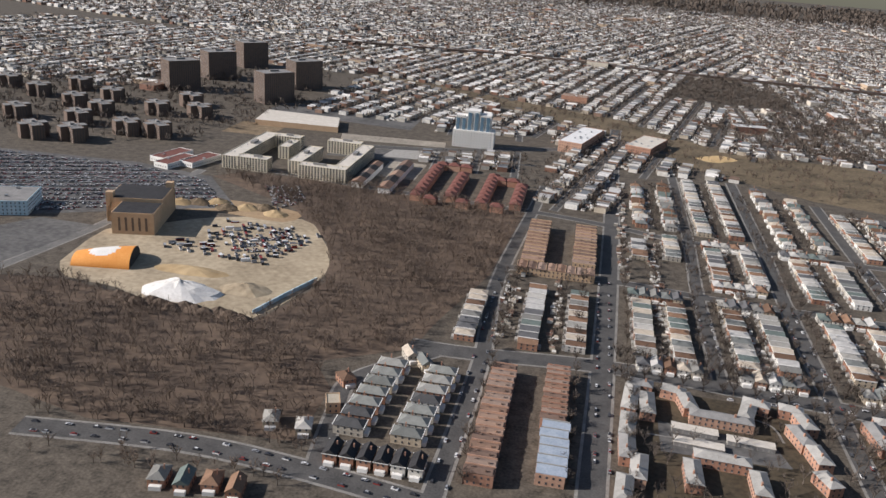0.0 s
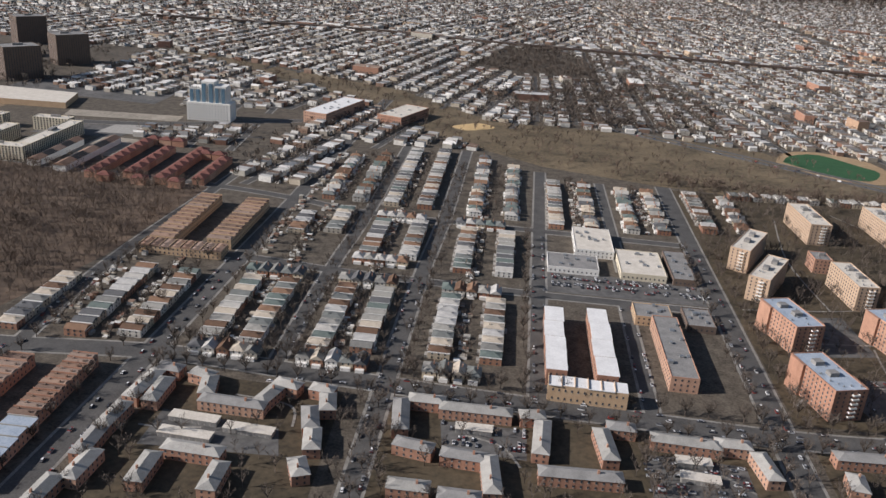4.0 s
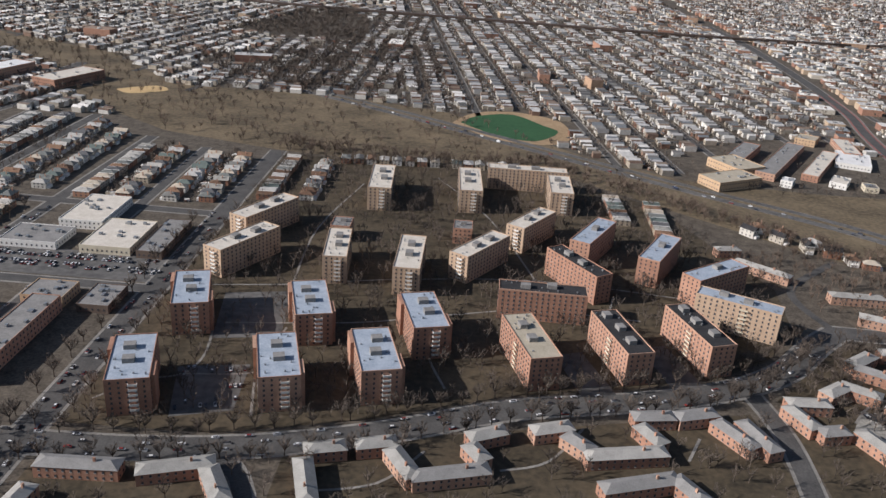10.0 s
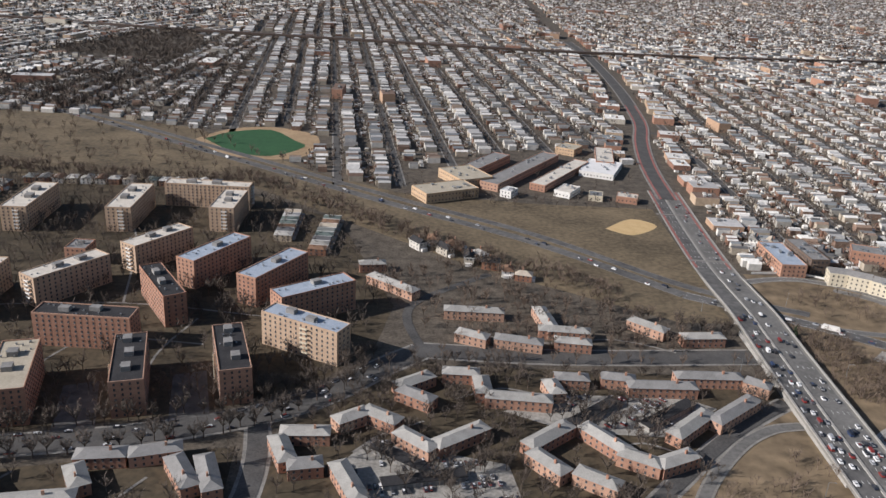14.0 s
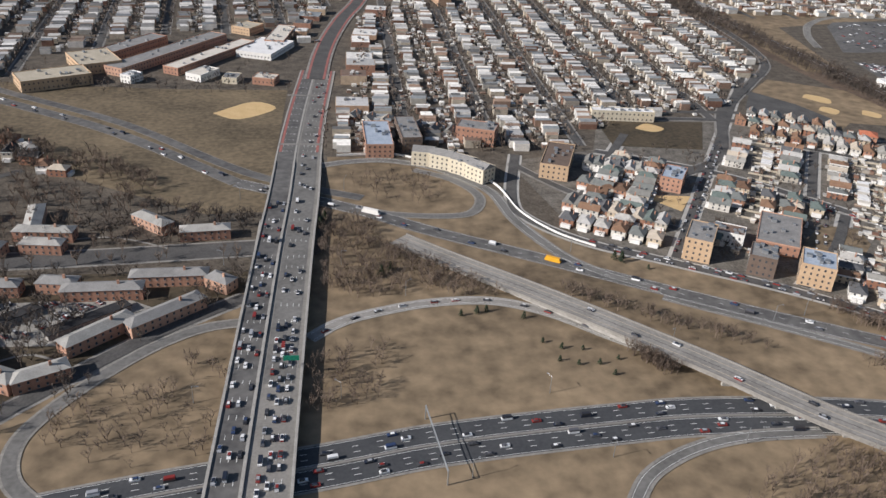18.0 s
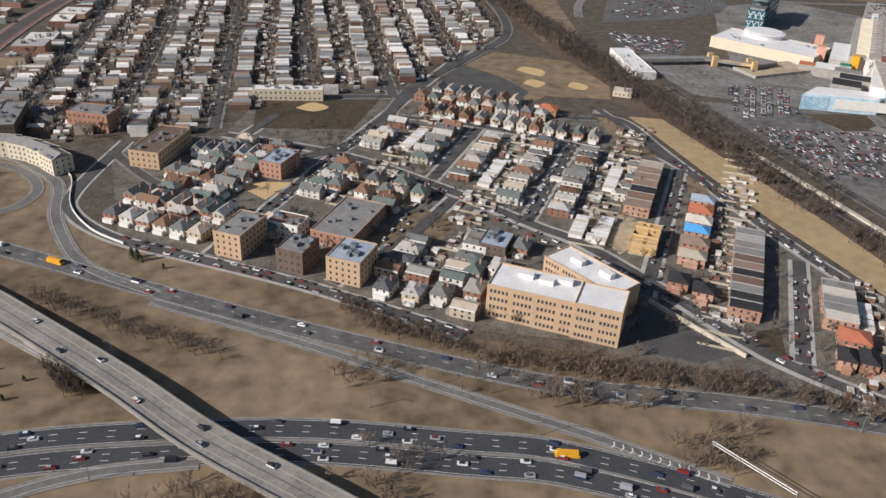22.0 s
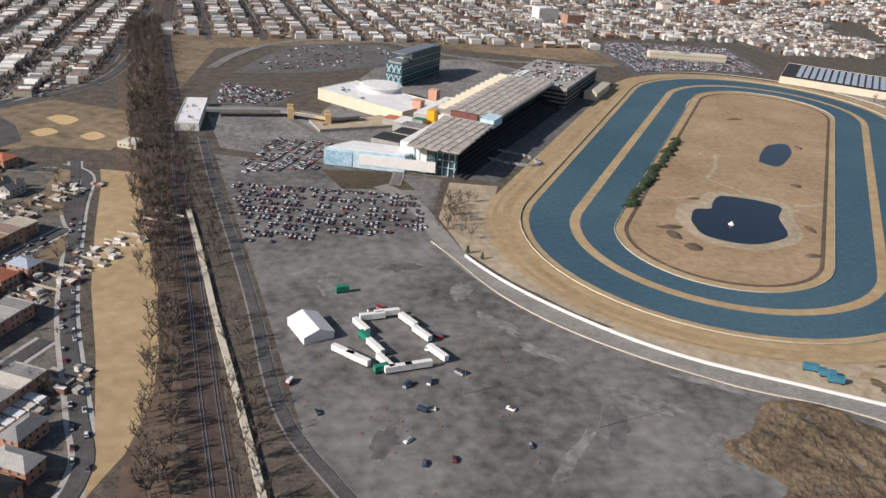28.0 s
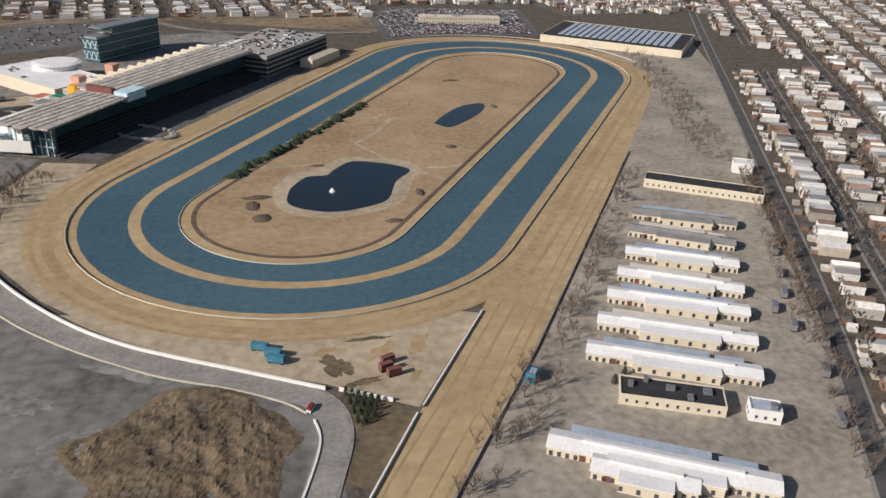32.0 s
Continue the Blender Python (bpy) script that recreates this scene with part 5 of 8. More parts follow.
# ---- the far city: rows of small houses, streets and bare trees to the horizon ----
FIELD = [(345, 690), (362, 725), (396, 740), (438, 718), (440, 660), (414, 640), (375, 648)]
GROVE = [(88, 1019), (125, 1187), (175, 1247), (227, 1166), (240, 1010), (154, 1000)]
GROVE_B = [(100, 880), (165, 770), (255, 755), (235, 1000), (190, 895)]
KEEP_OUT = [PARK, CROSSING, WOODS, LOT, FIELD, GROVE]
BLOCKS = [(-300, 500, -20, 730), (-600, 480, -250, 740), (28, 200, 252, 640), (-130, 150, 28, 520), (-460, 730, -260, 970), (252, 200, 520, 590)]


def far_city(name, x0, x1, y0, y1, rot, lot, pitch, size, skip=0.08, seed=1, test=None, label="rows of small pale houses to the horizon", hmul=1.0, flat=0.4, roofs=None, sheds=True):
    """Houses on both sides of parallel streets, back yards between; one mesh for walls, one for roofs, one for streets."""
    r = np.random.RandomState(seed)
    c, s = math.cos(radians(rot)), math.sin(radians(rot))
    place = lambda p, q: (p * c - q * s, p * s + q * c)
    trees, roads, wall, roof = [], Shape(), Shape(), Shape()
    block = r.uniform(95, 125)

    def box(px, py, w, d, h, pitched):
        p = [place(px + e * w / 2, py + f * d / 2) for e, f in ((-1, -1), (1, -1), (1, 1), (-1, 1))]
        wall.add([(*q, 0) for q in p] + [(*q, h) for q in p], [(0, 1, 5, 4), (1, 2, 6, 5), (2, 3, 7, 6), (3, 0, 4, 7)])
        if pitched:
            e, f = [((p[i][0] + p[j][0]) / 2, (p[i][1] + p[j][1]) / 2, h + 0.3 * d) for i, j in ((0, 3), (1, 2))]
            roof.add([(*q, h) for q in p] + [e, f], [(0, 1, 5, 4), (2, 3, 4, 5), (1, 2, 5), (3, 0, 4)])
        else:
            roof.add([(*q, h) for q in p], [(0, 1, 2, 3)])

    for a in np.arange(x0, x1, pitch):
        for side in (-1, 1):
            style, b, kept = r.rand(), y0 + r.uniform(0, 3), skip
            front = a + side * (pitch * 0.5 - pitch * 0.155 - size[1] / 2)
            while b < y1:
                if b // block != (b - lot) // block:
                    b += 6.5
                    style, kept = r.rand(), skip + r.choice((0, 0, 0.12, 0.3))
                    front = a + side * (pitch * 0.345 - size[1] / 2 + r.uniform(-1.4, 1.4))
                    continue
                if test(*place(front, b)):
                    attached = style < flat
                    wide = lot * 0.99 if attached else lot * r.uniform(0.55, 0.9)
                    if r.rand() > kept:
                        tall = hmul * (3.4 if attached else r.uniform(2.4, 3.4))
                        box(front + r.uniform(-1.2, 1.2), b + r.uniform(-0.3, 0.3), size[1] * (r.uniform(0.85, 1.0) if attached else r.uniform(0.6, 1.1)), wide, tall + r.uniform(0, 0.25), not attached or style < flat * 0.3)
                    if sheds and r.rand() < 0.5:
                        box(a + side * pitch * r.uniform(0.02, 0.07), b + r.uniform(-1, 1), 2.4, 2.6, 1.4, r.rand() < 0.3)
                    if r.rand() < 0.85:
                        trees.append(place(a + side * (pitch * 0.5 - 2.9), b))
                    if r.rand() < 0.5:
                        trees.append(place(a + side * pitch * r.uniform(0.0, 0.1), b))
                b += lot
        for b in np.arange(y0, y1, 40.0):
            q, m = a + pitch / 2, b + 20
            if test(*place(q, m)):
                roads.add([(*place(q + e, f), 0.03) for e, f in ((-3.3, b), (3.3, b), (3.3, b + 40), (-3.3, b + 40))], [(0, 1, 2, 3)], 1)
                roads.add([(*place(q + e, f), 0.06) for e, f in ((-2.2, b), (2.2, b), (2.2, b + 40), (-2.2, b + 40))], [(0, 1, 2, 3)], 0)
        for b in np.arange((y0 // block + 1) * block, y1, block):
            if test(*place(a + pitch / 2, b + 3)):
                roads.add([(*place(a + e, b + f), 0.09) for e, f in ((0, 0.2), (pitch, 0.2), (pitch, 4.2), (0, 4.2))], [(0, 1, 2, 3)], 0)
    thing(name, wall.mesh(name, M_farwall), label, "houses", kind="stuff")
    thing(name + "_roofs", roof.mesh(name + "_roofs", roofs or M_farroof), "grey, white and brown roofs of far houses", "roofs", kind="stuff")
    if roads.v:
        thing(name + "_streets", roads.mesh(name + "_streets", [M_asphalt, M_walk]), "dark streets between far houses", "road", kind="structure")
    return trees


BX = [(y, x) for x, y, z in BOUL]


def boul_x(y):
    return float(np.interp(y, [q[0] for q in BX], [q[1] for q in BX]))


M_blockwall = mat("far_block_wall", (0.3, 0.3, 0.3), (0.5, 0.5, 0.5), 0.5, palette=[(0.36, 0.2, 0.14), (0.46, 0.35, 0.25), (0.55, 0.5, 0.42), (0.27, 0.15, 0.11), (0.42, 0.28, 0.19)], per="island")


SHOPS = [(498, 575), (645, 575), (645, 720), (600, 715), (540, 680), (498, 640)]


def free(x, y):
    if abs(x - boul_x(y)) < 15:
        return False
    if inside(x, y, SHOPS):
        return False
    return not any(inside(x, y, p) for p in KEEP_OUT) and not any(a < x < c and b < y < d for a, b, c, d in BLOCKS)


q = np.random.RandomState(77)
SPOTS = [(q.uniform(-500, 1900), q.uniform(760, 2500), q.uniform(8, 20), q.uniform(14, 34), q.uniform(4, 9), q.choice((-8, 0, 8, 12, 82, 98))) for _ in range(190)]
for side in (-1, 1):
    y = 560.0
    while y < 1500:
        if q.rand() < 0.75 and not (side < 0 and y < 700):
            SPOTS.append((boul_x(y) + side * q.uniform(20, 24), y, q.uniform(11, 17), q.uniform(9, 18), q.uniform(3, 6), -6 if y > 690 else 0))
        y += q.uniform(15, 24)
SPOTS = [p for p in SPOTS if p[0] < 960 or p[1] > 1010]
SPOTS = [p for p in SPOTS if not any(inside(p[0], p[1], k) for k in KEEP_OUT)]
SX, SY, SR = np.array([p[0] for p in SPOTS]), np.array([p[1] for p in SPOTS]), np.array([max(p[2], p[3]) * 0.5 + 4 for p in SPOTS])
bw, br = Shape(), Shape()
for x, y, w, d, h, rot in SPOTS:
    bw.block(x, y, 0, w, d, h, rot)
    br.block(x, y, h, w - 0.6, d - 0.6, 0.1, rot)
    for _ in range(3):
        br.block(x + q.uniform(-0.25, 0.25) * w, y + q.uniform(-0.25, 0.25) * d, h + 0.1, 1.6, 2, 1.1, rot)
thing("far_blocks", bw.mesh("far_blocks", M_blockwall), "brick and tan flats, shops and halls in the far city", "buildings", kind="stuff")
thing("far_block_roofs", br.mesh("far_block_roofs", M_paleroof), "flat roofs of far flats and shops", "roofs", kind="stuff")


def clear(x, y):
    return not bool(((SX - x) ** 2 + (SY - y) ** 2 < SR * SR).any())


TREES = []
NEAR_E = [(668, 500), (745, 500), (785, 505), (795, 550), (866, 556), (883, 585), (934, 655), (940, 702), (945, 860), (930, 1000), (720, 1000), (668, 700)]
TREES += far_city("east_houses", 640, 990, 430, 1000, 0, 3.9, 40, (3.7, 8.0), skip=0.08, roofs=M_paleroof, seed=3, test=lambda x, y: x > boul_x(y) + 16 and inside(x, y, NEAR_E) and clear(x, y) and not (x > 955 and y < 520), label="rows of small gabled houses", flat=0.3)
TREES += far_city("rail_houses", 860, 1000, 560, 760, 8, 4.2, 30, (4, 8.0), skip=0.15, roofs=M_paleroof, seed=13, test=lambda x, y: inside(x, y, [(938, 622), (966, 606), (962, 690), (952, 760), (944, 700)]), label="rows of small gabled houses")
TREES += far_city("west_houses", -1100, 300, 500, 1400, -12, 4.7, 37, (4.6, 8.6), skip=0.1, seed=4, test=lambda x, y: x < 150 and y < 1230 and free(x, y) and clear(x, y), label="rows of small houses beyond the park", flat=0.55)
TREES += far_city("grove_houses", 150, 330, 600, 1300, 0, 4.6, 34, (4.4, 8.4), skip=0.25, seed=14, test=lambda x, y: 150 <= x < 300 and y < 1230 and free(x, y) and clear(x, y), label="rows of small houses among trees", flat=0.6)
TREES += far_city("field_houses", 300, 1000, 450, 1300, 8, 4.6, 37, (4.4, 8.6), skip=0.1, seed=15, test=lambda x, y: 300 <= x < boul_x(y) - 15 and y < 1230 and free(x, y) and clear(x, y), label="rows of small houses beyond the ball field", flat=0.3)
TREES += far_city("tower_houses", -140, -10, 585, 740, 4, 5.0, 30, (4.6, 8), skip=0.1, seed=17, test=lambda x, y: -128 < x < -30 and (596 < y < 622 + (x + 128) * 0.4 or 700 + (x + 128) * 0.3 < y < 738), label="small houses near the stepped tower", flat=0.3)
TREES += far_city("north_houses", -1700, 1000, 1000, 2800, -18, 6.4, 42, (6, 11), skip=0.1, seed=5, test=lambda x, y: y >= 1230 and x < 230 + (y - 1230) * 0.1 and clear(x, y), hmul=1.2, flat=0.5, sheds=False)
TREES += far_city("middle_north_houses", 300, 1300, 1100, 2700, 8, 6.2, 40, (5.8, 10.5), skip=0.1, seed=16, test=lambda x, y: y >= 1230 and 230 + (y - 1230) * 0.1 <= x < boul_x(y) - 15 and clear(x, y), hmul=1.2, flat=0.45, sheds=False)
TREES += far_city("middle_houses", 500, 2500, 500, 2900, 12, 6.0, 40, (5.6, 10.5), skip=0.1, roofs=M_paleroof, seed=6, test=lambda x, y: y > 1000 and boul_x(y) + 15 < x < 2300 and clear(x, y), hmul=1.15, flat=0.3, sheds=False)
TREES += far_city("track_houses", 700, 1800, 500, 1800, -27, 4.6, 38, (4.2, 8.6), skip=0.1, roofs=M_paleroof, seed=8, test=lambda x, y: 1320 < x < 1950 and y < 1000 and (x - 1300) * 0.9 - (y - 262) * 0.45 > 8 and math.hypot(x - 1420, y - 640) > 70 and (y < 600 or x > 1540 or y > 850), label="rows of pale houses beside the race track")
TREES += far_city("casino_houses", 900, 1700, 600, 1400, 6, 5.0, 38, (4.6, 9), seed=9, roofs=M_paleroof, test=lambda x, y: 960 < x < 1600 and 800 < y < 1010 and not (1290 < x < 1445 and y < 850) and not (985 < x < 1120 and y < 800), label="rows of pale houses north of the race track")

# ---- woods and trees ----
def bare_crown(seed, height, spread, limbs=7, twigs=9, thick=1.0):
    """Limbs and upswept twigs of a leafless tree, from a fork a third of the way up."""
    r = random.Random(seed)
    limb, twig = Shape(), Shape()
    fork = Vector((0, 0, height * 0.3))
    if not limbs:
        for i in range(twigs * 2):
            a = 6.283 * (i + r.random()) / twigs
            q = Vector((math.cos(a) * spread * r.uniform(0.2, 0.95), math.sin(a) * spread * r.uniform(0.2, 0.95), height * r.uniform(0.5, 1.0)))
            p = q * r.uniform(0.3, 0.6) + Vector((0, 0, height * 0.12))
            side = Vector((r.uniform(-1, 1), r.uniform(-1, 1), r.uniform(-0.4, 0.4))).normalized() * 0.085 * thick
            twig.add([p - side * 0.6, q + side, q - side], [(0, 1, 2)])
    for i in range(limbs):
        a = 6.283 * (i + r.random() * 0.6) / limbs
        tip = Vector((math.cos(a) * spread * r.uniform(0.45, 0.8), math.sin(a) * spread * r.uniform(0.45, 0.8), height * r.uniform(0.62, 0.95)))
        limb.tube(fork, tip, 0.10 * thick, 0.03 * thick, 3)
        for k in range(twigs):
            p = fork.lerp(tip, r.uniform(0.3, 1.0))
            q = p + Vector((r.uniform(-1, 1) * spread * 0.45, r.uniform(-1, 1) * spread * 0.45, height * r.uniform(0.05, 0.26)))
            side = Vector((r.uniform(-1, 1), r.uniform(-1, 1), r.uniform(-0.3, 0.3))).normalized() * 0.085 * thick
            twig.add([p - side, p + side, q], [(0, 1, 2)])
            for _ in range(2):
                m = p.lerp(q, r.uniform(0.3, 0.9))
                e = m + Vector((r.uniform(-1, 1) * spread * 0.25, r.uniform(-1, 1) * spread * 0.25, height * r.uniform(0.02, 0.14)))
                twig.add([m - side * 0.7, m + side * 0.7, e], [(0, 1, 2)])
    return limb, twig


TREE_KINDS = []
for k in range(4):
    h = (7.5, 6.2, 8.5, 5.2)[k]
    limb, twig = bare_crown(20 + k, h, h * 0.48, 8, 12, 1.25)
    trunk = Shape().tube((0, 0, -0.2), (0, 0, h * 0.33), 0.22, 0.13, 6).mesh("bare_tree", M_bark)
    t = thing("bare_tree", trunk, "leafless street tree with grey-brown twigs", "tree", "bare street trees", at=pose(0, 0, -400))
    limb.add(twig.v, twig.f, 1)
    part("crown", limb.mesh("crown", [M_bark, M_twig]), t)
    TREE_KINDS.append(t)


def scatter(name, spots, label, scale=1.0, seed=1, limbs=5, twigs=6, thick=1.3, material=None):
    """Many bare trees as one mass."""
    r = np.random.RandomState(seed)
    kinds = []
    for k in range(5):
        a, b = bare_crown(seed * 10 + k, 6.5, 3.0, limbs, twigs, thick)
        if limbs:
            a.tube((0, 0, 0), (0, 0, 2.2), 0.16, 0.1, 3)
        else:
            b.add([(-0.2, 0, 0), (0.2, 0, 0), (0, 0.1, 3)], [(0, 1, 2)])
        off = len(a.v)
        v = np.array([tuple(p) for p in a.v] + [tuple(p) for p in b.v])
        kinds.append((v, a.f + [tuple(i + off for i in f) for f in b.f]))
    vs, fs, base = [], [], 0
    for x, y in spots:
        v, f = kinds[r.randint(5)]
        t, k = r.uniform(0, 6.28), scale * r.uniform(0.65, 1.25)
        c, s = math.cos(t), math.sin(t)
        vs.append(np.stack([x + k * (v[:, 0] * c - v[:, 1] * s), y + k * (v[:, 0] * s + v[:, 1] * c), k * v[:, 2]], 1))
        fs += [tuple(i + base for i in q) for q in f]
        base += len(v)
    me = bpy.data.meshes.new(name)
    me.from_pydata(np.concatenate(vs).tolist(), [], fs)
    me.materials.append(material or M_twig)
    return thing(name, me, label, "trees", kind="stuff")


def fill(poly, n, seed, keep=lambda x, y: True):
    r = np.random.RandomState(seed)
    xs, ys = [p[0] for p in poly], [p[1] for p in poly]
    out = []
    while len(out) < n:
        x, y = r.uniform(min(xs), max(xs)), r.uniform(min(ys), max(ys))
        if inside(x, y, poly) and keep(x, y):
            out.append((x, y))
    return out


scatter("woods", fill(WOODS, 2500, 5) + fill([(-235, 512), (-240, 498), (-168, 455), (-120, 515), (-110, 540)], 90, 6), "dense leafless brown woods", 0.9, 3, 3, 8, 1.3, M_wood)
scatter("far_trees", [p for p in TREES if p[1] < 1300], "leafless trees along far streets", 0.85, 4, 0, 5, 4.6)
scatter("distant_trees", [p for p in TREES if p[1] >= 1300][::3], "leafless trees of the distant city", 1.6, 14, 0, 4, 7)
scatter("grove", fill(GROVE, 620, 51) + fill([(165, 770), (330, 745), (335, 900), (300, 1150), (240, 1200), (190, 1000)], 700, 54) + fill(GROVE_B, 300, 52, lambda x, y: not inside(x, y, PARK)), "dark leafless grove in the city", 1.15, 12, 0, 13, 3, M_twig)
scatter("far_forest", fill([(-1900, 2450), (-400, 2500), (65, 2650), (400, 2600), (700, 2480), (1277, 2700), (1800, 2900), (1800, 3300), (-1900, 3300)], 2300, 53), "dark forest at the horizon", 5.0, 13, 0, 6, 6)


def off_road(x, y):
    for line, g in ((NORTH, 12), (SOUTH, 15)):
        for a, b in zip(line, line[1:]):
            ax, ay = a[0], a[1] - (4 if g == 15 else 0)
            dx, dy = b[0] - a[0], b[1] - a[1]
            t = max(0, min(1, ((x - ax) * dx + (y - ay) * dy) / (dx * dx + dy * dy)))
            if math.hypot(x - ax - t * dx, y - ay - t * dy) < g:
                return False
    return abs(x - 651) > 13


scatter("park_trees", fill(PARK, 470, 7, lambda x, y: off_road(x, y) and (x < 470 or y > 600)) + fill([(247, 592), (330, 580), (413, 590), (481, 533), (535, 488), (600, 455), (600, 470), (540, 505), (486, 550), (418, 606), (330, 598), (250, 610)], 420, 77, off_road), "leafless trees in the parkway strip", 0.95, 5, 4, 10, 1.4, M_wood)
def off_bridge(x, y):
    return min(math.hypot(x - a, y - b) for a, b, _ in smooth(BRIDGE, 12)) > 6.5


COPSES = [
    [(662, 440), (664, 385), (676, 378), (700, 383), (715, 392), (700, 408), (678, 432)],
    [(662, 350), (662, 322), (680, 330), (684, 352)],
    [(822, 374), (860, 342), (895, 334), (930, 322), (955, 308), (962, 300), (930, 316), (890, 329), (864, 338), (830, 358)],
    [(740, 385), (790, 352), (800, 345), (775, 355), (742, 378)],
    [(745, 362), (765, 345), (770, 335), (755, 342)],
    [(760, 290), (790, 306), (815, 290), (800, 260), (762, 265)],
    [(595, 320), (610, 335), (630, 350), (640, 340), (638, 310), (615, 306)],
    [(670, 470), (700, 478), (712, 462), (706, 446), (680, 450)],
    [(825, 315), (850, 305), (855, 298), (835, 300)],
    [(788, 300), (804, 307), (835, 299), (833, 284), (790, 284)],
    [(751, 353), (763, 351), (767, 337), (758, 336)],
    [(898, 309), (920, 308), (912, 292), (897, 296)],
    [(818, 341), (836, 344), (840, 335), (824, 332)],
    [(682, 419), (710, 405), (722, 378), (703, 378), (690, 395)],
]
spots = []
for k, poly in enumerate(COPSES):
    spots += fill(poly, (330, 70, 520, 90, 45, 240, 70, 50, 14, 60, 40, 50, 30, 90)[k], 30 + k, off_bridge)
scatter("copse", spots, "leafless trees and scrub round the ramps", 0.68, 6, 3, 8, 1.15, M_wood)
scatter("rail_trees", fill([(930, 860), (975, 530), (990, 440), (1002, 360), (1006, 290), (1013, 290), (1011, 360), (1003, 430), (990, 540), (955, 860)], 1000, 9) + fill([(1013, 420), (1021, 360), (1028, 300), (1036, 300), (1028, 360), (1018, 430), (1000, 540), (993, 540)], 90, 10), "leafless trees along the railway", 0.95, 7, 3, 9, 1.5, M_twig)
scatter("flats_trees", fill([(254, 305), (345, 320), (427, 349), (482, 376), (505, 440), (470, 540), (400, 585), (255, 585)], 1500, 11), "leafless trees round tall flats", 0.95, 8, 3, 10, 1.3)

# street trees
n = 0
r = random.Random(3)
for x, y0, y1 in ((9, 210, 400), (30, 215, 470), (241, 260, 470), (256, 300, 470), (62, 312, 395), (73, 312, 395), (104, 312, 395), (115, 312, 400), (159, 315, 470), (110, 215, 290), (198, 225, 285), (-24, 215, 395)):
    y = y0
    while y < y1:
        copy_thing(r.choice(TREE_KINDS), pose(x + r.uniform(-1, 1), y, 0, 0, 0, r.uniform(0, 360)))
        y += r.uniform(9, 15)
        n += 1
arc = smooth([(24, 316), (72, 313), (126, 309), (180, 305), (250, 302), (300, 307), (345, 320), (388, 338), (427, 348), (459, 360), (480, 375), (500, 398)], 8)
for k, (x, y) in enumerate(arc):
    copy_thing(r.choice(TREE_KINDS), pose(x + r.uniform(-2, 2), y + r.uniform(-1, 1), 0, 0, 0, r.uniform(0, 360)))
    copy_thing(r.choice(TREE_KINDS), pose(x + r.uniform(-2, 2), y - 14 + r.uniform(-1, 1), 0, 0, 0, r.uniform(0, 360)))

# ---- cars ----
def car_kind(name, L, W, H, label, body=None, van=False):
    s = Shape().block(0, 0, 0.0, L * 0.8, W * 0.9, 0.17).block(0, 0, 0.16, L, W, H * 0.42).block(-L * 0.02, 0, 0.16 + H * 0.42, L * 0.94, W * 0.98, 0.08, taper=0.97)
    ob = thing(name, s.mesh(name, body or M_car), label, "car", "cars", at=pose(0, 0, -400))
    if van:
        part("cabin", Shape().block(0, 0, 0.2 + H * 0.42, L * 0.9, W * 0.95, H * 0.5, taper=0.95).mesh("cabin", body or M_car), ob)
        part("windscreen", Shape().block(L * 0.46, 0, 0.25 + H * 0.45, 0.06, W * 0.8, H * 0.3).mesh("windscreen", M_glass), ob)
    else:
        part("cabin", Shape().block(-L * 0.06, 0, 0.22 + H * 0.42, L * 0.56, W * 0.9, H * 0.3, taper=0.78).mesh("cabin", M_glass), ob)
        part("car_roof", Shape().block(-L * 0.06, 0, 0.22 + H * 0.72, L * 0.42, W * 0.7, 0.05).mesh("car_roof", body or M_car), ob)
    return ob


CAR = car_kind("car", 2.4, 0.98, 0.78, "parked or driving passenger car")
VAN = car_kind("van", 2.8, 1.05, 1.15, "light delivery van on the road", van=True)
BUS = car_kind("school_bus", 5.6, 1.3, 1.6, "yellow school bus on the parkway", M_yellow, True)
TRUCK = car_kind("truck", 7.2, 1.35, 1.9, "white box lorry on the parkway", M_white, True)


PLACED, REST = [0], Shape()


def put_car(kind, x, y, z, rot):
    """The first few hundred cars are things; the others join one mass."""
    PLACED[0] += 1
    if PLACED[0] <= 300:
        return copy_thing(kind, pose(x, y, z, 0, 0, rot))
    REST.block(x, y, z + 0.05, 2.3, 0.95, 0.45, rot, 0).block(x, y, z + 0.5, 1.3, 0.82, 0.28, rot, 1, 0, 0.8)


def along(pts, gap_lo, gap_hi, off, kinds, z=0.1, seed=1, zmap=None, t0=0.0, t1=1e9):
    """Cars spaced at random along a line."""
    q = random.Random(seed)
    line = [Vector((*p[:2], p[2] if len(p) > 2 else 0)) for p in smooth(pts, 6)]
    run, nxt = 0.0, q.uniform(0, gap_hi)
    for a, b in zip(line, line[1:]):
        L = (b - a).length
        while nxt < run + L:
            d = (b - a).normalized()
            p = a + d * (nxt - run) + Vector((d.y, -d.x, 0)) * off
            if t0 <= nxt <= t1:
                put_car(q.choice(kinds), p.x, p.y, p.z + z, math.degrees(math.atan2(d.y, d.x)) + (180 if off < 0 else 0))
            nxt += q.uniform(gap_lo, gap_hi)
        run += L


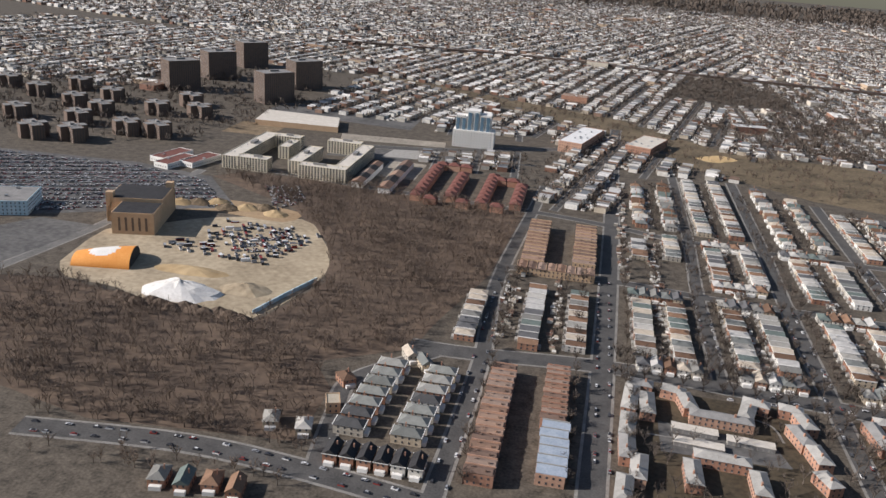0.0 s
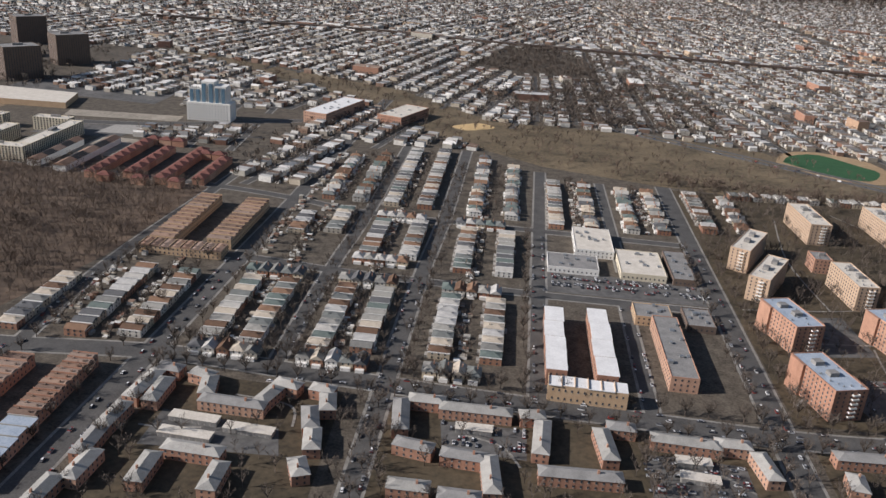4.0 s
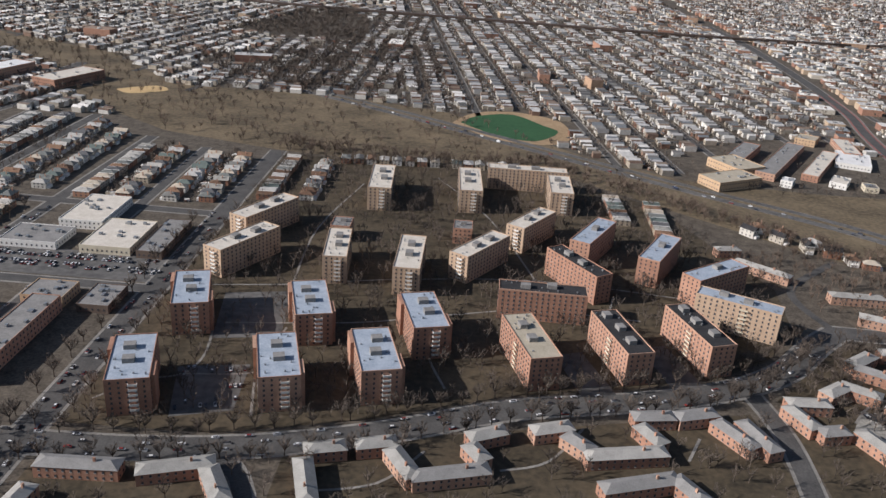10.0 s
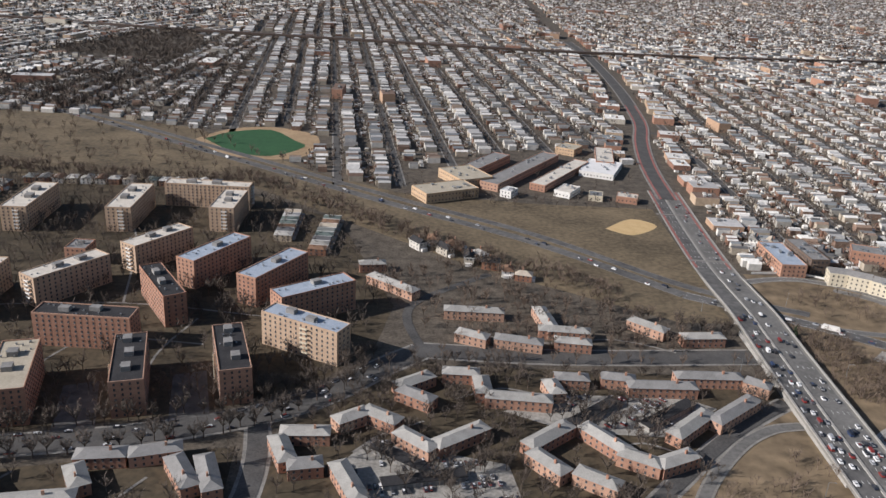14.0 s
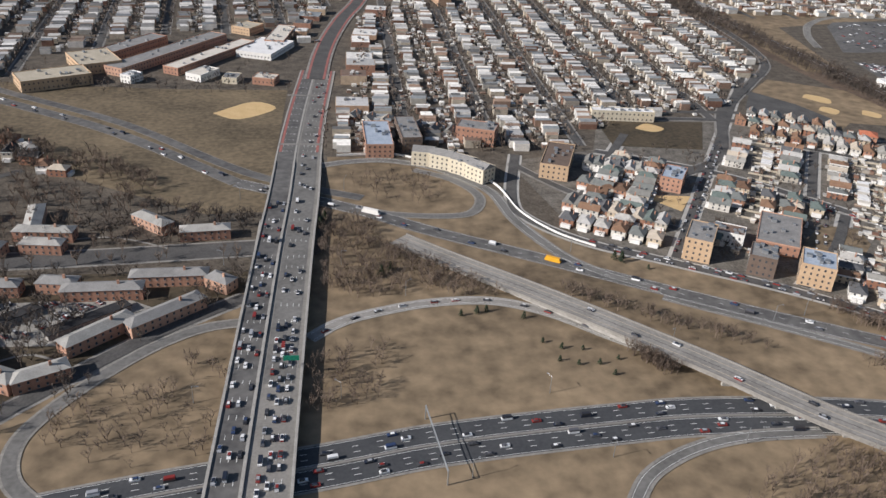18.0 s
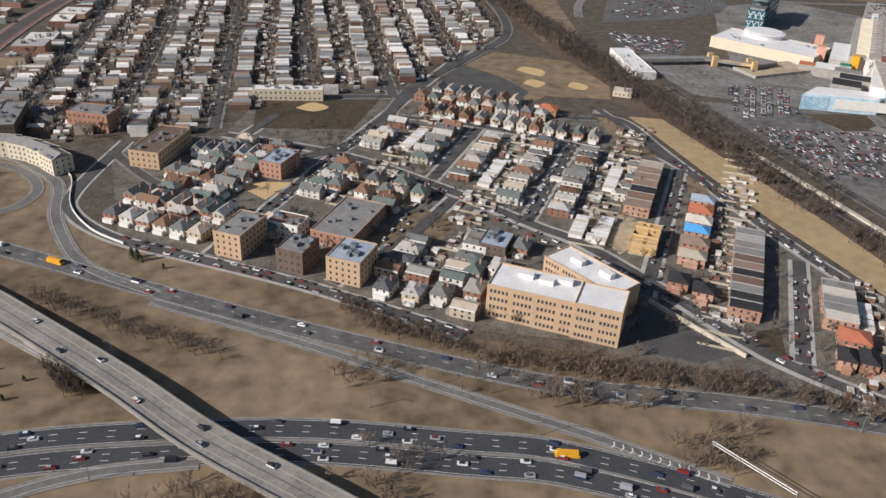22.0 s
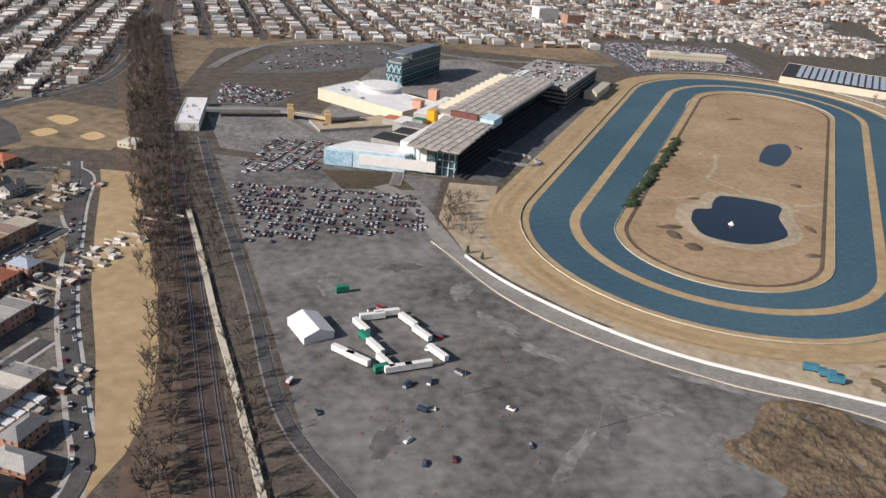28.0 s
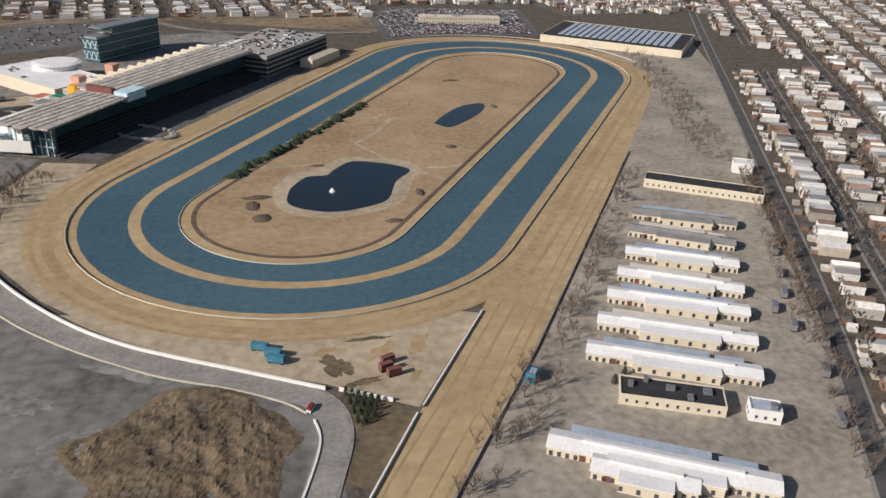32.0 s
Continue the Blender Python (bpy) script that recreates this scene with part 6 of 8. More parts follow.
MIX = (CAR, CAR, CAR, CAR, VAN)
for k, off in enumerate((-2.1, 0, 2.1)):
    along(SOUTH, 9, 34, off, MIX, 0.1, 40 + k, t0=110, t1=480)
    along([(x, y - 7.6) for x, y in SOUTH], 8, 26, off, MIX, 0.1, 50 + k, t0=110, t1=480)
for k, off in enumerate((-1.5, 1.5)):
    along(NORTH, 9, 34, off, MIX, 0.1, 60 + k)
for k, off in enumerate((-7.8, -5.4, -3.0)):
    along(BOUL, 5, 16, off, MIX, 0.1, 70 + k, t0=175, t1=330)
for k, off in enumerate((1.8, 3.9, 6.1)):
    along(BOUL, 3.6, 7, off, MIX, 0.1, 80 + k, t0=165, t1=245)
    along(BOUL, 8, 40, off, MIX, 0.1, 90 + k, t0=250, t1=480)
along([(661, 357), (677, 369), (696, 375), (716, 376), (733, 369), (750, 355), (764, 344)], 6, 14, 0, MIX, 0.12, 99)
along(BRIDGE[2:7], 14, 40, -1.9, MIX, 0.06, 301)
along(BRIDGE[2:7], 12, 34, 1.9, MIX, 0.06, 302)
copy_thing(BUS, pose(872.5, 303.5, 0.1, 0, 0, -12))
copy_thing(BUS, pose(742, 401, 0.1, 0, 0, -31))
copy_thing(TRUCK, pose(681, 438.5, 0.1, 0, 0, -28))
for v, u0, u1 in ((493, 738, 860), (540, 735, 808), (578, 800, 890), (624, 775, 855), (667, 748, 795)):
    for j, off in enumerate((-1.5, 1.5)):
        along([uv(u0, v), uv((u0 + u1) / 2, v), uv(u1, v)], 3.2, 10, off, MIX, 0.12, 140 + v + j)
for j, off in enumerate((-1.5, 1.5)):
    along([(860, 450), (898, 399), (917, 373), (946, 325), (970, 297)], 3.5, 12, off, MIX, 0.12, 180 + j)
    along([(757, 415), (785, 399), (818, 380), (858, 352)], 3.2, 9, off, MIX, 0.12, 184 + j)
    along([(966, 470), (976, 400), (988, 350), (993, 326)], 4, 14, off, MIX, 0.12, 188 + j)
for k, p in enumerate(([(68, 300), (116, 301.5), (180, 298), (250, 295), (300, 299), (345, 312), (388, 331), (427, 341), (459, 352), (485, 368), (505, 391)],)):
    for j, off in enumerate((-4.4, -1.5, 1.5, 4.4)):
        along(p, 5, 22, off, MIX, 0.1, 110 + j)
for j, off in enumerate((-2.6, 2.6)):
    along([(-170, 205), (-115, 211), (-72, 208), (-20, 200)], 4, 12, off, MIX, 0.1, 210 + j)
for x, y0, y1 in ((247, 264, 480), (20, 225, 400), (109, 215, 400), (165, 300, 470), (204, 300, 395), (-30, 210, 395), (67, 312, 395)):
    for j, off in enumerate((-2.5, 2.5)):
        along([(x, y0), (x, (y0 + y1) / 2), (x, y1)], 4, 18, off, MIX, 0.1, 120 + int(x) + j)


def car_park(name, poly, rows, seed, fill_rate=0.8, rot=0, step=1.5):
    """A field of parked cars as one mass."""
    q = random.Random(seed)
    s = Shape()
    xs, ys = [p[0] for p in poly], [p[1] for p in poly]
    cx, cy = sum(xs) / len(xs), sum(ys) / len(ys)
    c, n = math.cos(radians(rot)), math.sin(radians(rot))
    y = -140.0
    while y < 140:
        for dy in (0, 2.9):
            x = -140.0
            while x < 140:
                px, py = cx + x * c - (y + dy) * n, cy + x * n + (y + dy) * c
                if inside(px, py, poly) and q.random() < fill_rate:
                    k = len(s.v)
                    s.block(px, py, 0.2, 0.95, 2.3, 0.4, rot, 0)
                    s.block(px, py, 0.6, 0.82, 1.25, 0.28, rot, 1, 0, 0.8)
                x += step
        y += rows
    thing(name, s.mesh(name, [M_carfar, M_glass]), "many parked cars in rows", "cars", kind="stuff")


car_park("parked_cars_west", [(-400, 495), (-300, 500), (-242, 488), (-205, 441), (-235, 430), (-300, 392), (-400, 410)], 9, 1, 0.8, 25)
car_park("parked_cars_track", [(1018, 503), (1090, 486), (1090, 450), (1024, 440)], 7.5, 2, 0.6, -12, 1.8)
car_park("parked_cars_flats", [(277, 340), (300, 345), (302, 318), (284, 312)], 10, 3, 0.3, 16)
car_park("parked_cars_shop", [(170, 401), (243, 401), (243, 422), (171, 424)], 9, 4, 0.5, 0)
car_park("parked_cars_yard", [(-178, 388), (-153, 426), (-146, 388), (-160, 366)], 8, 5, 0.6, 30)
car_park("parked_cars_depot", [(-200, 490), (-180, 500), (-165, 470), (-175, 445)], 7, 15, 0.6, 30)
car_park("parked_cars_garden", [(565, 378), (604, 379), (596, 360), (566, 358)], 9, 6, 0.5, 45)
car_park("parked_cars_court", [(505, 348), (516, 344), (545, 338), (548, 322), (508, 318), (498, 336)], 10, 7, 0.35, 12)
car_park("parked_cars_yard_court", [(131, 283), (160, 283), (160, 266), (133, 268)], 8, 8, 0.35, 0)
car_park("parked_cars_lane", [(198, 277), (230, 276), (230, 240), (198, 240)], 9, 9, 0.4, 90)

# ---- beyond the parkway: school, flats and houses ----
R_S = SLANT
for x, y, w, d, rot, h, wall, roof, label in (
    (796.5, 407, 9.5, 16, R_S, 8.2, M_tan, M_roofgrey, "tan brick four-storey flats with silver roof"),
    (814, 394, 9, 11, R_S, 7.2, M_brown, M_roofgrey, "brown brick flats with pale roof"),
    (830, 387, 11, 13, R_S, 8, M_tan, M_roofblue, "tan brick flats with silver-blue roof"),
    (831, 416, 15, 27, R_S, 4.4, M_brick, M_roofgrey, "low orange brick hall with silver roof"),
    (811, 415, 8, 11, R_S + 90, 5, M_white, M_brownroof, "white house with brown gabled roof"),
    (762.5, 483, 12, 27, -20, 6.5, M_tan, M_brown, "tan brick flats with ribbed brown roof"),
    (808, 465, 9, 15, R_S, 6, M_brick, M_roofblue, "red brick flats with silver roof"),
    (686, 508, 12, 30, 2, 6, M_brick, M_roofblue, "shop block with silver-blue roof"),
    (700, 513, 9, 28, 4, 7, M_brown, M_roofgrey, "brown brick flats near the ramp"),
    (732, 515, 18, 11, -20, 7.5, M_brick, M_roofgrey, "red brick five-storey flats"),
    (877, 398, 9, 11, R_S, 4, M_brown, M_roofblue, "low hall with silver roof"),
    (997.5, 306, 16, 10, -38, 3.2, M_cream, M_tarshade, "cream workshop with black roof"),
    (1001, 291, 14, 9, -38, 2.6, M_white, M_roofblue, "white workshop with silver roof"),
    (1352, 770, 8, 60, 80, 5, M_cream, M_roofpale, "long cream shed beyond the track"),
    (811, 547, 32, 6, -5, 5, M_cream, M_roofwhite, "long cream row with white fronts"),
):
    hall(x, y, w, d, rot, h, wall, roof, label)
for pts, m, label in (([uv(762, 661), uv(748, 663), uv(748, 655), uv(758, 655)], M_lawn, "small green corner lawn"), ([uv(866, 628), uv(846, 637), uv(840, 630), uv(860, 626)], M_grass, "brown corner lot"), ([uv(916, 578), uv(912, 590), uv(874, 620), uv(876, 600)], M_grass, "brown meadow behind houses"), ([uv(800, 600), uv(786, 612), uv(812, 622), uv(816, 606)], M_yard, "bare sandy building plot")):
    area("yard_lot", pts, 0.075, m, label, "ground")
# white flats along the ramp wall
for k, (x, y, rot) in enumerate(((705, 488, -12), (713, 484, -28), (721, 478, -38), (727, 471, -48))):
    ob = hall(x, y, 9.5, 8, rot, 6, M_cream, M_brownroof, "cream flats with white gables by the ramp", "gabled_house", 2)
    part("gable_roof", Shape().gable(0, 0, 6.2, 8, 9.5, 1.8, 90).mesh("gable_roof", M_roofgrey), ob)
wl = smooth([(668, 495), (690, 497), (706, 490), (722, 478), (733, 464), (738, 440), (748, 422), (760, 411)], 6)
thing("ramp_wall", Shape().strip([(x, y, 0.9) for x, y in wl], 0.3, 0, thick=0.9).mesh("ramp_wall", M_white), "white retaining wall along the ramp", "wall", kind="structure")

# rows of houses left of the main cross road
for (x0, y0), (x1, y1), n, kind, label in (((752, 432), (786, 413), 6, DET_HIP, ""), ((757, 446), (792, 426), 9, DET_GABLE, ""), ((768, 466), (790, 452), 5, DET_HIP, ""), ((775, 486), (800, 476), 6, DET_GABLE, "")):
    rot = math.degrees(math.atan2(y1 - y0, x1 - x0))
    for k in range(n):
        t = (k + 0.5) / n
        copy_thing(kind, pose(x0 + (x1 - x0) * t, y0 + (y1 - y0) * t, 0, 0, 0, rot))
road("street", [(743, 488), (760, 461), (776, 444), (796, 424)], 3.4, walk_w=1)
for k, (x, y) in enumerate(((836, 458), (843, 450), (829, 447), (846, 440), (838, 440), (853, 447), (858, 438))):
    copy_thing(DET_HIP, pose(x, y, 0.4, 0, 0, SLANT))
for k in range(9):
    copy_thing(DET_GABLE, pose(676 + k * 7.4, 541 - k * 3.4, 0, 0, 0, -25))
area("dirt_lot", [(836, 409), (854.7, 427.9), (868, 424), (866, 412), (853, 397)], 0.08, M_grass, "bare brown lot behind the flats", "ground")
area("red_dirt_lot", [(790, 456), (812, 454), (803, 440)], 0.08, M_pit, "orange dirt lot with machinery", "ground")
area("ball_field", [(797, 545), (853, 544), (838, 506), (796, 510)], 0.08, M_lawn, "brown winter ball field in the town", "sports field")
area("clay_infield", [(814, 534), (822, 541), (829, 534), (822, 529)], 0.11, M_pit, "tan clay infield of the ball field", "sports field", 4)
area("school_field", [(886, 562), (906, 600), (925, 622), (964, 602), (972, 560), (966, 540), (935, 546), (923, 534)], 0.08, M_grass, "brown ball fields beside the railway", "sports field")
area("school_court", [(886, 566), (903, 598), (920, 575), (928, 552), (914, 532)], 0.1, M_asphalt, "dark asphalt school court", "asphalt")
for pts in ([(930, 588), (936, 594), (945, 586), (940, 577)], [(928, 566), (934, 572), (940, 566), (934, 559)], [(950, 560), (955, 567), (961, 560), (956, 554)]):
    area("clay_infield", pts, 0.12, M_pit, "orange clay infield beside the railway", "sports field", 4)
road("street", [(800, 470), (825, 482), (846, 503), (870, 560), (885, 580), (914, 618), (939, 654), (949, 702), (950, 780)], 5)
hall(974, 546, 9, 7, -25, 2.6, M_cream, M_roofpale, "low pale hall beside the railway", "low_hall", 1)

# the tan school
school = thing("school", None, "tan brick four-storey school with white roofs", "school")


def wing(u, v, du, dv, h, rot=0.0):
    x, y = uv(u, v)
    base = pose(x, y, 0, 0, 0, R_S + rot)
    b = part("wing", Shape().block(0, 0, 0, dv, du, h).mesh("wing", M_tan), school, at=base)
    part("roof", Shape().block(0, 0, h + 0.01, dv - 0.6, du - 0.6, 0.12).mesh("roof", M_roofwhite), b, "white flat roof")
    p = Shape()
    for px, py, pw, pd in ((0, -du / 2 + 0.12, dv, 0.24), (0, du / 2 - 0.12, dv, 0.24), (-dv / 2 + 0.12, 0, 0.24, du - 0.5), (dv / 2 - 0.12, 0, 0.24, du - 0.5)):
        p.block(px, py, h, pw, pd, 0.5)
    part("parapet", p.mesh("parapet", M_tan), b)
    pane = Shape().block(0, 0, 0, 0.6, 0.08, 1.0).mesh("window", M_glass)
    for k in range(4):
        n = int(dv / 1.15)
        for i in range(n):
            if i % 6 == 5:
                continue
            part("window", pane, b, at=pose(-dv / 2 + 0.7 + (dv - 1.4) * (i + 0.5) / n, -du / 2 - 0.03, 1.0 + k * h * 0.24))
    return b


w1 = wing(741, 595, 13, 26, 10.4)
wing(740, 613, 12, 13, 10.9)
w2 = wing(756, 607, 11, 27, 9.5, -30)
for b, spots in ((w1, ((-4, 2), (2, 1), (7, 3))), (w2, ((-5, 0), (5, 1)))):
    for x, y in spots:
        part("roof_unit", Shape().block(x, y, 9.6 if b == w2 else 10.5, 4.2, 2.2, 1.5).mesh("roof_unit", M_white), b, "white roof machinery housing")
area("school_playground", [(902, 346), (914, 361), (930, 336), (918, 333), (904, 340)], 0.09, M_asphalt, "dark school playground asphalt", "asphalt")
thing("playground_wall", Shape().strip([(915.5, 363, 1.3), (923, 349, 1.3), (931.5, 334, 1.3)], 0.6, 0, thick=1.3).mesh("playground_wall", M_platform), "tan wall along the school street", "wall", kind="structure")

# houses with orange and blue roofs, timber frames
VILLAS = (
    (773, 631.5, 6, 6.5, 3.6, M_tarshade, "brick twin house with black gables"), (770, 639, 6, 6.5, 3.6, M_tarshade, "brick twin house with black gables"),
    (791, 634, 8.5, 6, 3.0, M_rooftan, "yellow low house with tan roof"), (800, 634, 9, 6, 3.2, M_brownroof, "low house with dark brown roof"), (809, 634, 8, 6, 3.4, M_tarp, "house with a bright blue roof cover"),
    (817, 634, 8.5, 6, 3.2, M_roofpale, "low house with pale roof"), (825, 634, 8, 7, 3.6, M_orangeroof, "house with red tiled roof"), (835, 634, 8, 6, 3.2, M_roofblue, "low house with silver roof"),
    (761, 680, 8, 7, 3.6, M_orangeroof, "brick house with orange tiled roof"), (751, 677.5, 4.6, 7, 3.4, M_tarshade, "narrow brick house with black roof"), (752, 683, 4.6, 7.5, 3.4, M_tarshade, "narrow brick house with black roof"),
    (750, 688.5, 4.6, 7, 3.4, M_tarshade, "narrow white house with black roof"), (771, 692, 5, 9, 3.6, M_roofgrey, "brick house with grey gabled roof"), (762, 698, 10, 5.5, 3.6, M_shingle, "brick house with olive grey roof"),
    (754, 699.5, 10, 5.5, 3.6, M_tarshade, "brick house with slate roof"), (746, 694.5, 6, 6.5, 3.6, M_orangeroof, "brick villa with orange tiled roof"), (744.5, 702, 6, 6.5, 3.6, M_orangeroof, "brick villa with orange tiled roof"),
    (905, 560, 8, 8, 3.6, M_orangeroof, "house with orange roof"))
for u, v, w, d, h, roof, label in VILLAS:
    ob = thing("villa", Shape().block(0, 0, 0, w, d, h).mesh("villa", M_brick), label + " near the railway", "house", at=pose(*uv(u, v), 0, 0, 0, R_S))
    part("roof", Shape().hip(0, 0, h, w, d, 1.5, over=0.35).mesh("roof", roof), ob)
    part("porch", Shape().block(0, -d / 2 - 0.7, 0, w * 0.5, 1.4, 2.0).hip(0, -d / 2 - 0.7, 2.0, w * 0.5, 1.4, 0.6).mesh("porch", M_brick), ob)
    part("glazing", wall_windows(w, d, h, 2), ob, "white-framed windows", kind="stuff")
for u0, u1, v, roofs in ((762, 815, 651, (M_tarshade, M_tarshade, M_roofgrey, M_brownroof, M_tarshade, M_brownroof, M_brownroof, M_roofgrey, M_roofgrey, M_shingle, M_roofgrey)), (816, 860, 612.5, (M_brownroof, M_brownroof, M_tarshade, M_brownroof, M_brownroof, M_brownroof, M_rooftan)), (767, 790, 677, (M_roofpale, M_roofgrey, M_roofgrey, M_roofpale, M_roofgrey))):
    n = len(roofs)
    for k, roof in enumerate(roofs):
        st = (u1 - u0) / n
        ob = thing("row_house", Shape().block(0, 0, 0, 9, st - 0.06, 3.8).mesh("row_house", M_brick), "brick row house with flat roof near the railway", "house", "brick row houses", at=pose(*uv(u0 + (k + 0.5) * st, v), 0, 0, 0, R_S))
        part("roof", Shape().block(0, 0, 3.8, 9.2, st - 0.3, 0.25 + 0.1 * (k % 2)).mesh("roof", roof), ob)
        part("parapet", Shape().block(0, st / 2 - 0.1, 3.8, 9.2, 0.2, 0.55).block(-4.55, 0, 3.6, 0.25, st, 0.5).mesh("parapet", M_concrete), ob)
        part("glazing", wall_windows(9, st - 0.06, 3.8, 2, k in (0, n - 1)), ob, "white-silled windows", kind="stuff")
for u, v, rows in ((801, 604, 6), (800, 596, 5), (845, 600, 7), (778, 684, 5), (830, 556, 8), (850, 516, 7), (835, 580, 1)):
    for k in range(rows):
        x, y = uv(u + k * 3.2 - rows * 1.6, v)
        g = thing("garage", Shape().block(0, 0, 0, 4.6, 2.3, 1.6).mesh("garage", M_white), "low white garage in a back yard", "garage", "yard garages", at=pose(x, y, 0, 0, 0, R_S))
        part("roof", Shape().block(0, 0, 1.6, 4.8, 2.5, 0.12).mesh("roof", M_roofwhite if k % 3 else M_roofpale), g)
for u, v, n in ((796, 618.5, 5),):
    x, y = uv(u, v)
    frame_ob = thing("timber_frame", Shape().block(0, 0, 0, 9, 16, 0.4).mesh("timber_frame", M_concrete), "house under construction, bare yellow timber", "building site", at=pose(x, y, 0, 0, 0, R_S))
    part("floor_deck", Shape().block(0, 0, 2.3, 8.6, 15.6, 0.25).mesh("floor_deck", M_timber), frame_ob, "raw plywood deck")
    for dx, dy, w, d in ((-2.2, -4.6, 4, 6), (2.4, -5.2, 3.4, 4.8), (-1.0, 3.6, 6.2, 3.4), (2.8, 6.4, 2.6, 2.4), (-3.0, 6.6, 2.4, 2.2)):
        part("floor_deck", Shape().block(dx, dy, 4.3, w, d, 0.25).mesh("floor_deck", M_timber), frame_ob, "raw plywood deck")
    for k in range(8):
        part("stud_wall", Shape().block(0, -7.5 + k * 2.1, 0.4, 8.4, 0.2, 3.9 + 0.5 * (k % 3)).mesh("stud_wall", M_timber), frame_ob)
    for e in (-4.2, 0.4, 4.2):
        part("stud_wall", Shape().block(e, 0, 0.4, 0.2, 15.4, 4.3).mesh("stud_wall", M_timber), frame_ob)

# ---- the race course buildings ----
stand = thing("grandstand", None, "long grandstand with ribbed metal roof over a dark glazed front", "grandstand")
G_ROT = math.degrees(math.atan2(168, 119)) - 90
gx, gy = 1157, 592
st_base = pose(gx, gy, 0, 0, 0, G_ROT)
part("hall_body", Shape().block(-6, 0, 0, 18, 100, 13.3).block(-5, -76, 0, 16, 46, 12.4).block(-15, 15, 0, 4, 130, 12).mesh("hall_body", M_white), stand, "white hall behind the stand", at=st_base)
south = [(-7, -105), (16, -101.5), (12.5, -51), (-13, -52)]
roof = part("stand_roof", Shape().block(-2.5, 0, 13.4, 27, 101, 0.7).slab(south, 12.5, 13.3).mesh("stand_roof", M_standroof), stand, "weathered brown-grey flat roof", at=st_base)
rib = Shape().block(0, 0, 0, 25, 0.35, 0.22).mesh("roof_rib", M_roofgrey)
for k in range(14):
    part("roof_rib", rib, roof, at=pose(-1.5, -46 + k * 7, 14.1))
for k in range(7):
    part("roof_rib", rib, roof, at=pose(2.2 + 0.3 * k, -58 - k * 6.5, 13.3, 0, 0, 6 - k * 0.8))
purlin = Shape().block(0, 0, 14.1, 0.3, 98, 0.22).mesh("roof_purlin", M_roofgrey)
for k in range(6):
    part("roof_purlin", purlin, roof, at=pose(-10 + k * 4, 0, 0))
purlin = Shape().block(0, -78, 13.3, 0.3, 50, 0.22).mesh("roof_purlin", M_roofgrey)
for k in range(6):
    part("roof_purlin", purlin, roof, at=pose(-7 + k * 3.6, 0, 0))
sheet = Shape().block(0, 0, 0, 3.6, 6.3, 0.06).mesh("roof_sheet", M_sheet)
for k in range(46):
    row = k * 13 % 21
    part("roof_sheet", sheet, roof, at=pose(-8 + 4 * (k * 7 % 5), -42.5 + 7 * row, 14.11) if row < 13 else pose(-5 + 3.6 * (k * 7 % 5), -61 - 6 * (row - 13), 13.31))
part("glass_front", Shape().add([(3, -100, 0), (3, 50, 0), (7, 50, 11.6), (9, -100, 11.6)], [(0, 1, 2, 3)]).block(1, 0, 0, 4, 100, 13.3).block(2, -76, 0, 4, 46, 12.4).mesh("glass_front", M_facade), stand, "dark leaning glass front", at=st_base)
mullion = Shape().block(0, 0, 0, 0.35, 0.35, 12.4).mesh("mullion", M_bluewall)
for k in range(8):
    part("mullion", mullion, stand, "pale steel mullion of the end wall", at=st_base @ pose(-6 + k * 2.6, -99.6 + k * 0.45, 0))
part("end_glass", Shape().slab([(-7, -99), (13, -96), (13, -95), (-7, -98)], 0, 12.4).mesh("end_glass", M_facade), stand, "teal glazed end wall", at=st_base)
for z in (3.6, 6.8, 10):
    part("transom", Shape().slab([(-7, -99.4), (13, -96.4), (13, -96.2), (-7, -99.2)], z, z + 0.3).mesh("transom", M_bluewall), stand, at=st_base)
# tiers are near-black so that the stand's shade is in their colour
tier = Shape().block(0, 0, 0, 2.2, 146, 0.7).mesh("seating_tier", M_tarshade)
for k in range(6):
    part("seating_tier", tier, stand, at=st_base @ pose(16.5 - k * 2.1, -24, k * 0.7))
fascia = Shape().block(11.2, 0, 13.0, 0.4, 100, 1.2).mesh("roof_fascia", M_metal)
part("roof_fascia", fascia, stand, "pale metal roof edge", at=st_base)
part("link_block", Shape().block(9, -46, 11, 7, 12, 3.9).mesh("link_block", M_bluewall), stand, "pale blue block between two roofs", at=st_base)
part("red_block", Shape().block(-3, -50.6, 13.3, 14, 2.2, 2.6).mesh("red_block", M_redroof), stand, "dark red roof screen", at=st_base)
for k in range(13):
    part("roof_unit", Shape().block(-18, -36 + k * 7, 12.0, 9, 3.2, 1.4).gable(-18, -36 + k * 7, 13.4, 3.2, 9, 0.9, 90).mesh("roof_unit", M_cream), stand, "cream roof machinery hood", at=st_base)
part("rear_hall", Shape().block(-21, 8, 0, 9, 104, 11.9).mesh("rear_hall", M_concrete), stand, "grey rear hall under the hoods", at=st_base)
part("north_deck", Shape().block(-1, 85, 0, 40, 68, 11.6).mesh("north_deck", M_concrete), stand, "concrete parking deck end", at=st_base)
for k in range(4):
    part("deck_level", Shape().block(19.2, 85, 1 + 2.5 * k, 0.5, 67, 1.2).block(0, 50.8, 1 + 2.5 * k, 38, 0.5, 1.2).mesh("deck_level", M_tarshade), stand, at=st_base)
part("track_lodge", Shape().block(26, 98, 0, 8, 34, 4.5).hip(26, 98, 4.5, 8, 34, 1.2).mesh("track_lodge", M_cream), stand, "low cream lodge beside the track", at=st_base)
s_front = [(-42, -114), (-8, -104), (-3, -90), (-37, -98)]
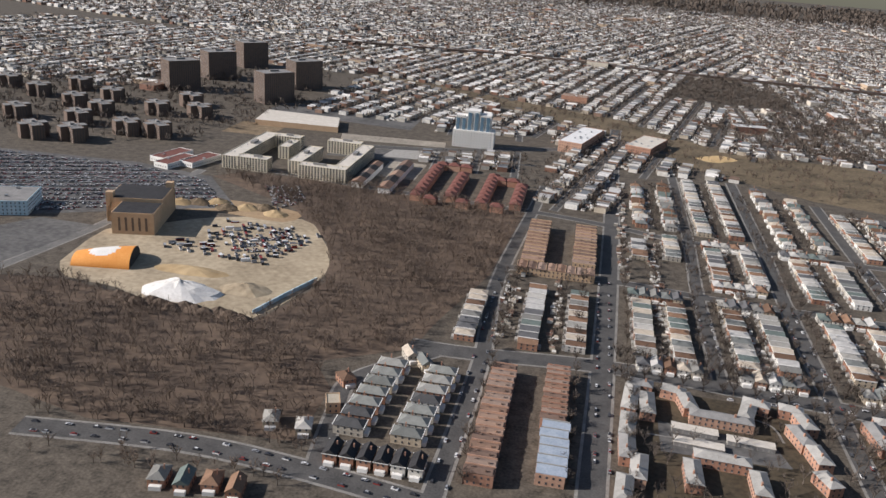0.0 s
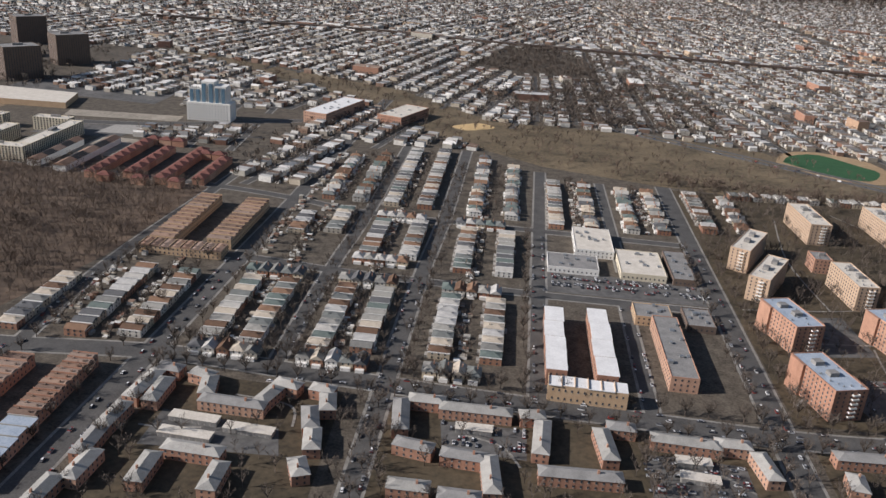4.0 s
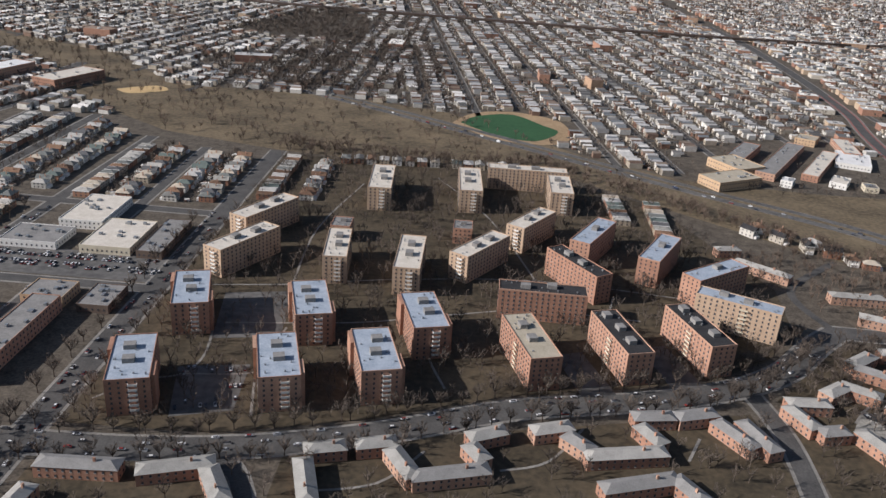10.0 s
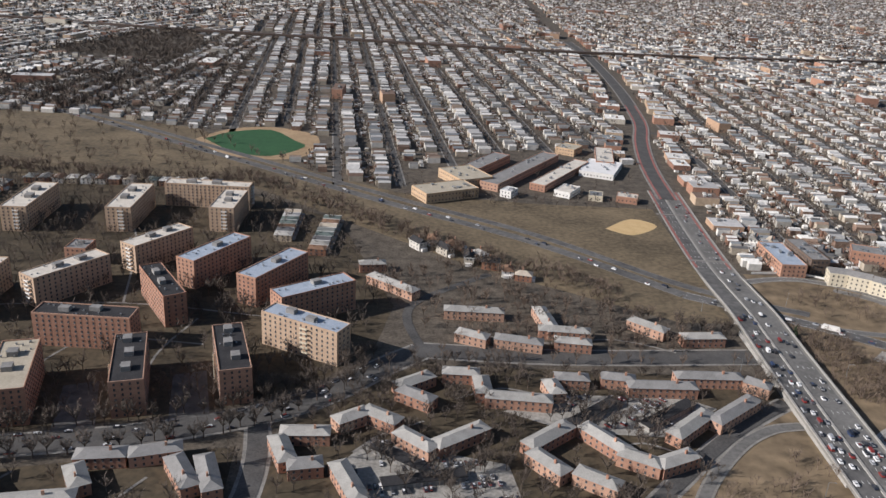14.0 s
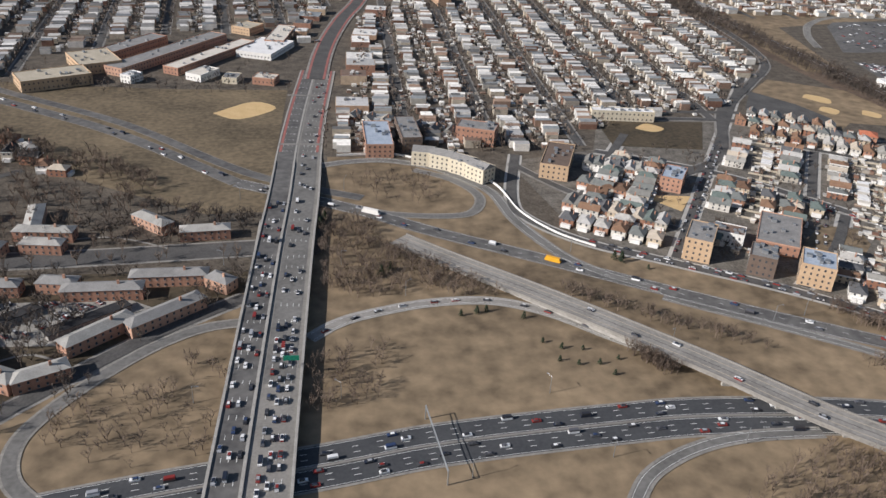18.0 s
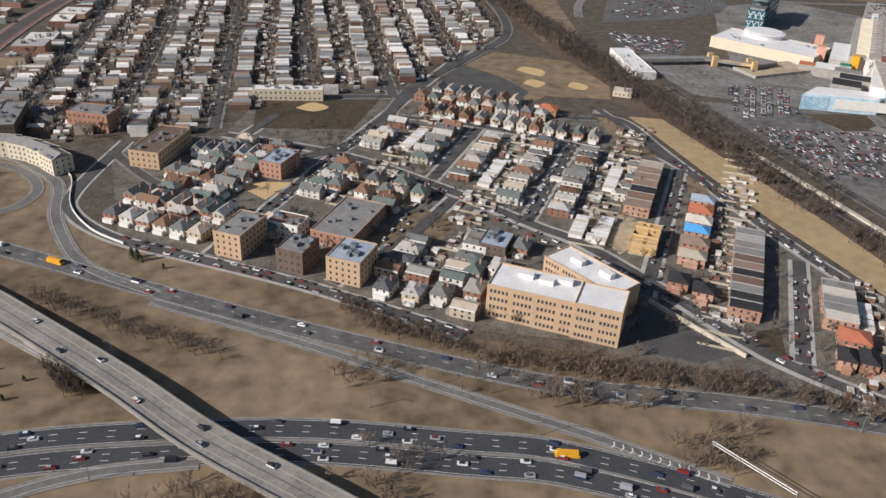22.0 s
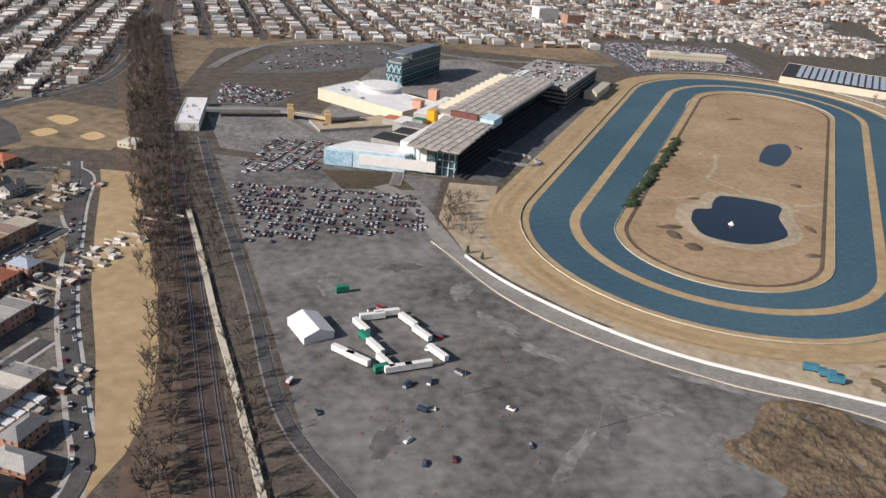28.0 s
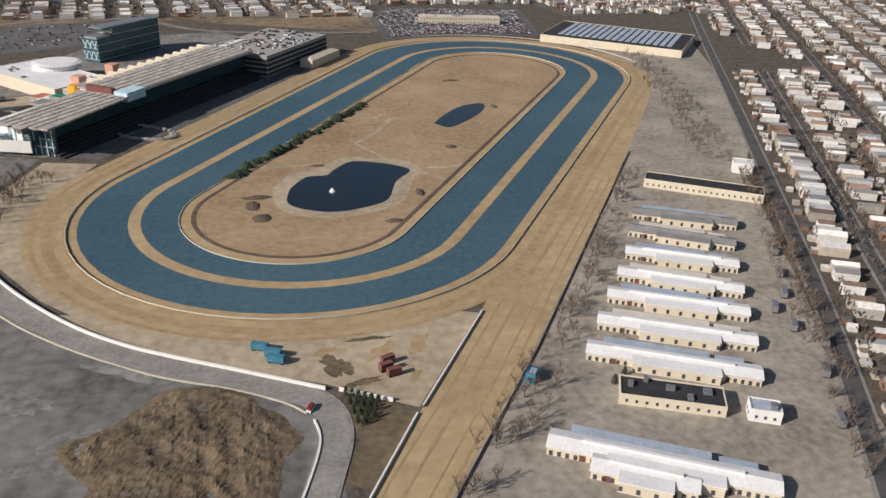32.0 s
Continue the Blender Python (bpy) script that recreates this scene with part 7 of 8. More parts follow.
part("south_block", Shape().slab(s_front, 0, 7.6).mesh("south_block", M_bluewall), stand, "pale blue and white end block", at=st_base)
part("south_roof", Shape().slab([(-41.4, -113), (-8.5, -103.4), (-4, -91), (-36.5, -98.6)], 7.6, 7.9).mesh("south_roof", M_roofwhite), stand, at=st_base)
part("white_front", Shape().slab([(-27, -109.9), (5, -100.4), (5, -100), (-27, -109.4)], 1.6, 6.4).mesh("white_front", M_white), stand, at=st_base)
part("mural", Shape().slab([(-42.2, -114.2), (-30, -110.7), (-30, -110.4), (-42.2, -113.8)], 0.4, 6.6).mesh("mural", M_mural), stand, "blue mural on the end wall", at=st_base)
for x, y, w, d, h, m in ((-24, -86, 14, 12, 8.6, M_tarshade), (-20, -72, 16, 10, 8.2, M_tarshade), (-24, -60, 14, 8, 8, M_roofgrey), (-22, -46, 4, 4, 13, M_yellow), (-40, -24, 5, 5, 10.4, M_salmon), (-43, 3, 5, 5, 10.2, M_salmon), (-26, -52, 6, 5, 9, M_signgreen), (-45, -42, 9, 8, 4, M_orangeroof), (-34, -45, 14, 12, 5, M_roofwhite), (-30, -20, 10, 40, 8, M_roofwhite)):
    part("side_hall", Shape().block(x, y, 0, w, d, h).mesh("side_hall", [m if h > 10 else M_concrete]), stand, at=st_base)
    if h < 10:
        part("side_roof", Shape().block(x, y, h, w - 0.5, d - 0.5, 0.2).mesh("side_roof", m), stand, at=st_base)
hall(1092, 619, 61, 30, -49, 6, M_cream, M_roofwhite, "cream casino hall with white roofs", "casino_hall", 10, False)
hall(1075, 583, 40, 18, 14, 1.2, M_concrete, M_yard, "low tan entrance terrace of the casino", "entrance_hall", 2, False)
drum = Shape().tube((1095.5, 633, 6), (1095.5, 633, 8.6), 11.5, 11.5, 32).tube((1095.5, 633, 8.6), (1095.5, 633, 9.2), 12.2, 10, 32).mesh("white_drum", M_roofwhite)
thing("white_drum", drum, "white round roof drum on the casino", "roof drum")
hotel = thing("glass_hotel", Shape().block(0, 0, 0, 49, 11, 13).block(6, 0, 13, 37, 11, 5).mesh("glass_hotel", M_facade), "dark teal glass hotel slab", "hotel", at=pose(1123.6, 688, 0, 0, 0, 51))
for k in range(8):
    part("floor_band", Shape().block(0 if k < 6 else 6, 0, 1.4 + 2.1 * k, 49.3 if k < 6 else 37.3, 11.3, 0.35).mesh("floor_band", M_teal if k % 2 else M_metal), hotel)
brace = Shape().block(0, 0, 0, 0.2, 0.5, 5.2).mesh("brace", M_bluewall)
for k in range(12):
    part("brace", brace, hotel, "pale diagonal brace of the end wall", at=pose(-24.7, -4.4 + 1.76 * (k % 6), 1.5 + 6 * (k // 6), 28 if k % 2 else -28, 0, 0))
part("crown_frame", Shape().block(0, 0, 18, 40, 9, 0.5).block(-12, 0, 13, 24, 9, 1.2).mesh("crown_frame", M_metal), hotel)
walkway = thing("covered_walkway", Shape().strip([(1003, 596, 4), (1040, 597, 4), (1064, 583, 4), (1078, 588, 4)], 5, 0, thick=1.4).mesh("covered_walkway", M_roofgrey), "raised covered walkway with tan portals", "walkway")
for x, y in ((1044.5, 595), (1062.5, 584)):
    for dy in (-3.2, 3.2):
        part("portal", Shape().block(x, y + dy, 0, 3, 2, 6).mesh("portal", M_pit), walkway, "tan portal tower")
part("arcade", Shape().strip([(1044.5, 592.3, 4.3), (1062.5, 581.3, 4.3)], 0.6, 0, thick=1.4).mesh("arcade", M_pit), walkway, "tan arched wall between the portals")
station = hall(996.5, 593, 11, 46, -2, 3.6, M_white, M_roofwhite, "white station roof beside the tracks", "station_house", 2, False)
area("north_parking", [(1013, 690), (1035, 745), (1056, 782), (1115, 787), (1130, 757), (1108, 716), (1052, 694)], 0.06, M_lot, "dark asphalt parking north of the casino", "asphalt", 2)
area("casino_parking", [(1003, 620), (1007, 668), (1052, 643), (1036, 616)], 0.06, M_lot, "dark asphalt parking by the casino", "asphalt")
area("brown_lawn", [(1055, 516), (1086, 513), (1092, 491), (1062, 493)], 0.065, M_lawn, "brown lawn before the grandstand end", "lawn")
lanes("casino_road", [(1000, 700), (1012, 738), (1034, 775), (1070, 800), (1125, 795), (1160, 760), (1200, 745), (1280, 740)], 4.2, 1, dash=False, surface=M_lot2, label="pale access road round the casino parking")
lanes("casino_road", [(1006, 612), (1035, 608), (1060, 560), (1075, 552), (1088, 520), (1084, 496)], 3.6, 1, dash=False, surface=M_paleway, label="pale access road to the casino")
area("far_parking", [(1285, 712), (1330, 728), (1398, 722), (1420, 824), (1310, 840), (1288, 795)], 0.06, M_lot, "asphalt parking lot beyond the track", "asphalt")
area("chute_margin", [(1187, 250), (1215, 290), (1248, 335), (1280, 382), (1311, 426), (1345, 476), (1353, 470), (1287, 379), (1254, 332), (1221, 286), (1194, 250)], 0.043, M_stable, "pale gravel beside the chute fence", "ground")
area("stand_apron", [(1112, 505), (1128, 500), (1160, 538), (1240, 650), (1250, 680), (1232, 668)], 0.045, M_lot, "asphalt apron before the grandstand", "asphalt")
area("east_meadow", [(960, 640), (985, 640), (1000, 760), (1120, 800), (1290, 740), (1290, 860), (950, 860)], 0.04, M_grass, "tan grass strips round the parking", "grass")
car_park("parked_cars_north", [(1006, 622), (1009, 664), (1049, 642), (1035, 619)], 7, 12, 0.6, 30, 1.7)
car_park("parked_cars_deck_lot", [(1018, 512), (1037, 560), (1063, 552), (1053, 516)], 8, 14, 0.75, 62, 1.5)
car_park("parked_cars_plaza", [(1020, 700), (1056, 776), (1110, 782), (1122, 757), (1104, 722), (1052, 702)], 9, 16, 0.12, 30, 1.7)
car_park("parked_cars_far", [(1292, 722), (1330, 734), (1394, 728), (1414, 820), (1312, 834), (1294, 792)], 7, 13, 0.8, 8, 1.6)
ob = hall(1446, 696, 95, 60, -38, 4.5, M_cream, M_tarshade, "long tan store with dark roof panels", "store", 0, False)
panel = Shape().block(0, 3, 4.7, 3.2, 48, 0.25).mesh("roof_panel", M_roofblue)
for k in range(17):
    part("roof_panel", panel, ob, at=pose(-36 + k * 4.6, 0, 0))
ring = thing("paddock_ring", None, "oval concrete ring in the stand's shade", "ring wall")
for k in range(24):
    a = 6.2832 * k / 24
    part("wall_segment", Shape().block(1142.5 + 11 * math.cos(a + 0.6) * 1.2, 532 + 11 * math.sin(a), 0, 3.2, 1.2, 1.1, math.degrees(math.atan2(7 * math.cos(a), -14 * math.sin(a)))).mesh("wall_segment", M_concrete), ring)

# stable barns
BARNS = [(1238, 299, 1278, 275), (1244, 290, 1262, 279), (1261, 331, 1298, 311), (1270, 344, 1306, 325), (1279, 357, 1313, 339), (1288, 369, 1319, 351), (1297, 382, 1327, 366), (1306, 398, 1335, 380), (1314, 411, 1345, 395)]
for k, (x0, y0, x1, y1) in enumerate(BARNS):
    d, rot = math.hypot(x1 - x0, y1 - y0), math.degrees(math.atan2(y1 - y0, x1 - x0))
    roofm = M_roofgrey if k > 6 else M_roofwhite
    ob = thing("stable_barn", Shape().block(0, 0, 0, d, 6.2, 2.2).block(d * 0.02, -3.6, 0, d * 0.5, 3.4, 2.6).block(-d * 0.1, 4.2, 0, d * 0.62, 3.2, 2.1).block(d * 0.33, 4.0, 0, d * 0.16, 2.8, 1.9).mesh("stable_barn", M_cream), "long white stable barn with low pitched roof", "barn", "stable barns", at=pose((x0 + x1) / 2, (y0 + y1) / 2, 0, 0, 0, rot))
    part("roof", Shape().gable(0, 0, 2.2, 6.2, d, 0.9, 90, 0, 0, 0.35).mesh("roof", roofm), ob, "white sheet roof")
    part("annexe_roof", Shape().block(d * 0.02, -3.6, 2.6, d * 0.5 + 0.4, 3.8, 0.2).mesh("annexe_roof", roofm), ob)
    part("rear_roof", Shape().block(-d * 0.1, 4.2, 2.1, d * 0.62 + 0.4, 3.6, 0.18).block(d * 0.33, 4.0, 1.9, d * 0.16 + 0.3, 3.1, 0.18).mesh("rear_roof", M_roofpale if k % 2 else M_roofblue), ob)
    for e in (-0.34, 0.21):
        part("red_door", Shape().block(d * e, -3.13, 0.1, 1.3, 0.08, 1.5).mesh("red_door", M_redroof), ob, "dark red barn door")
    part("ridge_vent", Shape().block(0, 0, 2.95, d * 0.7, 0.8, 0.5).mesh("ridge_vent", roofm), ob)
    n = int(d / 1.7)
    door = Shape().block(0, -0.03, 0.15, 0.8, 0.08, 1.2).mesh("stall_door", M_glass)
    for i in range(n):
        xx = -d / 2 + (i + 0.5) * d / n
        if abs(xx - d * 0.02) > d * 0.26:
            part("stall_door", door, ob, at=pose(xx, -3.1, 0))
        elif i % 2:
            part("stall_door", door, ob, at=pose(xx, -5.3, 0.3))
hall(1272, 308, 24, 8, -25, 2.6, M_cream, M_tarshade, "low office with dark roof among shrubs", "office", 5)
hall(1290, 298, 7, 5, -27, 3, M_white, M_roofblue, "small white hut with blue roof", "hut", 1)
hall(1352, 428, 44, 9, -33, 3.2, M_cream, M_tarshade, "long barn with black roof", "barn", 0)
hall(1285, 922, 20, 14, 10, 13, M_white, M_roofwhite, "white seven-storey hospital block", "hospital", 4)
hall(1306, 907, 16, 12, 10, 10, M_brick, M_roofgrey, "red brick six-storey flats", "large_building", 3)
hall(1381, 446, 8, 7, -30, 4, M_white, M_roofwhite, "white storage box building", "storehouse", 0, False)
hall(1243, 323, 2.4, 3.4, -35, 2.4, M_site, M_roofblue, "small blue gate tower", "gate_tower", 0)
thing("chute_fence", Shape().strip([(1189, 252, 0.6), (1216, 290, 0.6), (1249, 335, 0.6), (1281, 382, 0.6), (1345, 476, 0.6)], 0.12, 0, thick=0.6).mesh("chute_fence", M_bark), "dark fence beside the chute", "fence", kind="structure")
thing("chute_wall", Shape().strip([(1172, 250, 0.7), (1199, 293, 0.7), (1213, 315.4, 0.7)], 0.4, 0, thick=0.7).mesh("chute_wall", M_white), "white low wall beside the chute", "wall", kind="structure")
thing("chute_wall", Shape().strip([(1214.8, 317.7, 0.7), (1241, 356.5, 0.7)], 0.4, 0, thick=0.7).mesh("chute_wall", M_white), "white low wall beside the chute", "wall", kind="structure")

# soil heap and site things
r = np.random.RandomState(4)
heap = Shape()
NX_, NY_ = 84, 76
pts = []
for j in range(NY_):
    for i in range(NX_):
        x, y = 1137 + i * 0.63, 282 + j * 0.72
        e = 12 * (1 - math.hypot((i - NX_ / 2) / (NX_ * 0.47), (j - NY_ / 2) / (NY_ * 0.47)) + 0.35 * noise.noise(Vector((x * 0.09, y * 0.09, 9))))
        q = 1 - abs(noise.noise(Vector((x * 0.2, y * 0.2, 3)))) * 2.2 + 0.7 * (0.5 - abs(noise.noise(Vector((x * 0.55, y * 0.55, 7))))) + 0.3 * noise.noise(Vector((x * 1.3, y * 1.3, 2)))
        pts.append((x, y, -0.3 if e <= 0 else max(-0.05, min(1, e / 2.5) * (0.05 + 0.52 * q))))
heap.add(pts, [(j * NX_ + i, j * NX_ + i + 1, (j + 1) * NX_ + i + 1, (j + 1) * NX_ + i) for j in range(NY_ - 1) for i in range(NX_ - 1)])
thing("soil_heap", heap.mesh("soil_heap", M_soil), "heaps of dark rough excavated soil", "soil", kind="stuff")


def mound(name, x, y, rx, ry, h, material, label, seed, power=1.3):
    pts, faces = [], []
    n, m = 20, 6
    for j in range(m + 1):
        for i in range(n):
            a, t = 6.2832 * i / n, j / m
            k = 1 + 0.22 * noise.noise(Vector((math.cos(a) * 2, math.sin(a) * 2, seed + t * 2)))
            pts.append((x + rx * t * math.cos(a) * k, y + ry * t * math.sin(a) * k, h * (1 - t**power) * (1 + 0.25 * noise.noise(Vector((a, t * 3, seed + 5))))))
    faces = [(j * n + i, (j + 1) * n + i, (j + 1) * n + (i + 1) % n, j * n + (i + 1) % n) for j in range(m) for i in range(n)]
    return thing(name, Shape().add(pts, faces).mesh(name, material), label, "heap")


mound("salt_heap", -171, 319, 19, 11, 6, M_salt, "large white heap of road salt", 1)
mound("sand_heap", -145, 331, 13, 8, 3.2, M_yard, "smaller pale heap of sand", 2)
mound("sand_heap", -178, 343, 20, 6, 2.5, M_sand, "low tan heap of sand", 3)
for k in range(7):
    mound("earth_heap", -232 + k * 10, 438 + (k % 3) * 4, 8, 6, 3, M_soil if k % 2 else M_sand, "brown heap of earth in the yard", 10 + k)
for k in range(12):
    mound("dark_heap", -194 + k * 5.4, 306 - (k % 3) * 1.5 - k * 0.2, 6, 4, 3.0, M_leaf, "dark earth bank round the yard", 30 + k)
# striped dome tent
tent = thing("dome_tent", None, "striped orange and white dome tent", "tent")
n, m = 28, 18
for band in range(2):
    s = Shape()
    for i in range(n):
        for j in range(m):
            a0, a1 = math.pi * i / n, math.pi * (i + 1) / n
            white = ((j - m / 2 + 0.5) / 4.6) ** 2 + ((i - n / 2 + 0.5) / 6.2) ** 2 < 1
            if white == bool(band):
                quad = []
                for a, t in ((a0, j), (a1, j), (a1, j + 1), (a0, j + 1)):
                    yy = -14 + 28 * t / m
                    quad.append(((11 - 3 * (1 - t / m)) * math.cos(a), yy, (7 - 3.2 * (1 - t / m) ** 2) * math.sin(a)))
                s.add(quad, [(3, 2, 1, 0)])
    part("stripe", s.mesh("stripe", M_white if band else M_orange), tent, "white membrane panel" if band else "orange membrane panel", at=pose(-222, 341, 0, 0, 0, -74))
# the end is open: a flat black sheet paints the shade inside
cap = Shape().add([(11 * math.cos(math.pi * i / n), 14, 7 * math.sin(math.pi * i / n)) for i in range(n + 1)], [tuple(range(n + 1))])
part("end_wall", cap.mesh("end_wall", M_tarshade), tent, "black sheet for the shade in the open end", at=pose(-222, 341, 0, 0, 0, -74))
fac = thing("factory", Shape().block(0, 0, 0, 22, 20, 12).block(-4, 22, 0, 30, 26, 14).mesh("factory", M_tan), "tan masonry factory block with dark roof", "factory", at=pose(-231, 388, 0, 0, 0, 14))
part("roof", Shape().block(0, 0, 12.01, 21, 19, 0.15).block(-4, 22, 14.01, 29, 25, 0.15).mesh("roof", M_tarshade), fac)
for k in range(5):
    part("tall_window", Shape().block(-7 + k * 3.5, -10.03, 2, 1.2, 0.1, 7.5).mesh("tall_window", M_brown), fac)
for x, y in ((-17.5, 11), (9, 34)):
    part("corner_tower", Shape().block(x, y, 0, 4, 4, 17).mesh("corner_tower", M_tan), fac)
hall(-316, 392, 34, 28, 20, 8, M_bluewall, M_roofgrey, "blue-grey depot beside the parking", "depot", 3)
thing("yard_fence", Shape().strip([(-131.6, 308, 2), (-125, 330, 2), (-117.5, 352, 2)], 0.5, 0, thick=2).mesh("yard_fence", M_bluewall), "pale blue site fence by the woods", "fence", kind="structure")
hall(-75, 245, 5, 7, 20, 4, M_tan, M_rooftan, "small tan house by the woods", "small_house", 0)
for x, y in ((-275, 515), (-262, 525), (-285, 528)):
    ob = hall(x, y, 30, 12, 75, 3.5, M_white, M_redroof, "low white hall with red roof", "low_hall", 1)
# pale sports courts and lots by the stepped tower
area("pale_lot", [(-190, 585), (-130, 590), (-120, 628), (-185, 615)], 0.06, M_lot, "grey asphalt lot beside flats", "asphalt")
area("pale_court", [(-150, 600), (-112, 604), (-110, 634), (-146, 630)], 0.09, M_concrete, "pale concrete court by the tower", "asphalt")

# ---- parking field things ----
tent2 = thing("marquee", Shape().block(0, 0, 0, 9, 12, 2.2).mesh("marquee", M_white), "white event marquee on the asphalt", "tent", at=pose(1043.5, 381, 0, 0, 0, 20))
part("marquee_roof", Shape().gable(0, 0, 2.2, 9, 12, 1.8, over=0.2).mesh("marquee_roof", M_white), tent2)


def trailer(x, y, rot, L=7.5, label="white box trailer in a ring of trailers", m=None):
    ob = thing("trailer", Shape().block(0, 0, 0.5, L, 1.5, 1.7).mesh("trailer", m or M_white), label, "trailer", "trailers", at=pose(x, y, 0.03, 0, 0, rot))
    part("chassis", Shape().block(0, 0, 0.15, L * 0.96, 1.0, 0.35).mesh("chassis", M_tyre), ob)
    for a in (-0.38, 0.38):
        part("axle", Shape().tube((a * L, -0.72, 0.27), (a * L, 0.72, 0.27), 0.27, 0.27, 8).mesh("axle", M_tyre), ob)


for x, y, rot in ((1061.5, 386.3, 8), (1066, 388, 8), (1071.5, 383, -62), (1074.2, 375.5, -62), (1076.8, 365, -62), (1070.5, 359.6, 10), (1065, 358.6, 10), (1062, 361.5, -66), (1060.3, 369.5, -66), (1057.7, 381, -66), (1055, 364, -45), (1051.5, 367.8, -45)):
    trailer(x, y, rot)
for x, y, rot in ((1058, 375.5, -60), (1060.5, 359, 20), (1054.3, 403.7, 10)):
    trailer(x, y, rot, 4, "green container among the trailers", M_signgreen)
for x, y, rot in ((1180.5, 349, -25), (1183.5, 345.5, -25), (1184, 342.5, -25)):
    trailer(x, y, rot, 4.2, "blue site container beside the track", M_site)
for x, y in ((1068.4, 341), (1070.6, 341.2), (1063, 329.7), (1065.4, 321.4), (1072.3, 322), (1091, 325), (1066.3, 351.8), (1072.2, 352.7), (1081, 356.2), (1037, 356), (1043, 342.6), (1090.4, 339.4), (1075, 369), (1079, 375), (1062, 391), (1064.5, 392)):
    copy_thing(r.choice((0, 1)) and CAR or VAN, pose(x, y, 0.05, 0, 0, r.uniform(0, 360)))
for x, y in ((1323, 341), (1322, 331), (1325, 322), (1316, 310), (1306, 292), (1331, 348), (1338, 360), (1346, 374)):
    trailer(x, y, 62 + r.uniform(-4, 4), 4.6, "grey horse trailer by the hedge", M_metal)
s = Shape()
for k in range(34):
    a, q = r.uniform(0, 6.28), r.uniform(10, 42)
    s.block(1070 + q * math.cos(a), 350 + q * math.sin(a), 0.03, 0.22, 0.22, 0.4, 0, 0)
thing("cones", s.mesh("cones", M_orangeroof), "orange traffic cones on the asphalt", "cones", kind="stuff")


# ---- lamps, gantries, signs ----
def lamp_post(x, y, h=5.2, arm=1.6, rot=0):
    ob = thing("street_lamp", Shape().tube((0, 0, 0), (0, 0, h), 0.11, 0.06, 6).mesh("street_lamp", M_metal), "grey steel street lamp by the road", "street lamp", "street lamps", at=pose(x, y, 0, 0, 0, rot))
    part("arm", Shape().tube((0, 0, h), (arm, 0, h + 0.35), 0.06, 0.04, 5).mesh("arm", M_metal), ob)
    part("lamp_head", Shape().block(arm, 0, h + 0.28, 0.6, 0.25, 0.12).mesh("lamp_head", M_metal), ob)


for x, y in ((844, 331), (860, 327), (891, 318), (868, 311), (804, 363), (767, 352), (700, 300), (735, 305), (770, 308), (830, 325), (725, 330), (690, 380), (750, 408), (815, 365), (905, 316), (945, 303), (670, 330), (670, 400), (671, 460), (633, 330), (632, 400), (632, 450)):
    lamp_post(x, y, rot=r.uniform(0, 360))
for x, y in ((1080, 347), (1168, 415), (1050, 430), (1110, 330)):
    lamp_post(x, y, 9, 1.2)
for (x0, y0), (x1, y1) in (((691, 321), (694, 298)), ((905, 300), (916, 283))):
    g = thing("sign_gantry", None, "steel sign gantry over the parkway", "gantry")
    for x, y in ((x0, y0), (x1, y1)):
        part("post", Shape().tube((x, y, 0), (x, y, 4.4), 0.18, 0.18, 6).mesh("post", M_metal), g)
    for z in (3.7, 4.4):
        part("beam", Shape().tube((x0, y0, z), (x1, y1, z), 0.1, 0.1, 4).mesh("beam", M_metal), g)
sg = thing("road_sign", Shape().block(657, 340, 5.2, 4.2, 0.15, 1.5).mesh("road_sign", M_signgreen), "green overhead road sign on posts", "sign")
for dx in (-1.8, 1.8):
    part("post", Shape().tube((657 + dx, 340.1, 2.6), (657 + dx, 340.1, 6.6), 0.08, 0.08, 5).mesh("post", M_metal), sg)


# evergreens
def evergreen(x, y, h, seed):
    q = random.Random(seed)
    ob = thing("evergreen", Shape().tube((x, y, 0), (x, y, h * 0.9), 0.14, 0.03, 5).mesh("evergreen", M_bark), "dark green conifer in dry grass", "tree", "evergreens")
    s = Shape()
    for k in range(170):
        t = q.random() ** 0.8
        a, rr = q.uniform(0, 6.28), (1 - t) * h * 0.34 * q.uniform(0.3, 1) + 0.1
        p = Vector((x + rr * math.cos(a), y + rr * math.sin(a), h * (0.1 + 0.88 * t)))
        d = Vector((math.cos(a), math.sin(a), -0.35)) * h * 0.09
        w = Vector((-math.sin(a), math.cos(a), q.uniform(-0.3, 0.3))) * h * 0.06
        s.add([p - d * 0.4 - w, p - d * 0.4 + w, p + d], [(0, 1, 2)])
    part("foliage", s.mesh("foliage", M_needle), ob, kind="stuff")


GROVES = [(1198.5 + 8 * (i % 6) / 6 + (i // 6) * 0.3, 326 - 5.5 * (i % 6) / 6 - (i // 6) * 3.6, 2.4) for i in range(24) if i % 6 < 6 - i // 6 * 1.4]
for k, (x, y, h) in enumerate(GROVES + [(683, 393, 4), (686, 396, 3.5), (711, 369, 3), (714, 370, 2.6), (706, 368, 2.4), (764, 402, 4), (766, 400, 4.5), (774, 395, 2), (725, 366, 2.6), (728, 353, 2), (733, 350, 2.2), (736, 342, 2), (742, 342, 2.2), (745, 337, 2), (739, 349, 1.8), (731, 344, 2), (748, 344, 1.8), (664, 432, 4.5), (662.5, 428, 4), (1262, 317, 3), (1266, 320, 2.6), (1100, 430, 3), (1104, 425, 2.6)]):
    evergreen(x, y, h, k)
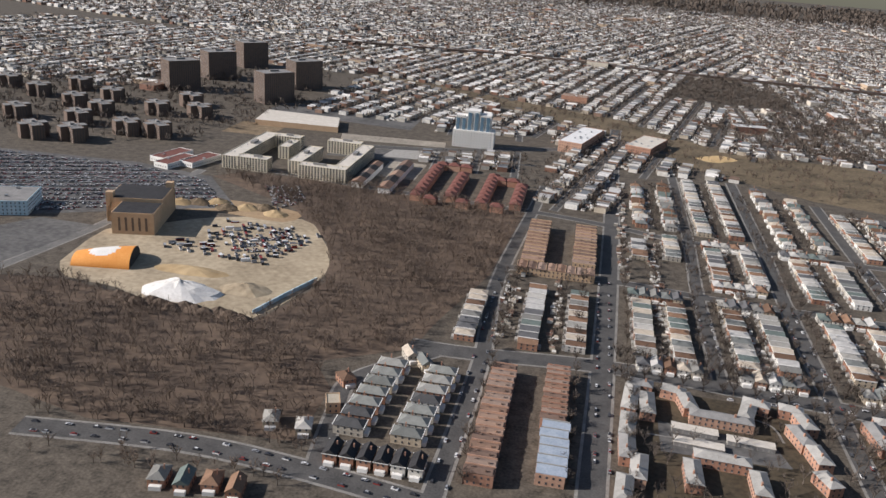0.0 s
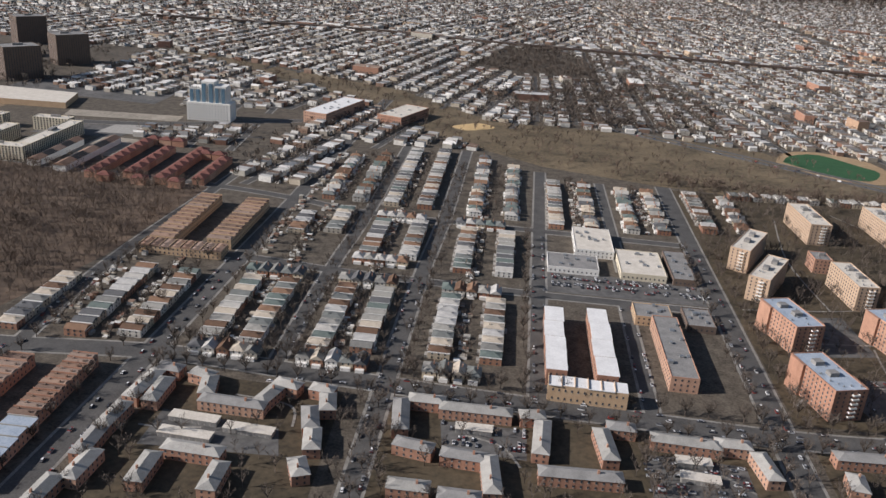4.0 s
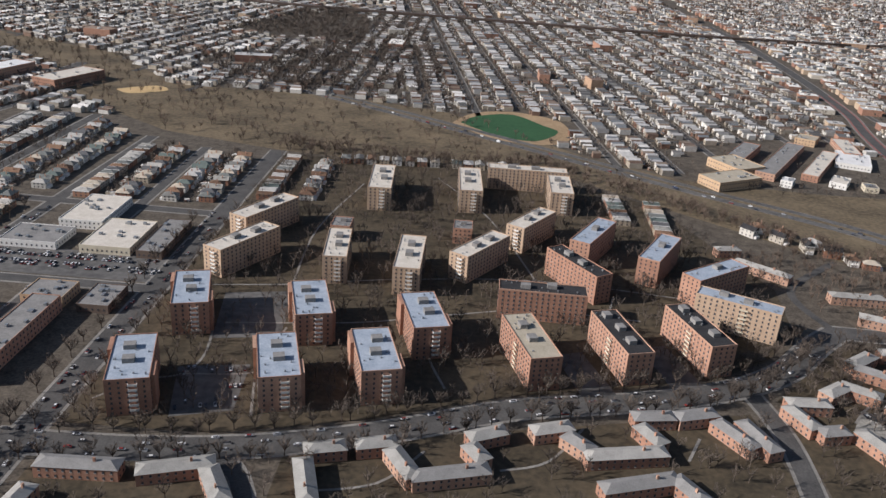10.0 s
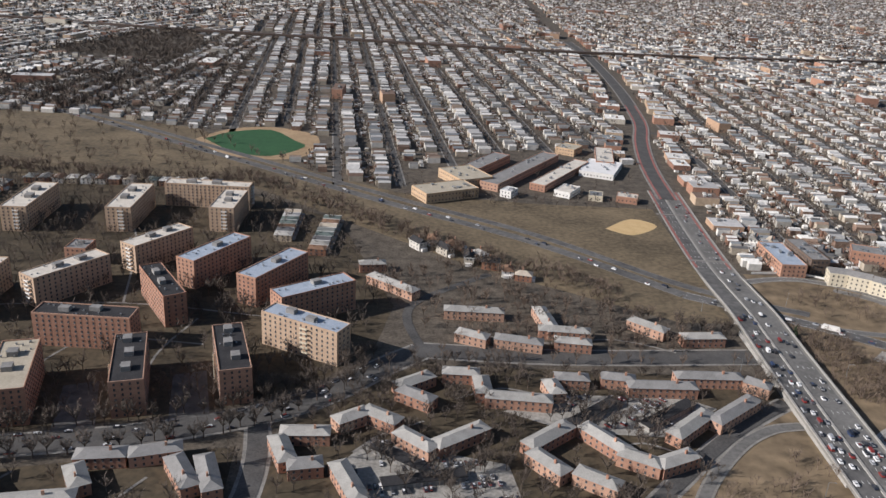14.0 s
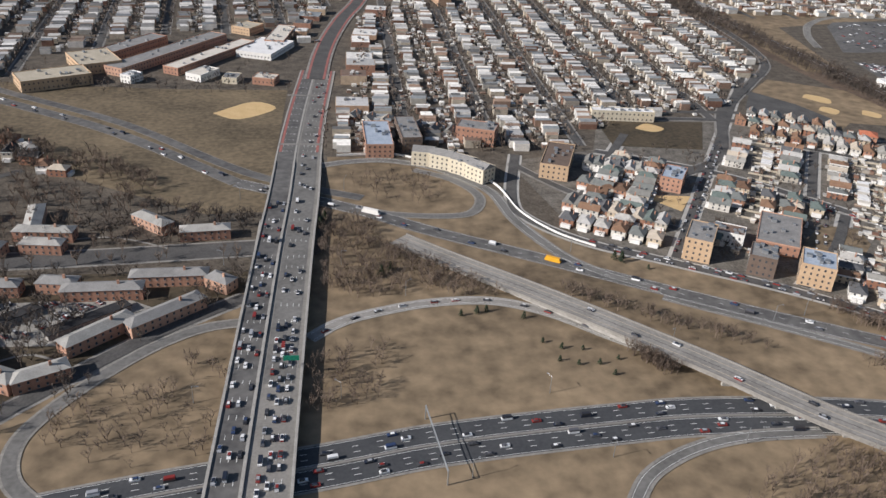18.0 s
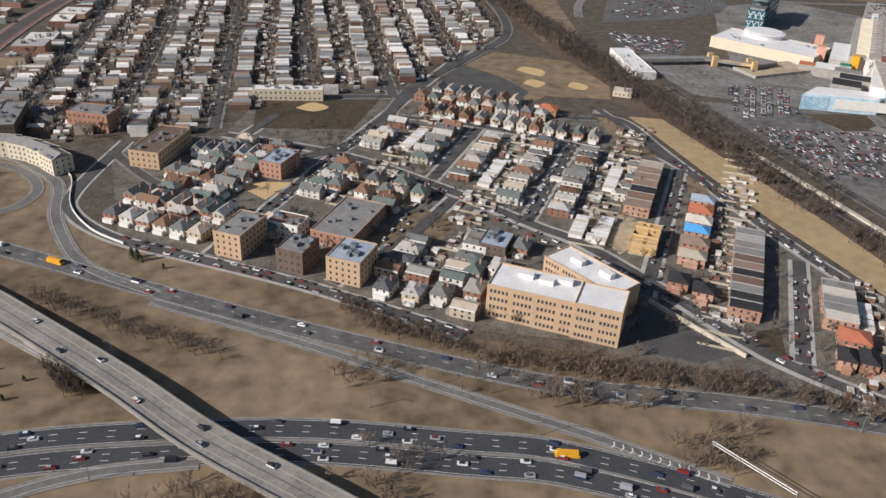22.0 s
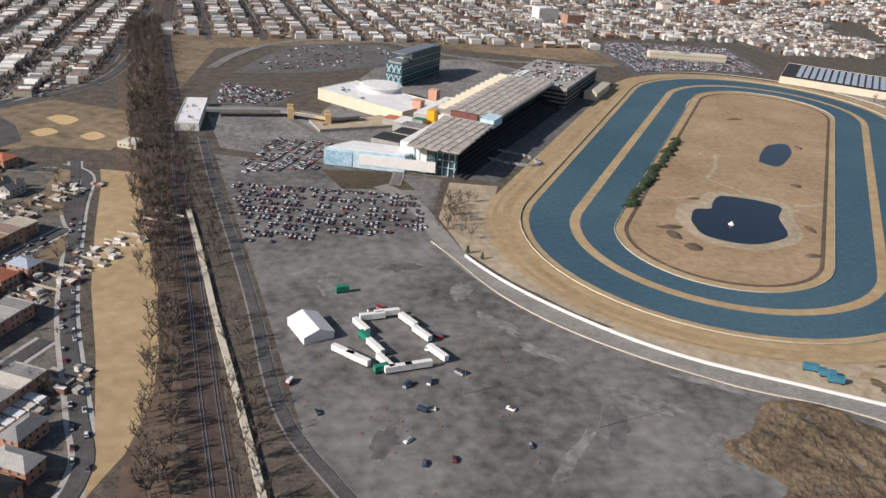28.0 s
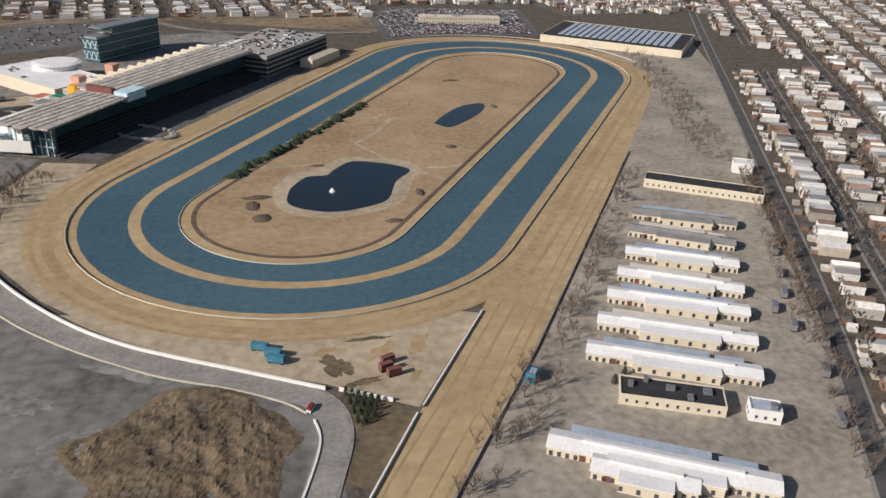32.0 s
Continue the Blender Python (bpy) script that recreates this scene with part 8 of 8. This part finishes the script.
# hedges and shrubs of the infield
for k in range(26):
    t = k / 25
    x, y = 1177 + 67 * t + r.uniform(-1.5, 1.5), 470 + 93 * t + r.uniform(-1.5, 1.5)
    mound("shrub", x, y, r.uniform(2.2, 4), r.uniform(1.8, 3), r.uniform(1.4, 2.8), M_needle, "dark clipped shrub by the turf rail", 60 + k, 2.2)
for x, y, a, b in ((1186, 449.5, 6.5, 2.6), (1184, 442, 3, 5), (1186.5, 431, 4, 4.5), (1210.6, 479, 3.4, 1.2), (1244.5, 445, 1.8, 4.5), (1229.8, 421, 4, 2), (1300, 603.5, 6, 1), (1307.7, 551, 2, 4), (1269.7, 494, 3, 3)):
    mound("shrub_bed", x, y, a, b, 0.9, M_leaf, "dark brown bed of low shrubs in the infield", int(x), 2.5)
for k in range(12):
    mound("rubble", 1250 + r.uniform(-7, 7), 541 + r.uniform(-5, 7), 0.8, 0.6, 0.4, M_salt if k % 3 else M_orangeroof, "small heap of pale rubble in the infield", 200 + k)
thing("fountain", Shape().tube((1213, 451, 0.3), (1213, 451, 1.6), 1.3, 0.2, 10).mesh("fountain", M_white), "small white fountain jet in the pond", "fountain")
spots = []
for poly, n in (([(1210, 286), (1236, 318), (1268, 360), (1330, 452), (1336, 448), (1275, 355), (1240, 308), (1220, 284)], 90), ([(1302, 270), (1342, 352), (1388, 445), (1380, 448), (1334, 356), (1296, 272)], 150), ([(1385, 450), (1420, 560), (1445, 640), (1430, 660), (1400, 560), (1370, 470)], 120), ([(1092, 450), (1106, 440), (1112, 470), (1116, 480), (1100, 490)], 40), ([(985, 520), (1000, 520), (1000, 610), (975, 640)], 60)):
    spots += fill(poly, n, int(poly[0][0]))
scatter("track_trees", spots, "leafless trees round the stables", 0.75, 15, 4, 9, 1.2, M_wood)
scatter("town_trees", fill([(760, 420), (790, 402), (855, 356), (890, 352), (975, 300), (985, 330), (960, 510), (890, 545), (800, 500)], 420, 21), "leafless trees in back yards", 0.62, 16, 4, 9, 1.6)
scatter("west_trees", fill([(-560, 520), (-300, 560), (-260, 740), (-300, 980), (-560, 800)], 1000, 22) + fill([(-30, 520), (20, 500), (20, 680), (-60, 640)], 60, 23), "leafless trees round brown flats", 1.1, 17, 0, 9, 4)
scatter("garden_trees", fill([(24, 216), (240, 216), (320, 240), (470, 262), (478, 290), (560, 300), (640, 384), (640, 396), (520, 394), (478, 350), (322, 303), (240, 288), (38, 294)], 520, 24, lambda x, y: not any(math.hypot(x - a, y - b) < c * 0.8 for a, b, c in DONE)), "leafless trees among brick flats", 0.95, 18, 4, 10, 1.3)
scatter("corner_trees", fill([(480, 350), (560, 300), (600, 330), (640, 384), (640, 436), (600, 440), (520, 415), (510, 398)], 330, 26, lambda x, y: not any(math.hypot(x - a, y - b) < c * 0.75 for a, b, c in DONE) and not (505 < x < 642 and 396 < y < 419)), "leafless trees among garden flats by the boulevard", 0.9, 21, 4, 10, 1.3)
scatter("meadow_trees", fill([(490, 470), (535, 492), (620, 440), (640, 425), (600, 405), (520, 415)], 200, 25), "leafless trees beside the garden flats", 0.85, 19, 4, 10, 1.4, M_wood)
yard = []
for a, b, y0, y1 in ((42, 51, 316, 470), (83, 91, 316, 470), (128, 138, 322, 470), (48, 55, 490, 610), (86, 94, 490, 620), (135, 144, 490, 600), (184, 191, 490, 585), (224, 231, 490, 580), (-30, -20, 312, 400), (-3, 2, 312, 400), (110, 119, 310, 600), (62, 74, 310, 600)):
    yard += fill([(a, y0), (b, y0), (b, y1), (a, y1)], int((y1 - y0) * 0.55), int(a + 90 + y0))
scatter("yard_trees", yard, "leafless trees between house rows", 0.7, 20, 3, 8, 1.7)


# ---- sheds, fences and small things in back yards ----
def clutter(name, spots, rot, seed, label):
    q = random.Random(seed)
    s = Shape()
    for x, y in spots:
        s.block(x, y, 0, q.uniform(1.2, 2.8), q.uniform(1.2, 3.0), q.uniform(0.5, 1.7), rot + q.choice((0, 90)), 0)
    thing(name, s.mesh(name, M_farwall), label, "sheds", kind="stuff")


spots = []
q = random.Random(5)
for v, u0, u1 in ((515.5, 742, 925), (558.5, 742, 915), (600.5, 795, 905), (645.5, 760, 870), (684, 735, 800), (463, 748, 850)):
    u = u0
    while u < u1:
        for _ in range(3):
            x, y = uv(u + q.uniform(-3, 3), v + q.uniform(-6.5, 6.5))
            if not gap(x, y):
                spots.append((x, y))
        u += 4.2
clutter("yard_sheds", spots, SLANT, 6, "pale sheds and garages in back yards")
spots = []
for a, b, y0, y1 in ((44, 50, 316, 600), (85, 89, 316, 620), (131, 136, 322, 600), (186, 190, 490, 585), (226, 230, 490, 580), (-28, -20, 312, 396), (-4, 0, 312, 396), (27, 33, 410, 600)):
    for k in range(int((y1 - y0) / 2.6)):
        spots.append((q.uniform(a, b), q.uniform(y0, y1)))
clutter("west_yard_sheds", spots, 0, 7, "sheds and garages between house rows")
spots = fill([(668, 505), (745, 515), (800, 550), (870, 556), (930, 650), (920, 760), (680, 760)], 900, 61)
clutter("east_yard_sheds", spots, 5, 8, "sheds between small houses")
s = Shape()
for v in (515.5, 558.5, 600.5, 645.5):
    for k in range(22):
        u = 745 + k * 7
        x, y = uv(u, v)
        if not gap(x, y):
            (x0, y0), (x1, y1) = uv(u, v - 6), uv(u, v + 6)
            s.strip([(x0, y0, 0.8), (x1, y1, 0.8)], 0.14, 0, thick=0.8)
thing("yard_fences", s.mesh("yard_fences", M_rooftan), "weathered plank fences between yards", "fences", kind="stuff")

# pale footpaths between the flats
PATHS = [[(258, 318), (268, 330), (280, 336), (283, 350), (279, 372)], [(280, 336), (302, 340), (308, 352)], [(308, 316), (303, 345), (306, 372)], [(340, 330), (336, 352), (340, 380)], [(366, 340), (358, 366), (364, 392)], [(395, 350), (390, 378), (398, 402)], [(283, 372), (330, 380), (364, 392), (398, 402), (440, 400)], [(258, 400), (300, 408), (340, 420), (400, 430), (460, 424)], [(300, 408), (298, 470), (310, 540)], [(400, 430), (380, 500), (350, 560)], [(430, 360), (426, 390), (432, 420)],
         [(330, 284), (350, 290), (362, 306)], [(384, 300), (398, 306), (410, 324)], [(440, 312), (446, 324)], [(530, 372), (545, 380), (560, 376)], [(500, 340), (508, 350), (520, 358)], [(575, 346), (586, 352), (596, 348)], [(535, 420), (560, 414), (590, 420), (612, 412)], [(60, 285), (80, 282), (84, 270)], [(140, 276), (152, 272), (158, 262)], [(205, 268), (220, 270), (230, 262)], [(36, 262), (44, 262), (56, 264)]]
for k, p in enumerate(PATHS):
    thing("footpath", Shape().strip(smooth([(x, y, 0.11 + 0.003 * k) for x, y in p], 5), 0.9, 0, 0).mesh("footpath", M_walk), "pale concrete footpath between flats", "path", kind="structure")

# lorries and machines parked in the works yard
q = random.Random(31)
s = Shape()
for k in range(130):
    a, b = q.randint(0, 12), q.randint(0, 9)
    x, y = -205 + a * 4.6 + b * 1.4, 368 + b * 5.4 - a * 0.4
    s.block(x, y, 0.1, 1.3, q.uniform(2.5, 4.6), q.uniform(0.7, 1.7), q.choice((30, 34, 120)), 0)
thing("yard_lorries", s.mesh("yard_lorries", M_carfar), "lorries, skips and machines in the works yard", "lorries", kind="stuff")
deck_cars = Shape()
for k in range(110):
    u, v = q.uniform(-19, 17), 55 + 5 * q.randint(0, 12)
    p = st_base @ Vector((u, v, 11.62))
    deck_cars.block(p.x, p.y, 11.62, 1.0, 2.2, 0.7, G_ROT, 0)
thing("deck_cars", deck_cars.mesh("deck_cars", M_carfar), "cars parked on the roof deck", "cars", kind="stuff")

# shops and low halls by the boulevard, beyond the meadow
for x, y, w, d, rot, h, wall, roof, label in ((596, 606, 10, 16, -30, 3.5, M_white, M_roofpale, "low white shop with pale roof"), (612, 600, 8, 10, -10, 3, M_cream, M_roofgrey, "small cream shop with grey roof"), (630, 598, 12, 9, -15, 3.6, M_brick, M_roofpale, "brick shop at the street corner"), (561, 597, 7, 9, -30, 4, M_white, M_roofwhite, "small white house by the meadow"), (550, 655, 12, 44, -30, 5, M_brick, M_roofgrey, "brick flats with grey roof"), (632, 690, 12, 40, -8, 4, M_brick, M_roofpale, "brick shops along the boulevard"), (610, 706, 14, 16, -30, 4.5, M_tan, M_rooftan, "tan hall with gravel roof")):
    hall(x, y, w, d, rot, h, wall, roof, label, "shop_building", 4)
scatter("shop_trees", fill([(500, 578), (645, 578), (640, 590), (560, 600), (500, 585)], 60, 81) + fill(SHOPS, 60, 82), "leafless trees round the shops", 0.7, 22, 3, 8, 1.6)

# red trailers and a roller in the sandy corner
for x, y, rot in ((1210.5, 337, 20), (1209.5, 334, 20), (1211, 331.5, 14)):
    trailer(x, y, rot, 3.4, "dark red starting-gate trailer on sand", M_redroof)
copy_thing(VAN, pose(1190, 322, 0.05, 0, 0, 60))

scatter("roadside_trees", fill([(-170, 212), (-115, 219), (-72, 216), (-72, 223), (-115, 228), (-170, 222)], 45, 91) + fill([(-170, 199), (-115, 204), (-72, 201), (-72, 196), (-170, 192)], 25, 92) + fill([(520, 398), (570, 397), (636, 404), (636, 407), (570, 401), (520, 402)], 22, 93) + fill([(516, 410), (570, 411), (630, 418), (630, 420), (570, 414)], 22, 94) + fill([(690, 500), (745, 502), (760, 515), (740, 535), (690, 530)], 60, 95) + fill([(850, 322), (900, 316), (930, 322), (905, 338), (860, 345)], 60, 96), "leafless trees beside the road", 0.8, 23, 4, 9, 1.4, M_wood)

thing("street_cars", REST.mesh("street_cars", [M_carfar, M_glass]), "cars along the western streets", "cars", kind="stuff")
for k in KINDS + tuple(TREE_KINDS) + (CAR, VAN, BUS, TRUCK):
    for o in list(k.children_recursive) + [k]:
        bpy.data.objects.remove(o)
